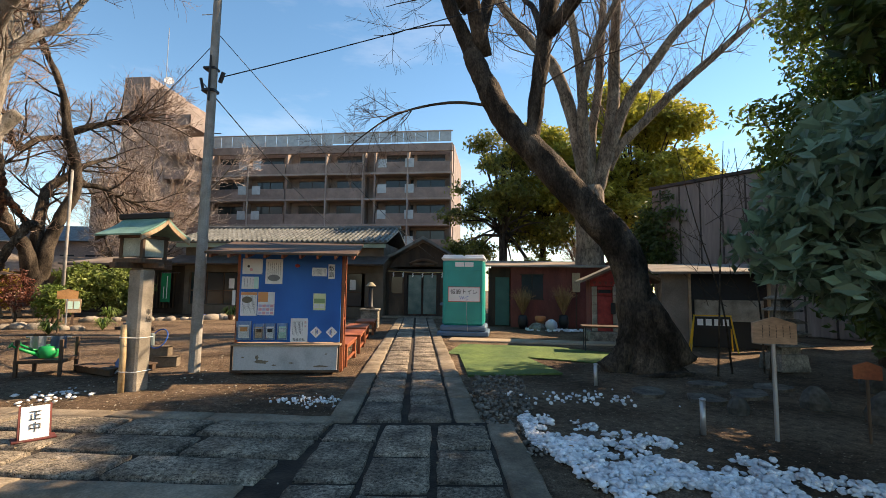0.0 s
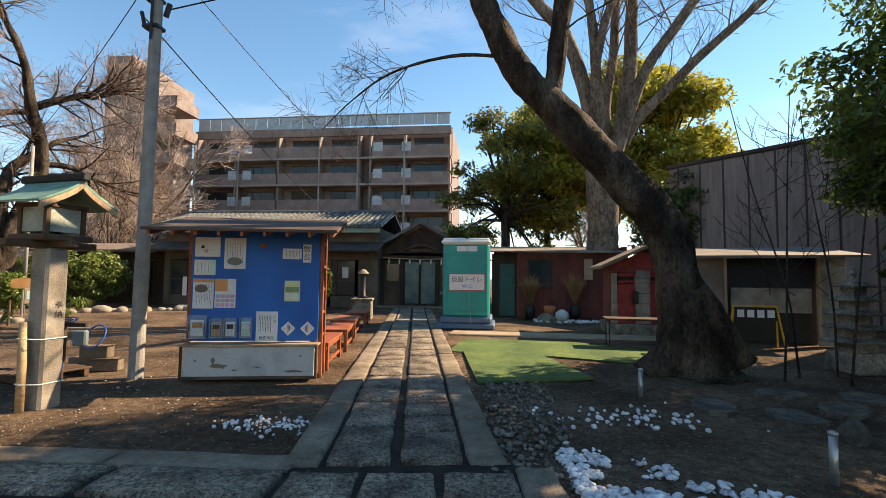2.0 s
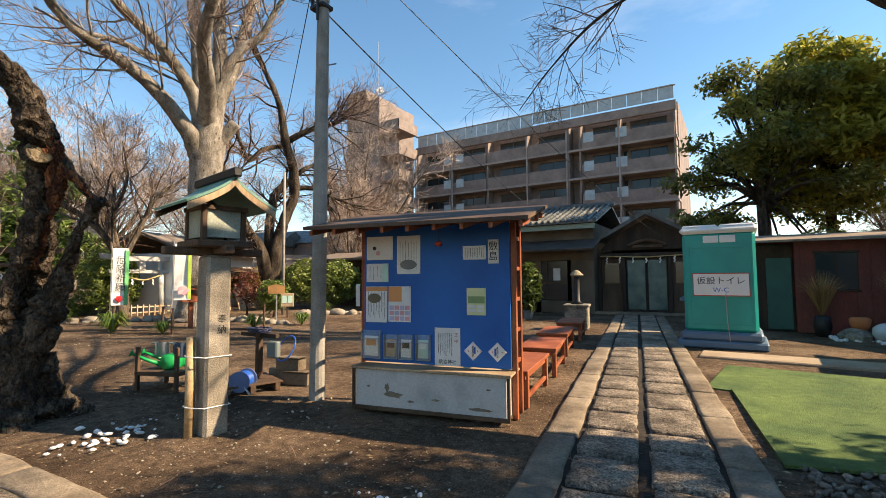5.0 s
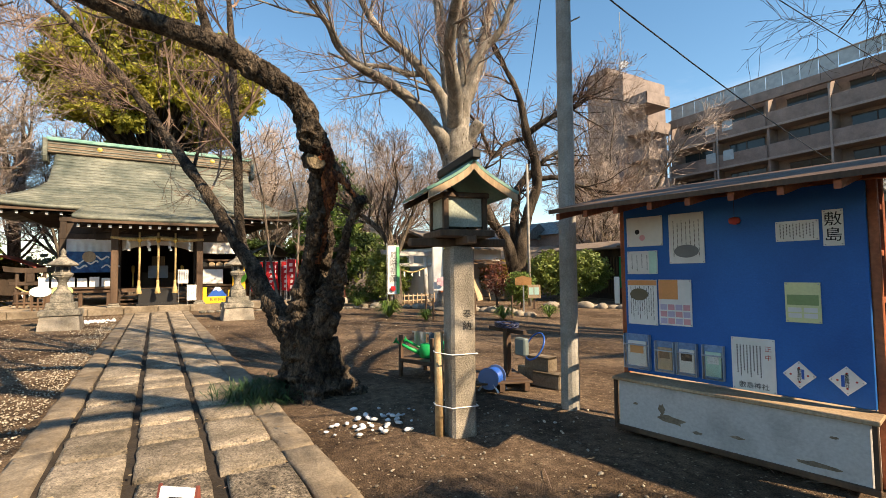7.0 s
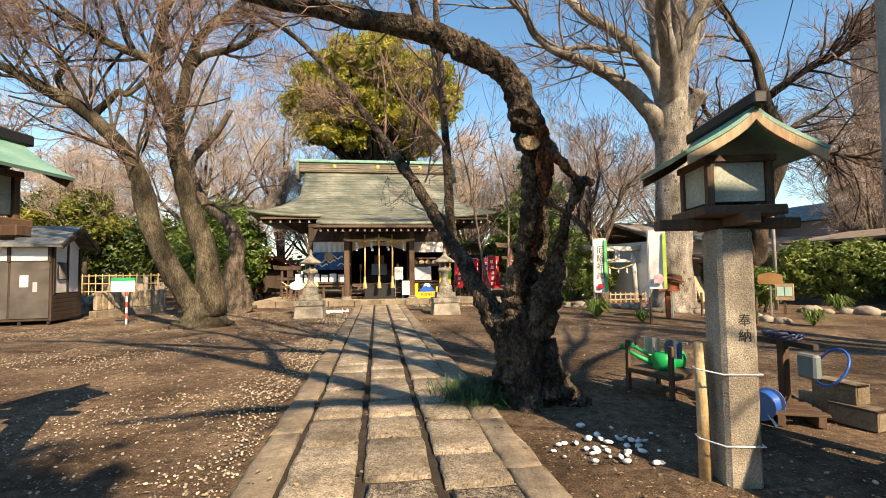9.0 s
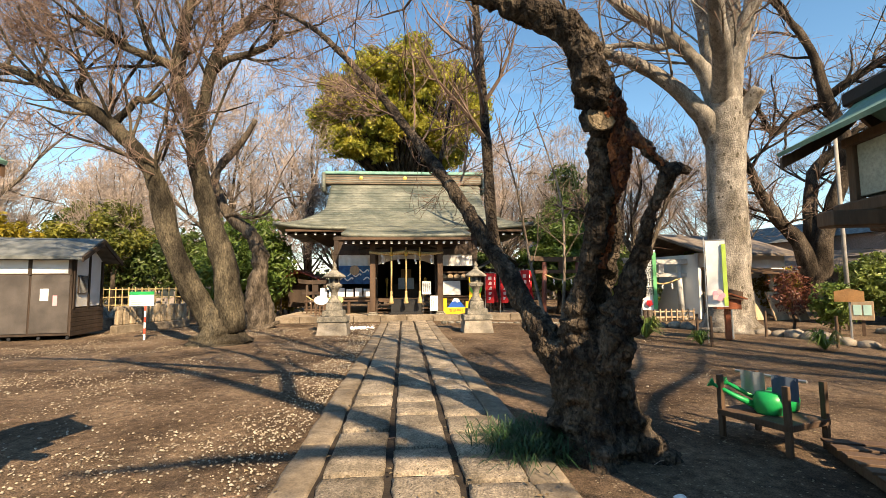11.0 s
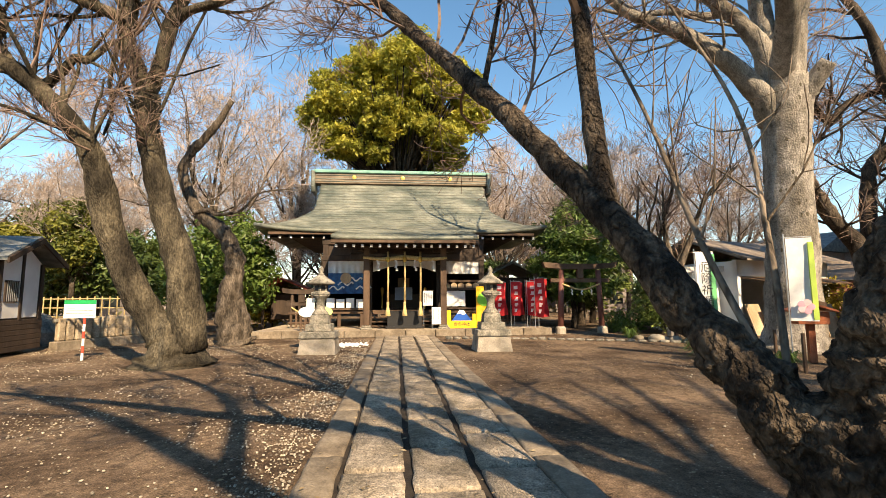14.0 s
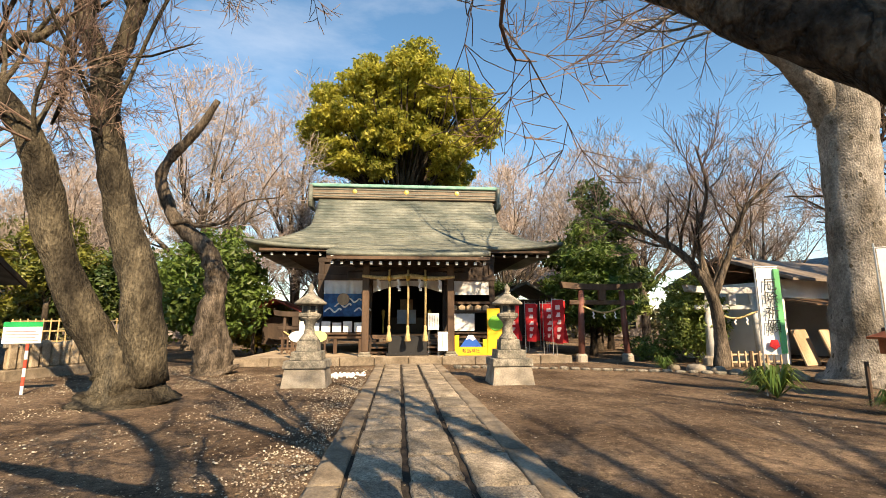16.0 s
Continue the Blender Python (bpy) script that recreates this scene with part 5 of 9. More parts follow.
# broken cherry
rg = random.Random(13)
big, small = Geo(), Geo()
limb(big, [(-21.51, -1.78, -0.08), (-21.48, -1.86, 0.21), (-21.43, -1.94, 0.79), (-21.37, -1.98, 1.41), (-21.27, -1.81, 2.24), (-21.21, -1.77, 2.82), (-21.17, -1.89, 3.31), (-21.14, -2.22, 3.81), (-21.13, -2.68, 4.19), (-21.11, -3.09, 4.61), (-21.05, -3.42, 5.36), (-21.0, -3.55, 5.94), (-20.92, -3.25, 6.49), (-20.85, -2.79, 6.96), (-20.77, -2.34, 7.5), (-20.67, -1.88, 8.24)], [0.749, 0.543, 0.431, 0.412, 0.338, 0.3, 0.281, 0.262, 0.234, 0.206, 0.187, 0.168, 0.159, 0.14, 0.122, 0.103], 26, 0.3, 6, 8)
limb(big, [(-21.49, -1.57, -0.04), (-21.4, -1.44, 0.78), (-21.33, -1.73, 1.61), (-21.25, -1.81, 2.44)], [0.319, 0.206, 0.225, 0.168], 14, 0.3, 6, 3)
limb(big, [(-21.17, -1.89, 3.27), (-21.19, -1.68, 3.02), (-21.2, -1.64, 2.81)], [0.131, 0.14, 0.113], 10, 0.3, 6, 5)
cx = limb(big, [(-20.93, -3.08, 4.41), (-20.89, -2.61, 4.49), (-20.88, -2.26, 4.34), (-20.83, -1.48, 4.48), (-20.73, -0.87, 5.04), (-20.66, 0.16, 5.18)], [0.084, 0.065, 0.056, 0.046, 0.028, 0.019], 8, 0.1, 6, 4)
sprout(big, small, *cx, 9, rg, (0.6, 1.2), 1, 0.3)
finish_tree("broken_cherry_tree", "hollow cherry tree with a lopped leaning trunk", big, small, BARK, TWIG)

# the big dark tree over the house path
rg = random.Random(14)
big, small = Geo(), Geo()
limb(big, [(3.93, 10.41, -0.18), (3.9, 10.44, 0.08), (3.8, 10.42, 0.73), (3.66, 10.4, 1.52), (3.53, 10.38, 2.15), (3.27, 10.42, 2.68), (2.78, 10.47, 3.3), (2.22, 10.58, 3.94), (1.75, 10.68, 4.57), (1.2, 10.79, 5.16), (0.89, 10.87, 5.7), (0.57, 10.93, 6.4), (0.31, 11.02, 7.06)], [0.865, 0.614, 0.453, 0.362, 0.343, 0.336, 0.332, 0.317, 0.308, 0.273, 0.266, 0.252, 0.238], 32, 0.16, 8, 5)
limb(big, [(4.48, 10.27, 0.2), (4.21, 10.2, 0.75), (3.87, 10.1, 1.41)], [0.3, 0.23, 0.15], 16, 0.16, 6, 2)
limb(big, [(3.12, 10.26, -0.06), (3.41, 10.26, 0.34), (3.58, 10.21, 1.08)], [0.303, 0.232, 0.152], 16, 0.16, 6, 9)
b1 = limb(big, [(0.34, 11.02, 7.0), (0.03, 11.02, 7.67), (-0.29, 11.0, 8.41), (-0.59, 10.98, 9.26), (-1.08, 10.9, 10.39), (-1.84, 10.8, 11.67), (-2.69, 10.7, 12.7)], [0.203, 0.174, 0.163, 0.146, 0.11, 0.074, 0.037], 14, 0.16, 6, 1)
b3 = limb(big, [(0.34, 11.02, 7.03), (0.52, 11.12, 7.74), (0.7, 11.23, 8.57), (0.87, 11.3, 9.56), (0.89, 11.34, 10.92), (0.6, 11.33, 12.44), (0.31, 11.35, 13.57)], [0.179, 0.169, 0.166, 0.137, 0.107, 0.063, 0.033], 14, 0.16, 6, 2)
b2 = limb(big, [(1.63, 10.7, 4.84), (1.71, 10.69, 5.32), (1.79, 10.65, 6.11), (1.91, 10.61, 6.99), (2.04, 10.56, 8.01), (2.25, 10.5, 9.15), (2.63, 10.45, 10.43), (2.88, 10.38, 11.84)], [0.191, 0.168, 0.175, 0.175, 0.186, 0.147, 0.108, 0.051], 14, 0.16, 6, 3)
# b4 raised and b6 thickened for the shadows they cast on the yard
b4, q4 = limb(big, [(0.2, 11.3, 8.3), (-1.6, 10.6, 10.2), (-3.6, 9.6, 11.0), (-5.5, 8.5, 11.5)], [0.16, 0.13, 0.09, 0.04], 12, 0.15, 6)
b5, q5 = limb(big, [(2.0, 10.5, 7.2), (3.2, 9.6, 8.4), (4.6, 8.6, 9.6), (6.0, 7.6, 10.5)], [0.17, 0.14, 0.10, 0.04], 12, 0.15, 6)
b6, q6 = limb(big, [(0.6, 11.1, 7.0), (0.0, 10.0, 9.0), (-1.0, 8.4, 10.2), (-2.0, 7.0, 10.8)], [0.2, 0.16, 0.12, 0.06], 12, 0.15, 6)
# b8 and b9: limbs above the view, added to cast shadows on the yard
b8, q8 = limb(big, [(3.0, 9.7, 8.2), (2.6, 8.4, 9.8), (1.6, 6.6, 10.8), (0.6, 4.8, 11.2), (-0.6, 3.4, 11.3)], [0.17, 0.15, 0.12, 0.08, 0.03], 12, 0.15, 6)
b9, q9 = limb(big, [(2.6, 8.4, 9.8), (0.8, 7.8, 10.7), (-1.2, 6.0, 11.2), (-2.8, 3.8, 11.4)], [0.13, 0.11, 0.08, 0.03], 12, 0.15, 6)
for c, r in ((b8, q8), (b9, q9)):
    sprout(big, small, c, r, 6, rg, (1.4, 2.8), 1, 0.35, up=0.05, kids=4, thin=0.01, most=0.05)
b7, q7 = limb(big, [(1.04, 10.91, 5.7), (-0.3, 12.0, 6.3), (-1.9, 13.2, 6.5), (-3.2, 14.2, 6.2), (-4.2, 14.9, 5.7)], [0.045, 0.038, 0.03, 0.02, 0.01], 8, 0.2, 6)
# fan of unseen upper limbs, added to streak the yard with shadow
for dy, dx in ((1.9, 1.5), (3.0, 0.3), (4.1, 1.6), (5.2, 0.2), (6.4, 1.2), (7.7, -0.3), (9.0, 0.8)):
    bu, qu = limb(big, [(1.98, 10.98, 7.2), (2.0 + dx * 0.3, 11.1 + dy * 0.22, 9.2), (2.0 + dx * 0.7, 11.1 + dy * 0.55, 11.2), (2.0 + dx, 11.1 + dy, 14.4)], [0.1, 0.085, 0.07, 0.035], 10, 0.12, 6, dy)
    sprout(big, small, bu, qu, 2, rg, (1.6, 3.2), 1, 0.45, up=0.25, kids=2, thin=0.008, most=0.03)
sprout(big, small, b7, q7, 14, rg, (0.8, 1.8), 2, 0.35, up=-0.03, kids=5)
for (c, r), n in ((b1, 15), (b2, 10), (b3, 12)):
    sprout(big, small, c, r, n, rg, (1.4, 3.0), 3, 0.2, up=0.03, kids=4, most=0.024, thin=0.003)
for c, r, n in ((b4, q4, 5), (b5, q5, 4), (b6, q6, 5)):
    sprout(big, small, c, r, n, rg, (1.2, 2.8), 2, 0.25, up=0.06, kids=3, thin=0.005, most=0.03)
finish_tree("leaning_tree", "large dark leaning tree with bare spreading branches", big, small, BARK_DARK, mat("dark_twig", (0.05, 0.035, 0.028), (0.11, 0.08, 0.062), 0.9, 2, 0.0, 20, island=0.3))

# zelkova trees: straight trunk, fan of limbs
def zelkova(name, label, m, seed, trunk_h, r0, limbs, reach, bark, twig, level=3, thin=0.006, kids=5, group="", tilts=(0.55, 0.95), side=11):
    rg = random.Random(seed)
    big, small = Geo(), Geo()
    limb(big, [(0, 0, -0.15), (0, 0, 0.3), (0.03, 0.02, trunk_h * 0.5), (0, 0.05, trunk_h)], [r0 * 1.7, r0 * 1.15, r0, r0 * 0.95], 18, 0.12, 6, seed)
    for k in range(limbs):
        a = 2 * math.pi * (k + rg.uniform(-0.25, 0.25)) / limbs
        t = rg.uniform(*tilts) if k % 3 else 0.22
        L = reach * rg.uniform(0.8, 1.15)
        p = Vector((0, 0, trunk_h * rg.uniform(0.78, 1.0)))
        pts = [p]
        for s in range(1, 6):
            f = s / 5
            tilt = t * (1.08 - 0.3 * f)
            pts.append(p + Vector((math.cos(a) * math.sin(tilt), math.sin(a) * math.sin(tilt), math.cos(tilt))) * L * f + rand_dir(rg) * 0.25 * f)
        rr = [r0 * 0.52, r0 * 0.44, r0 * 0.33, r0 * 0.22, r0 * 0.12, 0.02]
        c, r = limb(big, pts, rr, 10, 0.1, 5, k)
        sprout(big, small, c, r, side, rg, (reach * 0.18, reach * 0.36), level, 0.2, up=0.10, kids=kids, thin=thin, wig=0.16)
    return finish_tree(name, label, big, small, bark, twig, m, group)
# pale zelkova by the garden
rg = random.Random(21)
big, small = Geo(), Geo()
limb(big, [(-17.74, 14.93, 0.01), (-17.72, 14.93, 0.6), (-17.6, 14.97, 2.84), (-17.47, 14.97, 5.66), (-17.42, 14.97, 6.72), (-17.38, 14.96, 7.66)], [1.061, 0.731, 0.613, 0.589, 0.684, 0.636], 24, 0.14, 6, 2)
z0 = limb(big, [(-17.55, 14.66, 6.49), (-17.27, 14.12, 7.19), (-17.17, 13.06, 8.19), (-17.15, 11.84, 8.93), (-17.12, 10.68, 9.3), (-16.99, 9.75, 9.85), (-16.7, 9.25, 10.45), (-16.47, 8.58, 10.92), (-16.3, 7.75, 11.55)], [0.377, 0.323, 0.248, 0.209, 0.172, 0.146, 0.112, 0.079, 0.039], 12, 0.14, 6, 0)
z1 = limb(big, [(-17.48, 14.73, 7.43), (-17.38, 14.47, 8.44), (-17.36, 14.08, 9.09), (-17.56, 13.04, 10.31), (-17.82, 11.91, 11.18), (-17.93, 11.11, 12.13), (-17.92, 10.64, 13.18), (-18.0, 9.86, 14.89)], [0.33, 0.281, 0.232, 0.196, 0.172, 0.136, 0.101, 0.045], 12, 0.14, 6, 1)
z2 = limb(big, [(-17.44, 14.81, 7.67), (-17.61, 14.75, 9.04), (-17.77, 14.67, 11.04), (-17.96, 14.49, 13.08), (-18.17, 14.23, 15.41), (-18.32, 14.08, 18.27)], [0.354, 0.31, 0.265, 0.231, 0.172, 0.074], 12, 0.14, 6, 2)
z3 = limb(big, [(-17.36, 15.03, 7.43), (-17.15, 15.15, 8.68), (-16.98, 15.13, 10.28), (-16.81, 15.02, 12.55), (-16.54, 15.18, 14.57), (-16.31, 15.22, 17.02)], [0.424, 0.352, 0.292, 0.209, 0.15, 0.069], 12, 0.14, 6, 3)
z4 = limb(big, [(-17.31, 15.09, 8.02), (-16.84, 15.25, 9.77), (-16.33, 15.61, 10.77), (-15.75, 16.17, 11.51), (-15.3, 16.39, 12.45), (-14.66, 17.0, 14.0)], [0.283, 0.232, 0.183, 0.146, 0.111, 0.054], 12, 0.14, 6, 4)
z5 = limb(big, [(-17.32, 15.21, 6.84), (-16.91, 15.37, 7.33), (-16.49, 15.56, 7.8)], [0.354, 0.278, 0.217], 12, 0.14, 6, 5)
z6 = limb(big, [(-17.77, 13.71, 9.96), (-17.61, 12.8, 9.73), (-17.44, 11.86, 9.73), (-17.43, 10.56, 9.61), (-17.34, 9.41, 9.73)], [0.13, 0.115, 0.101, 0.065, 0.032], 12, 0.14, 6, 6)
z7 = limb(big, [(-17.42, 14.88, 7.43), (-16.06, 14.1, 8.6), (-14.78, 13.13, 9.8), (-13.32, 12.62, 10.85), (-12.01, 11.67, 12.19)], [0.354, 0.283, 0.219, 0.163, 0.065], 12, 0.14, 6, 7)
z8 = limb(big, [(-17.39, 14.99, 7.31), (-18.52, 16.0, 9.02), (-19.46, 17.43, 11.45), (-20.36, 18.79, 15.01), (-21.08, 20.51, 19.55)], [0.354, 0.305, 0.272, 0.218, 0.108], 12, 0.14, 6, 8)
for (c, r), n in ((z0, 13), (z1, 12), (z2, 10), (z3, 10), (z4, 10), (z6, 6), (z7, 8), (z8, 8)):
    sprout(big, small, c, r, n, rg, (1.6, 3.6), 2, 0.25, up=0.08, kids=6, thin=0.005, wig=0.2, most=0.045)
finish_tree("zelkova_tree", "tall pale-barked zelkova with spreading bare limbs", big, small, BARK_GREY, TWIG)
# brown zelkova behind the shed
rg = random.Random(22)
big, small = Geo(), Geo()
limb(big, [(5.17, 21.53, -0.15), (5.15, 21.48, 0.46), (5.09, 21.24, 3.15), (5.06, 21.1, 4.75), (5.0, 20.98, 6.09)], [1.032, 0.713, 0.578, 0.59, 0.614], 20, 0.15, 6, 2)
z0 = limb(big, [(4.93, 20.98, 5.97), (4.36, 20.95, 9.13), (3.63, 20.99, 11.38), (2.49, 21.05, 12.91), (1.5, 21.13, 14.28), (0.53, 21.2, 15.84), (-1.08, 21.17, 17.88)], [0.32, 0.287, 0.266, 0.244, 0.208, 0.158, 0.08], 10, 0.12, 6, 0)
z1 = limb(big, [(4.93, 20.97, 6.09), (4.75, 20.48, 8.75), (4.5, 20.01, 11.07), (4.09, 19.55, 13.17), (3.81, 19.13, 14.96), (3.53, 18.69, 16.86)], [0.27, 0.219, 0.18, 0.154, 0.117, 0.058], 10, 0.12, 6, 1)
z2 = limb(big, [(5.1, 20.99, 6.09), (5.22, 21.05, 8.56), (5.57, 21.17, 10.58), (5.73, 21.23, 13.09), (5.94, 21.3, 15.6), (6.2, 21.32, 18.64)], [0.27, 0.212, 0.189, 0.179, 0.129, 0.065], 10, 0.12, 6, 2)
z3 = limb(big, [(5.22, 21.02, 5.85), (5.55, 20.95, 6.55), (6.02, 20.71, 9.38), (6.08, 20.48, 11.68), (6.15, 20.24, 14.09), (6.35, 20.01, 16.49)], [0.369, 0.319, 0.282, 0.244, 0.195, 0.097], 10, 0.12, 6, 3)
z4 = limb(big, [(5.27, 21.02, 5.85), (5.66, 20.77, 6.88), (6.49, 20.43, 9.45), (7.54, 20.2, 11.05), (8.54, 19.97, 12.45), (9.74, 19.79, 13.61), (11.36, 19.62, 15.12)], [0.32, 0.268, 0.229, 0.203, 0.177, 0.14, 0.069], 10, 0.12, 6, 4)
z5 = limb(big, [(5.83, 21.0, 6.84), (6.24, 20.68, 7.69), (7.37, 20.4, 8.85), (8.53, 20.13, 10.03), (9.85, 19.87, 11.19), (11.02, 19.62, 12.23), (12.66, 19.39, 13.43)], [0.246, 0.218, 0.191, 0.177, 0.151, 0.114, 0.056], 10, 0.12, 6, 5)
z6 = limb(big, [(4.88, 20.9, 6.83), (4.62, 20.26, 9.24), (4.91, 19.71, 11.3), (5.53, 19.25, 12.72), (6.19, 18.79, 14.1), (6.72, 18.29, 15.82)], [0.221, 0.181, 0.165, 0.139, 0.091, 0.044], 10, 0.12, 6, 6)
for c, r in (z0, z1, z2, z3, z4, z5, z6):
    sprout(big, small, c, r, 11, rg, (1.8, 4.0), 2, 0.3, up=0.10, kids=4, thin=0.004, wig=0.18, most=0.035)
finish_tree("zelkova_tree", "tall brown zelkova with a fan of bare limbs behind a shed", big, small, BARK_BROWN, TWIG)
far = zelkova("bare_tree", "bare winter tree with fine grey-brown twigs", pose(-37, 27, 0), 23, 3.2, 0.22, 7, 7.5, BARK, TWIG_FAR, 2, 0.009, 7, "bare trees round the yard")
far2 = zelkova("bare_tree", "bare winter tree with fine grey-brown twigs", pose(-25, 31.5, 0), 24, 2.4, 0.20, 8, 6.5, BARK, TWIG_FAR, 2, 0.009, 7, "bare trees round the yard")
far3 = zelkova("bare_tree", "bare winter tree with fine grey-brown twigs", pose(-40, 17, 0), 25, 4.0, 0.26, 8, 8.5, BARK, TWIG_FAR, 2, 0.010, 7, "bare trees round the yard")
spots = random.Random(26)
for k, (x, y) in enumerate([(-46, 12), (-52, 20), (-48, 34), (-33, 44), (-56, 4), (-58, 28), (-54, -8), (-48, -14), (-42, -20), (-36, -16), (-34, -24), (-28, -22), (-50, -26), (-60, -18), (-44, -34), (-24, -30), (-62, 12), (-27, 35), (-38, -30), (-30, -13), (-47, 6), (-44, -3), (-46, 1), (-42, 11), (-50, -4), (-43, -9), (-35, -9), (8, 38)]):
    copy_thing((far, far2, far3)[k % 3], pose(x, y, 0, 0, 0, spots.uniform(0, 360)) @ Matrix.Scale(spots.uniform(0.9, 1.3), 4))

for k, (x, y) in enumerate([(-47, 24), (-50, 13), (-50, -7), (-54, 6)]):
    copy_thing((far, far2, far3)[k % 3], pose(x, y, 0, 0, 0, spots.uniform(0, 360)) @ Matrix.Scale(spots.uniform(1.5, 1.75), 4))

# two dark curving stems by the far fence
rg = random.Random(31)
big, small = Geo(), Geo()
d0 = limb(big, [(-20.58, 20.66, 0.77), (-20.47, 20.56, 1.65), (-20.26, 20.65, 3.1), (-19.95, 20.96, 4.83), (-19.65, 21.29, 6.19), (-19.55, 21.1, 7.5), (-19.58, 20.63, 8.71), (-19.57, 20.13, 10.74), (-19.74, 19.27, 12.33), (-19.8, 18.73, 13.3), (-19.93, 17.98, 14.61)], [0.735, 0.439, 0.321, 0.276, 0.26, 0.245, 0.229, 0.157, 0.128, 0.099, 0.042], 12, 0.25, 6, 0)
d1 = limb(big, [(-20.59, 20.6, 1.06), (-20.4, 19.74, 3.15), (-20.31, 18.77, 4.27), (-20.12, 18.04, 5.29), (-19.91, 17.29, 6.88), (-19.65, 16.69, 8.4)], [0.411, 0.289, 0.256, 0.195, 0.11, 0.054], 12, 0.25, 6, 1)
d2 = limb(big, [(-20.56, 20.51, 2.53), (-20.65, 20.53, 4.31), (-20.71, 20.69, 5.34), (-20.76, 20.93, 6.2), (-20.5, 21.91, 7.22), (-20.32, 22.72, 7.95), (-19.97, 23.98, 8.65)], [0.264, 0.251, 0.238, 0.225, 0.166, 0.122, 0.061], 12, 0.25, 6, 2)
d3 = limb(big, [(-20.05, 21.03, 8.92), (-19.64, 21.23, 9.23), (-18.91, 22.17, 9.92), (-18.38, 22.66, 10.09), (-17.66, 23.59, 10.8), (-17.0, 24.37, 11.21)], [0.176, 0.174, 0.143, 0.113, 0.07, 0.028], 12, 0.25, 6, 3)
d4 = limb(big, [(-19.95, 21.56, 6.57), (-19.33, 22.44, 6.59), (-18.81, 23.12, 6.21), (-18.01, 24.51, 5.8), (-17.4, 25.35, 5.79)], [0.162, 0.131, 0.101, 0.057, 0.028], 12, 0.25, 6, 4)
d5 = limb(big, [(-20.04, 21.09, 8.83), (-20.1, 19.63, 8.26), (-19.98, 18.67, 7.51), (-19.76, 17.72, 8.82), (-19.55, 16.81, 9.48)], [0.147, 0.129, 0.113, 0.083, 0.054], 12, 0.25, 6, 5)
for (c, r), n in ((d0, 13), (d1, 11), (d2, 13), (d3, 24), (d4, 22), (d5, 13)):
    sprout(big, small, c, r, n, rg, (1.3, 3.0), 2, 0.25, up=0.03, kids=6, thin=0.006)
finish_tree("cherry_tree", "dark twin-stemmed cherry tree with drooping bare branches", big, small, BARK_DARK, TWIG)
# slim tree before the white torii
rg = random.Random(32)
big, small = Geo(), Geo()
d1, e1 = limb(big, [(-22.1, 14.2, -0.1), (-22.1, 14.25, 1.2), (-22.0, 14.0, 2.4), (-22.2, 13.4, 3.6), (-22.6, 12.2, 4.6), (-23.0, 10.6, 5.2)], [0.27, 0.19, 0.18, 0.14, 0.1, 0.04], 12, 0.2, 6)
d2, e2 = limb(big, [(-22.0, 14.1, 2.3), (-21.8, 14.6, 3.6), (-21.6, 15.2, 5.2), (-21.4, 16.4, 6.4)], [0.13, 0.1, 0.07, 0.03], 10, 0.2, 6)
d3, e3 = limb(big, [(-22.0, 14.0, 2.6), (-22.1, 13.8, 4.2), (-22.0, 14.2, 6.0), (-22.1, 14.0, 7.6)], [0.12, 0.09, 0.06, 0.03], 10, 0.2, 6)
for c, r, n in ((d1, e1, 14), (d2, e2, 12), (d3, e3, 12)):
    sprout(big, small, c, r, n, rg, (1.2, 2.4), 2, 0.4, kids=6, thin=0.006)
finish_tree("bare_cherry_tree", "slim grey cherry tree with wide bare branches", big, small, BARK, TWIG)

# ---- evergreens ----
def leaves(blobs, clumps, per, size, rg, spread=0.5, long=1.6):
    """Leaves in clumps near the skin of the given ellipsoids."""
    gl = Geo()
    vol = [b[3] * b[4] * b[5] for b in blobs]
    for k in range(clumps):
        cx, cy, cz, ax, ay, az = rg.choices(blobs, vol)[0]
        d = rand_dir(rg)
        q = rg.random() ** 0.35
        q *= 1 + 0.18 * noise.noise((d.x * 2.2 + cx, d.y * 2.2 + cy, d.z * 2.2 + cz))
        p = Vector((cx + d.x * ax * q, cy + d.y * ay * q, cz + d.z * az * q))
        for j in range(per):
            o = rand_dir(rg) * spread * rg.random() ** 0.5
            o.z *= 0.7
            n = (rand_dir(rg) + d * 0.5 + Vector((0, 0, 0.6))).normalized()
            t = n.orthogonal().normalized()
            b = n.cross(t)
            a = rg.uniform(0, 6.28)
            t, b = t * math.cos(a) + b * math.sin(a), b * math.cos(a) - t * math.sin(a)
            s = size * rg.uniform(0.7, 1.3)
            c = p + o
            gl.add([c - t * s * long * 0.5, c + b * s * 0.36 + n * s * 0.08, c + t * s * long * 0.5 - n * s * 0.1, c - b * s * 0.36 + n * s * 0.08], [(0, 1, 2), (0, 2, 3)])
    return gl

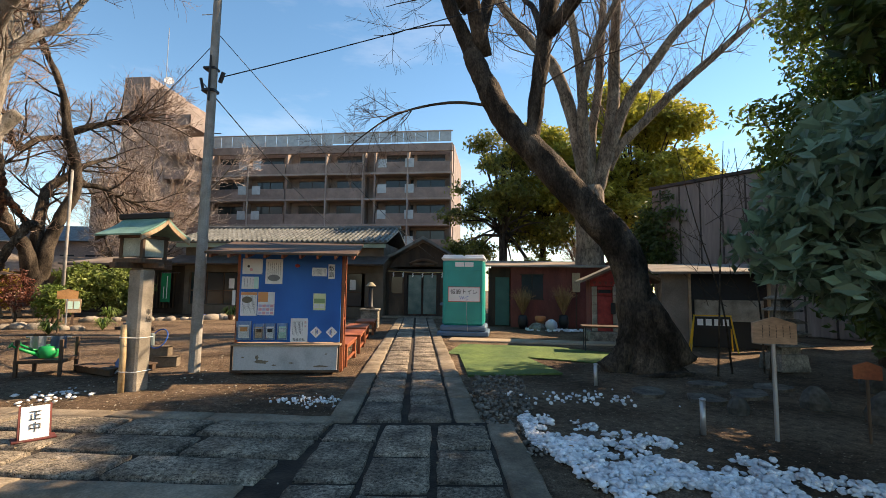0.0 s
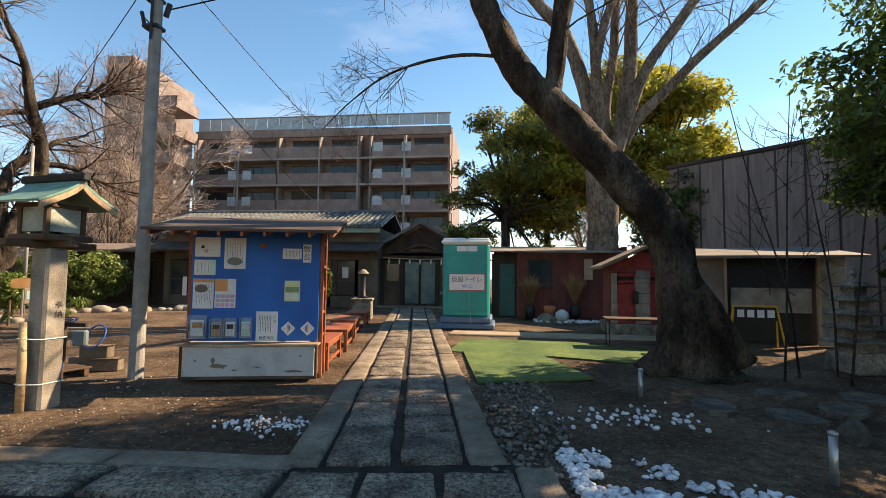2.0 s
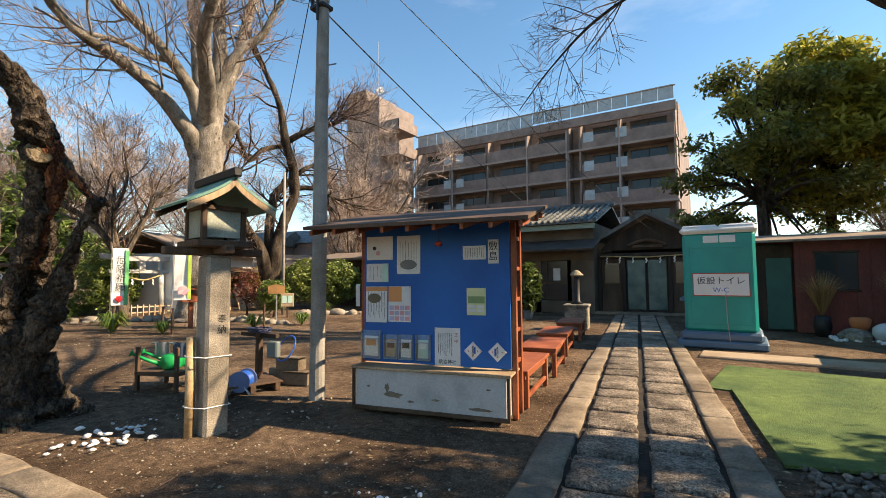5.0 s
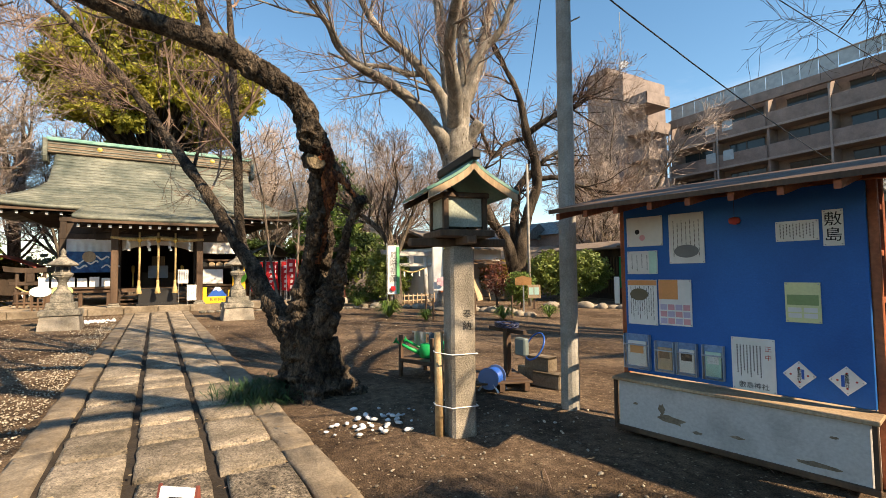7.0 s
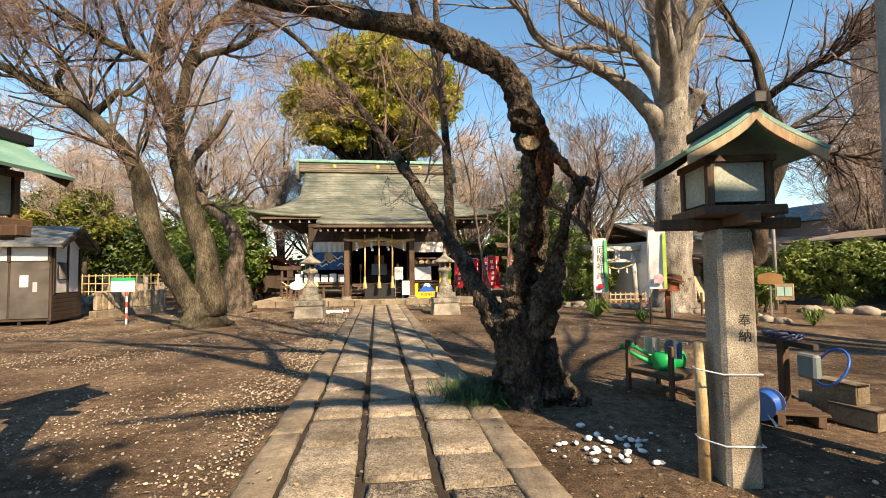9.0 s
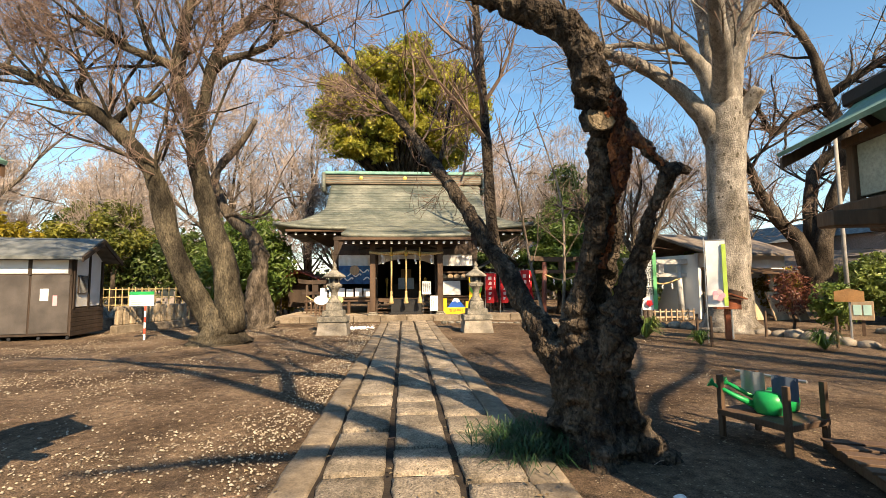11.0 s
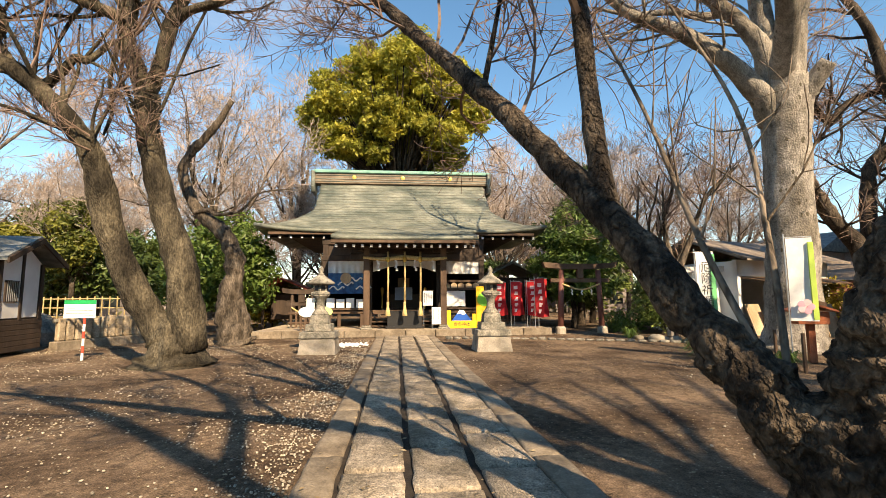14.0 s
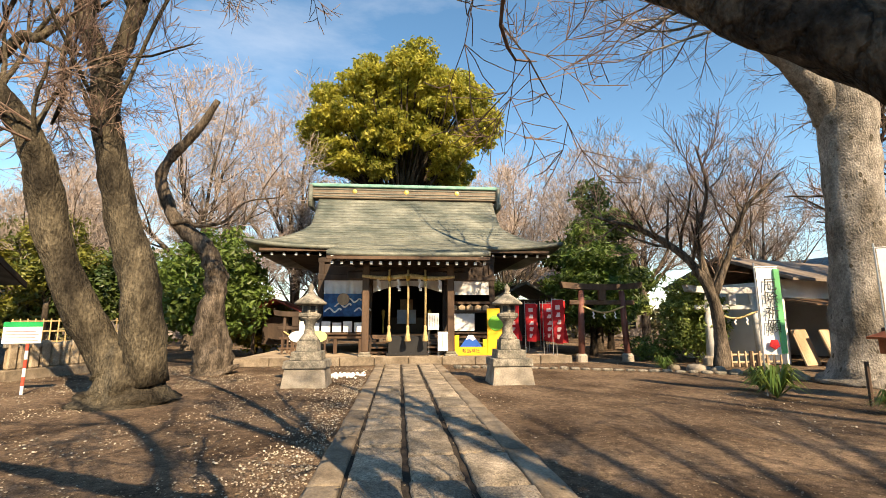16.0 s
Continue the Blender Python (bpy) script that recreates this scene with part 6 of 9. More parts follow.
def evergreen(name, label, m, seed, blobs, clumps, per, size, material, trunk, spread=0.5, long=1.6, bark=None, category="tree", group=""):
    rg = random.Random(seed)
    t = thing(name, label, category, m, group)
    part("crown", raw_mesh("crown", leaves(blobs, clumps, per, size, rg, spread, long), material), material, t)
    big, small = Geo(), Geo()
    h, r0 = trunk
    zc = max(b[2] for b in blobs)
    c, r = limb(big, [(0, 0, -0.1), (0.05, 0.03, h * 0.5), (0, 0, h), (0.1, 0, zc)], [r0 * 1.4, r0, r0 * 0.8, r0 * 0.3], 10, 0.15, 5, seed)
    for b in blobs:
        limb(big, [(0, 0, h * rg.uniform(0.7, 1.0)), (b[0] * 0.5, b[1] * 0.5, (h + b[2]) * 0.5), (b[0], b[1], b[2])], [r0 * 0.35, r0 * 0.2, r0 * 0.08], 7, 0.1, 4)
    part("trunk", raw_mesh("trunk", big, bark or BARK_DARK, True), bark or BARK_DARK, t)
    return t
def crown_blobs(seed, r, z0, z1, n, rb):
    rg = random.Random(seed)
    out = []
    for k in range(n):
        a, z = rg.uniform(0, 6.28), rg.random()
        q = r * rg.uniform(0.25, 1.0) * math.sin(math.pi * (0.18 + 0.72 * z)) ** 0.7
        s = rb * rg.uniform(0.6, 1.25)
        out.append((q * math.cos(a), q * math.sin(a), z0 + (z1 - z0) * z, s, s, s * 0.62))
    return out
rgb = random.Random(40)
cam_blobs = [(0, 0, 16.2, 3.4, 3.8, 3.4)]
for k in range(140):
    a, e = rgb.uniform(0, 6.28), math.asin(rgb.uniform(-0.85, 1.0))
    q, s_ = rgb.uniform(0.8, 1.0), rgb.uniform(0.75, 1.5)
    cam_blobs.append((6.2 * q * math.cos(a) * math.cos(e), 7.1 * q * math.sin(a) * math.cos(e), 15.9 + 5.3 * q * math.sin(e) + 0.5 * math.cos(a * 3), s_, s_, s_ * 0.62))
evergreen("camphor_tree", "great round camphor tree with golden-green foliage behind the hall", west(-36, -0.3), 41, cam_blobs, 6400, 20, 0.2, LEAF_OLIVE, (9, 0.45), 0.42)
evergreen("broadleaf_tree", "bushy dark green evergreen beside the hall", west(-23.2, -8.4), 42, [(0, 0, 3.4, 1.9, 1.9, 2.3), (0.6, -1.2, 2.4, 1.3, 1.4, 1.7), (0, 1.2, 2.6, 1.2, 1.2, 1.6)], 900, 12, 0.17, LEAF_MID, (1.6, 0.16), 0.4)
evergreen("conifer_tree", "dark layered conifer beside the hall", west(-26.5, 10.2), 43, [(0, 0, 8.2, 0.9, 0.9, 1.3), (0.4, 0.5, 6.6, 1.7, 1.9, 0.8), (-0.3, -0.6, 5.2, 2.1, 2.3, 0.8), (0.3, 0.7, 3.8, 2.3, 2.6, 0.8), (0, 0, 2.4, 2.2, 2.4, 0.8)], 900, 12, 0.16, LEAF_DARK, (2.5, 0.2), 0.5, 2.6)
evergreen("conifer_tree", "green layered conifer beside a torii", west(-23.5, 8.6), 44, [(0, 0, 5.6, 0.8, 0.8, 0.9), (0.2, 0.3, 4.4, 1.5, 1.6, 0.7), (0, -0.2, 3.2, 1.9, 2.0, 0.7), (0, 0, 2.1, 1.8, 2.0, 0.7)], 800, 12, 0.15, LEAF_MID, (1.6, 0.14), 0.4, 2.4)
evergreen("clipped_shrub", "tall round clipped green shrub", west(-18.9, 10.6), 45, [(0, 0, 1.7, 1.0, 1.15, 1.5)], 650, 12, 0.10, LEAF_HEDGE, (0.6, 0.07), 0.22, category="shrub")
evergreen("hedge", "rounded green hedge beside the house", pose(-18.6, 22.3, 0, 0, 0, 40), 46, [(-0.9, 0, 1.5, 1.2, 1.0, 1.15), (0.9, 0, 1.5, 1.2, 1.0, 1.15)], 900, 12, 0.11, LEAF_HEDGE, (0.7, 0.07), 0.22, category="shrub")
evergreen("broadleaf_tree", "tall dark evergreen with sunlit yellow-green tips", pose(1.6, 31, 0), 47, crown_blobs(1, 4.2, 2.4, 11.6, 60, 0.95), 1700, 11, 0.18, LEAF_MIX, (6, 0.3), 0.5)
evergreen("broadleaf_tree", "evergreen with bright olive-yellow foliage behind the shed", pose(10.2, 31, 0), 48, crown_blobs(2, 4.0, 5.0, 14.0, 60, 1.4), 3600, 11, 0.22, LEAF_OLIVE, (6, 0.3), 0.5)
evergreen("broadleaf_tree", "dark glossy evergreen behind the shed", pose(9.2, 23.5, 0), 49, [(0, 0, 4.4, 1.6, 1.6, 1.8), (-0.8, 0, 3.2, 1.4, 1.4, 1.5)], 700, 12, 0.16, LEAF_DARK, (2, 0.16), 0.4)
evergreen("camellia_tree", "tall dark camellia with glossy leaves and a few white flowers", pose(9.3, 11.3, 0), 50, crown_blobs(3, 2.4, 3.3, 9.6, 54, 0.85), 3600, 12, 0.11, LEAF_MID, (2, 0.17), 0.4)
evergreen("laurel_bush", "large bush with broad grey-green glossy leaves", pose(4.42, 4.75, 0), 51, [(0, 0, 2.5, 1.2, 1.25, 0.95), (-0.5, 0.2, 2.0, 0.95, 0.9, 0.5), (0.5, -0.4, 2.0, 1.1, 1.1, 0.75), (0.5, 0.2, 3.0, 0.9, 0.9, 0.6)], 1300, 7, 0.125, LEAF_BUSH, (1.2, 0.07), 0.22, 1.6, category="bush")
for x, y, hh, sd in ((6.7, 7.6, 1.5, 71), (6.5, 5.7, 2.3, 72), (7.6, 9.6, 1.9, 73)):
    evergreen("understorey_shrub", "dark leafy shrub in the shade of taller trees", pose(x, y, 0), sd, [(0, 0, hh, 0.9, 1.0, hh * 0.55), (0.4, 0.5, hh * 1.3, 0.8, 0.8, hh * 0.5), (-0.3, -0.4, hh * 0.9, 0.7, 0.7, hh * 0.4)], 420, 9, 0.12, LEAF_DARK, (hh * 0.6, 0.06), 0.3, category="shrub", group="shrubs in the shaded garden")
evergreen("yellow_tree", "small evergreen with a yellow-green crown", pose(-28.5, -12.2, 0), 52, [(0, 0, 5.0, 1.4, 1.5, 0.9), (0, 0.8, 4.2, 1.5, 1.5, 0.6), (0.2, -0.5, 3.6, 1.6, 1.7, 0.6), (0, 0.3, 5.9, 0.9, 0.9, 0.6)], 700, 12, 0.15, LEAF_MIX, (2.4, 0.13), 0.4)
evergreen("broadleaf_tree", "dark evergreen beyond the stone fence", pose(-30, -9.5, 0), 53, [(0, 0, 3.2, 2.2, 2.4, 1.8), (0, -2.5, 3.4, 2.0, 2.2, 1.8)], 900, 12, 0.18, LEAF_DARK, (2, 0.16), 0.45)

# two evergreens out of view, added to throw shade over the entrance paving
evergreen("broadleaf_tree", "unseen tall evergreen added to shade the entrance paving", pose(9.6, 7.0, 0), 54, crown_blobs(4, 3.0, 3.0, 11.0, 22, 1.3), 1900, 11, 0.2, LEAF_DARK, (4, 0.25), 0.5)
evergreen("broadleaf_tree", "unseen tall evergreen added to shade the entrance paving", pose(9.2, 3.6, 0), 55, crown_blobs(5, 2.8, 2.6, 9.5, 20, 1.3), 1700, 11, 0.2, LEAF_DARK, (4, 0.25), 0.5)
evergreen("broadleaf_tree", "evergreen with sunlit yellow-green tips behind the shed", pose(4.4, 33, 0), 56, crown_blobs(6, 3.0, 5.0, 13.0, 44, 1.2), 2400, 11, 0.22, LEAF_OLIVE, (6, 0.25), 0.5)
for k, (x, y, hh, mm_) in enumerate([(-31, -15, 6.5, LEAF_MIX), (-35, -19, 7.5, LEAF_DARK), (-27, -18, 5.5, LEAF_YEL), (-38, 8.5, 7.0, LEAF_DARK), (-33, 15, 5.0, LEAF_HEDGE), (-29, 18.5, 3.6, LEAF_HEDGE)]):
    evergreen("broadleaf_tree", "leafy evergreen in the belt behind the yard", pose(x, y, 0), 200 + k, crown_blobs(20 + k, 2.0, 1.2, hh, 24, 0.8), 900, 10, 0.19, mm_, (2, 0.16), 0.4, group="evergreens behind the yard")
# distant belt of shrubs and woods that closes the horizon
gw, rg = Geo(), random.Random(90)
for k in range(26000):
    s = rg.random()
    if s < 0.42:
        x, y = -58 + rg.gauss(0, 2.5), rg.uniform(-45, 50)
    elif s < 0.72:
        x, y = rg.uniform(-60, -36), 50 + rg.gauss(0, 2.0)
    else:
        x, y = rg.uniform(-60, -14), -40 + rg.gauss(0, 2.5)
    h = (3.4 + 2.4 * noise.noise((x * 0.12, y * 0.12, 2))) * rg.random() ** 0.7
    n = (rand_dir(rg) + Vector((0.4, 0, 0.5))).normalized()
    a = n.orthogonal().normalized() * rg.uniform(0.2, 0.42)
    b = n.cross(a) * 0.6
    c = Vector((x, y, h))
    gw.add([c - a, c + b, c + a, c - b], [(0, 1, 2), (0, 2, 3)])
single("far_woods", raw_mesh("far_woods", gw, leafmat("far_foliage", (0.09, 0.105, 0.045), (0.26, 0.225, 0.11), 0.7, 0.25)), None, "distant belt of mixed winter shrubs and woods", "woods", kind="stuff")
rg = random.Random(91)
for x, y, rz, wd, h in ((-50, 38, 20, 12, 5.5), (-56, 22, 80, 11, 6), (-44, 44, 10, 10, 6), (-55, -22, 100, 12, 5.5), (-46, -34, 150, 11, 5), (-32, -36, 170, 12, 5.5)):
    hs_ = thing("distant_house", "pale two-storey house beyond the trees", "house", pose(x, y, 0, 0, 0, rz), "houses beyond the trees")
    part("wall", Geo().box(-wd / 2, 0, 0, wd / 2, 7, h, 0.03), APT_SLAB, hs_)
    part("roof", Geo().prism([(-0.6, h), (3.5, h + 2.0), (7.6, h)], -wd / 2 - 0.5, wd / 2 + 0.5, "x"), TILE, hs_)
    for k in range(4):
        for z in (0.9, 3.4):
            part("window", Geo().box(-wd / 2 + 0.8 + k * wd / 4, -0.05, z, -wd / 2 + 2.2 + k * wd / 4, 0.0, z + 1.2, 0.02), WIN, hs_)

# ---- papers on the notice board ----
def sheet(x, z, w, h, label, tint=PAPER, turn=0.0, lines=6, name="poster", ink=INK, y=0.15):
    """A sheet pinned to the blue panel, x and z its middle."""
    t = thing(name, label, "poster", board.matrix_basis @ pose(x, y, z, 0, turn, 0))
    part("paper", Geo().box(-w / 2, -0.004, -h / 2, w / 2, 0.004, h / 2, 0.0008), tint, t)
    if not turn:
        for k in range(lines):
            px = w * (0.42 - 0.84 * (k + 0.5) / lines)
            col, zt = Geo(), h * (0.36 - 0.04 * (k % 2))
            while zt > -h * (0.38 - 0.09 * (k % 3)):
                col.box(px - 0.0032, -0.0055, zt - 0.0065, px + 0.0032, -0.004, zt, 0.0)
                zt -= 0.0115
            part("text_column", col, ink, t)
    for sx in (-1, 1):
        for sz in (-1, 1):
            part("pin", Geo().lathe([(0.006, 0), (0.004, 0.004)], 6, pose(sx * (w / 2 - 0.012), -0.004, sz * (h / 2 - 0.012), 90, 0, 0)), STEEL, t)
    return t
pinkish, minty, peach = plain("pink_print", (0.7, 0.35, 0.38), 0.6), plain("mint_print", (0.5, 0.72, 0.62), 0.6), plain("orange_print", (0.75, 0.33, 0.12), 0.6)
s1 = sheet(-0.71, 1.945, 0.36, 0.29, "white card with a small bell and flower drawing", lines=0)
part("bell", Geo().lathe([(0.025, 0), (0.024, 0.002)], 10, pose(-0.07, -0.004, 0.0, 90, 0, 0)), INK, s1)
part("flower", Geo().lathe([(0.03, 0), (0.028, 0.002)], 10, pose(-0.02, -0.004, -0.06, 90, 0, 0)), pinkish, s1)
s2 = sheet(-0.315, 1.855, 0.31, 0.465, "white poster with vertical lines over an oval photograph", lines=7)
part("oval_photo", Geo().lathe([(0.1, 0), (0.098, 0.002)], 18, pose(0, -0.0075, -0.12, 90, 0, 0) @ Matrix.Diagonal((1.1, 0.6, 1, 1))), plain("grey_print", (0.2, 0.2, 0.2), 0.6), s2)
s3 = sheet(-0.74, 1.64, 0.305, 0.228, "small mint-edged card with dark characters", lines=5)
part("band", Geo().box(0.07, -0.0062, -0.11, 0.15, -0.004, 0.11, 0.0), minty, s3)
s4 = sheet(-0.75, 1.25, 0.295, 0.44, "white flyer with an orange band and an oval photograph", lines=11)
part("band", Geo().box(-0.145, -0.0062, 0.165, 0.145, -0.004, 0.215, 0.0), peach, s4)
part("oval_photo", Geo().lathe([(0.085, 0), (0.083, 0.002)], 18, pose(-0.03, -0.006, 0.075, 90, 0, 0) @ Matrix.Diagonal((1.1, 0.7, 1, 1))), plain("brown_print", (0.16, 0.13, 0.08), 0.6), s4)
s5 = sheet(-0.436, 1.257, 0.3, 0.43, "colourful flyer with orange, white and pink fields", lines=0)
part("band", Geo().box(-0.148, -0.0062, 0.03, 0.03, -0.004, 0.213, 0.0), peach, s5)
for i in range(4):
    for j in range(3):
        part("block", Geo().box(-0.135 + 0.07 * i, -0.006, -0.2 + 0.065 * j, -0.075 + 0.07 * i, -0.004, -0.148 + 0.065 * j, 0.0), pinkish if (i + j) % 2 else plain("lilac_print", (0.5, 0.45, 0.6), 0.6), s5)
s6 = sheet(0.535, 1.298, 0.227, 0.312, "yellow-green flyer with a photograph of houses", lines=0, tint=plain("lemon_print", (0.68, 0.7, 0.38), 0.6))
part("photo", Geo().box(-0.1, -0.0062, -0.02, 0.1, -0.004, 0.06, 0.0), plain("green_print", (0.25, 0.35, 0.15), 0.6), s6)
for k in range(4):
    part("block", Geo().box(-0.095 + 0.1 * (k % 2), -0.006, -0.12 + 0.045 * (k // 2), -0.01 + 0.1 * (k % 2), -0.004, -0.085 + 0.045 * (k // 2), 0.0), PAPER, s6)
s7 = sheet(0.518, 1.86, 0.278, 0.16, "small white card with rows of fine writing", lines=11)
s8 = sheet(0.742, 1.868, 0.123, 0.274, "white plaque with two large black characters", lines=0)
lettering("敷\n島", 0.112, INK, s8, pose(0, -0.006, 0.0, 90, 0, 0), spacing=1.05)
s9 = sheet(0.18, 0.77, 0.315, 0.437, "white notice with columns of black characters", lines=0)
for k in range(8):
    col = Geo()
    for q in range(21 - 2 * (k % 3)):
        col.box(0.055 - 0.024 * k - 0.0042, -0.0055, 0.148 - 0.0125 * q, 0.055 - 0.024 * k + 0.0042, -0.004, 0.1565 - 0.0125 * q, 0.0)
    part("text_column", col, INK, s9)
lettering("正\n中", 0.05, VERMILION, s9, pose(0.11, -0.006, 0.1, 90, 0, 0), spacing=1.4)
lettering("敷島神社", 0.055, INK, s9, pose(0, -0.006, -0.175, 90, 0, 0))
for x in (0.49, 0.775):
    d = sheet(x, 0.735, 0.152, 0.152, "diamond-set white card with red dots", turn=45, lines=0)
    part("strip", Geo().box(0.014, -0.006, -0.03, 0.032, -0.004, 0.045, 0.0) if x < 0.6 else Geo().box(-0.034, -0.006, -0.045, -0.014, -0.004, 0.04, 0.0), BLUE_PL, d, "", pose(0, 0, 0, 0, -45, 0))
    lettering("敷\n島\n神\n社", 0.028, INK, d, pose(0, -0.006, 0, 0, -45, 0) @ pose(0, 0, 0, 90, 0, 0), spacing=0.9)
    for a in range(4):
        part("dot", Geo().lathe([(0.008, 0), (0.007, 0.002)], 8, pose(0.055 * math.cos(a * 1.57 + 0.78), -0.004, 0.055 * math.sin(a * 1.57 + 0.78), 90, 0, 0)), VERMILION, d)
CLEAR_BACK = mat("clear_plastic_back", (0.13, 0.24, 0.42), (0.2, 0.32, 0.5), 0.25)
for x, w, h, z, lab in ((-0.81, 0.26, 0.335, 0.765, "clear leaflet box with coloured leaflets"), (-0.54, 0.18, 0.285, 0.745, "clear leaflet box with a brown leaflet"), (-0.34, 0.18, 0.29, 0.747, "clear leaflet box with a printed leaflet"), (-0.118, 0.175, 0.295, 0.749, "clear leaflet box with a green and white leaflet")):
    lb = thing("leaflet_box", lab, "leaflet box", board.matrix_basis @ pose(x, 0.154, z), "leaflet boxes on the notice board")
    part("back", Geo().box(-w / 2, -0.004, -h / 2, w / 2, 0.0, h / 2, 0.001), CLEAR_BACK, lb)
    part("front", Geo().box(-w / 2, -0.048, -h / 2, w / 2, -0.044, h * 0.18, 0.001), GLASS, lb).visible_shadow = False
    part("rim", Geo().box(-w / 2, -0.052, h * 0.18, w / 2, -0.044, h * 0.22, 0.001).box(-w / 2, -0.05, -h / 2, -w / 2 + 0.006, 0.0, h / 2, 0.001).box(w / 2 - 0.006, -0.05, -h / 2, w / 2, 0.0, h / 2, 0.001).box(-w / 2, -0.05, -h / 2 - 0.004, w / 2, 0.0, -h / 2, 0.001), plain("plastic_rim", (0.35, 0.42, 0.5), 0.3), lb)
    part("leaflet", Geo().box(-w * 0.36, -0.03, -h * 0.42, w * 0.36, -0.012, h * 0.3, 0.001), {0.26: PAPER, 0.18: WOOD_PALE if x < -0.5 else PAPER, 0.175: minty}[w], lb)
    part("print", Geo().box(-w * 0.26, -0.033, -h * 0.05, w * 0.26, -0.0302, h * 0.22, 0.0), {0.26: peach, 0.18: INK if x > -0.5 else WOOD_BROWN, 0.175: PAPER}[w], lb)
wb = thing("wind_bell", "small red bell hanging from the board's roof", "bell", board.matrix_basis @ pose(0.15, -0.05, 0))
part("bell", Geo().lathe([(0.01, 1.99), (0.035, 1.985), (0.045, 1.965), (0.038, 1.94), (0.01, 1.93)], 12), VERMILION, wb, smooth=True)
part("string", Geo().tube([(0, 0, 1.99), (0, 0, 2.22)], 0.002, 5), INK, wb)
th = single("thermometer", Geo().box(-0.03, -0.012, 1.22, 0.03, 0.0, 1.5, 0.02), PAPER, "long cream thermometer plate hung on the board's post", "thermometer", board.matrix_basis @ pose(-1.03, 0.18, 0))

# ---- by the lantern ----
bp_ = single("bamboo_post", Geo().tube([(0, 0, -0.05), (0.0, 0.0, 0.5), (-0.02, 0.01, 0.98)], 0.045, 12), mat("old_bamboo", (0.36, 0.24, 0.12), (0.5, 0.36, 0.2), 0.6, 6), "short brown bamboo post tied to the granite lantern post", "post", pose(-4.68, 7.07, 0), smooth=True)
for z in (0.28, 0.78):
    tie = Geo().tube([(-0.08, -0.2, z + 0.02), (-0.05, -0.258, z + 0.02), (0.02, -0.258, z + 0.015), (0.143, -0.13, z), (0.143, 0.132, z), (-0.142, 0.132, z), (-0.142, -0.128, z + 0.01), (-0.08, -0.2, z + 0.02)], 0.006, 5)
    single("tie_cord", tie, WHITE, "white cord tied round the granite lantern post", "cord", lan.matrix_basis)
gm = Geo()
rr = random.Random(4)
for k in range(800):
    a = rr.uniform(0, 6.28)
    b = Vector((rr.gauss(0, 0.22), rr.gauss(0, 0.2), 0.02))
    L, h = rr.uniform(0.22, 0.42), rr.uniform(0.05, 0.2)
    d = Vector((math.cos(a), math.sin(a), 0))
    n = Vector((-d.y, d.x, 0)) * 0.005
    p1, p2 = b + d * L * 0.5 + Vector((0, 0, h)), b + d * L + Vector((0, 0, rr.uniform(0, h)))
    gm.add([b - n, b + n, p1 + n, p1 - n, p2], [(0, 1, 2, 3), (3, 2, 4)])
single("grass_tuft", raw_mesh("grass_tuft", gm, leafmat("strap_leaves", (0.018, 0.05, 0.016), (0.045, 0.10, 0.035), 0.45, 0.15)), None, "tuft of long dark green strap leaves beside the hollow tree", "plant", pose(-6.98, 5.72, 0))

# garden trolley heap beyond the lantern
pal = thing("wooden_pallet", "weathered wooden pallet lying on the ground", "pallet", pose(-6.1, 8.65, 0, 0, 0, 70))
for k in range(6):
    part("slat", Geo().box(-0.45, -0.5 + 0.18 * k, 0.10, 0.45, -0.38 + 0.18 * k, 0.125, 0.004), WOOD_BROWN, pal)
for x in (-0.4, 0.0, 0.34):
    part("bearer", Geo().box(x, -0.5, 0.0, x + 0.07, 0.52, 0.10, 0.004), WOOD_BROWN, pal)
cart = thing("watering_trolley", "low timber stand with green watering cans and hanging cloths", "stand", pose(-7.0, 8.15, 0, 0, 0, 20))
part("deck", Geo().box(-0.35, -0.3, 0.22, 0.35, 0.3, 0.28, 0.006), WOOD_BROWN, cart)
for x in (-0.32, 0.32):
    for y in (-0.27, 0.27):
        part("leg", Geo().box(x - 0.025, y - 0.025, 0, x + 0.025, y + 0.025, 0.62, 0.004), WOOD_BROWN, cart)
part("bar", Geo().tube([(-0.34, 0.0, 0.64), (0.34, 0.0, 0.64)], 0.015, 6), STEEL, cart)
for x, c in ((-0.15, STEEL), (0.16, plain("blue_grey_cloth", (0.08, 0.11, 0.16), 0.9))):
    part("cloth", Geo().grid(lambda u, v: (x - 0.12 + 0.24 * v, 0.02 * math.sin(v * 9) - 0.03, 0.66 - 0.22 * u), 5, 8), c, cart, smooth=True)
wcan = thing("watering_can", "bright green plastic watering can with a long spout", "watering can", pose(-7.0, 8.15, 0.28, 0, 0, -120))
part("body", Geo().lathe([(0.12, 0), (0.14, 0.02), (0.15, 0.12), (0.12, 0.2), (0.06, 0.21)], 16), GREEN_PL, wcan, smooth=True)
part("spout", Geo().tube([(0.12, 0, 0.06), (0.3, 0, 0.14), (0.48, 0, 0.24)], [0.035, 0.025, 0.018], 8), GREEN_PL, wcan, smooth=True)
part("rose", Geo().lathe([(0.02, 0), (0.05, 0.03), (0.05, 0.04)], 10, pose(0.48, 0, 0.24, 0, 60, 0)), GREEN_PL, wcan)
copy_thing(wcan, pose(-7.12, 8.36, 0.28, 0, 0, -110))
reel = thing("hose_reel", "blue garden hose wound on a grey reel", "hose reel", pose(-5.75, 8.45, 0, 0, 0, 30) @ Matrix.Scale(0.72, 4))
hc = []
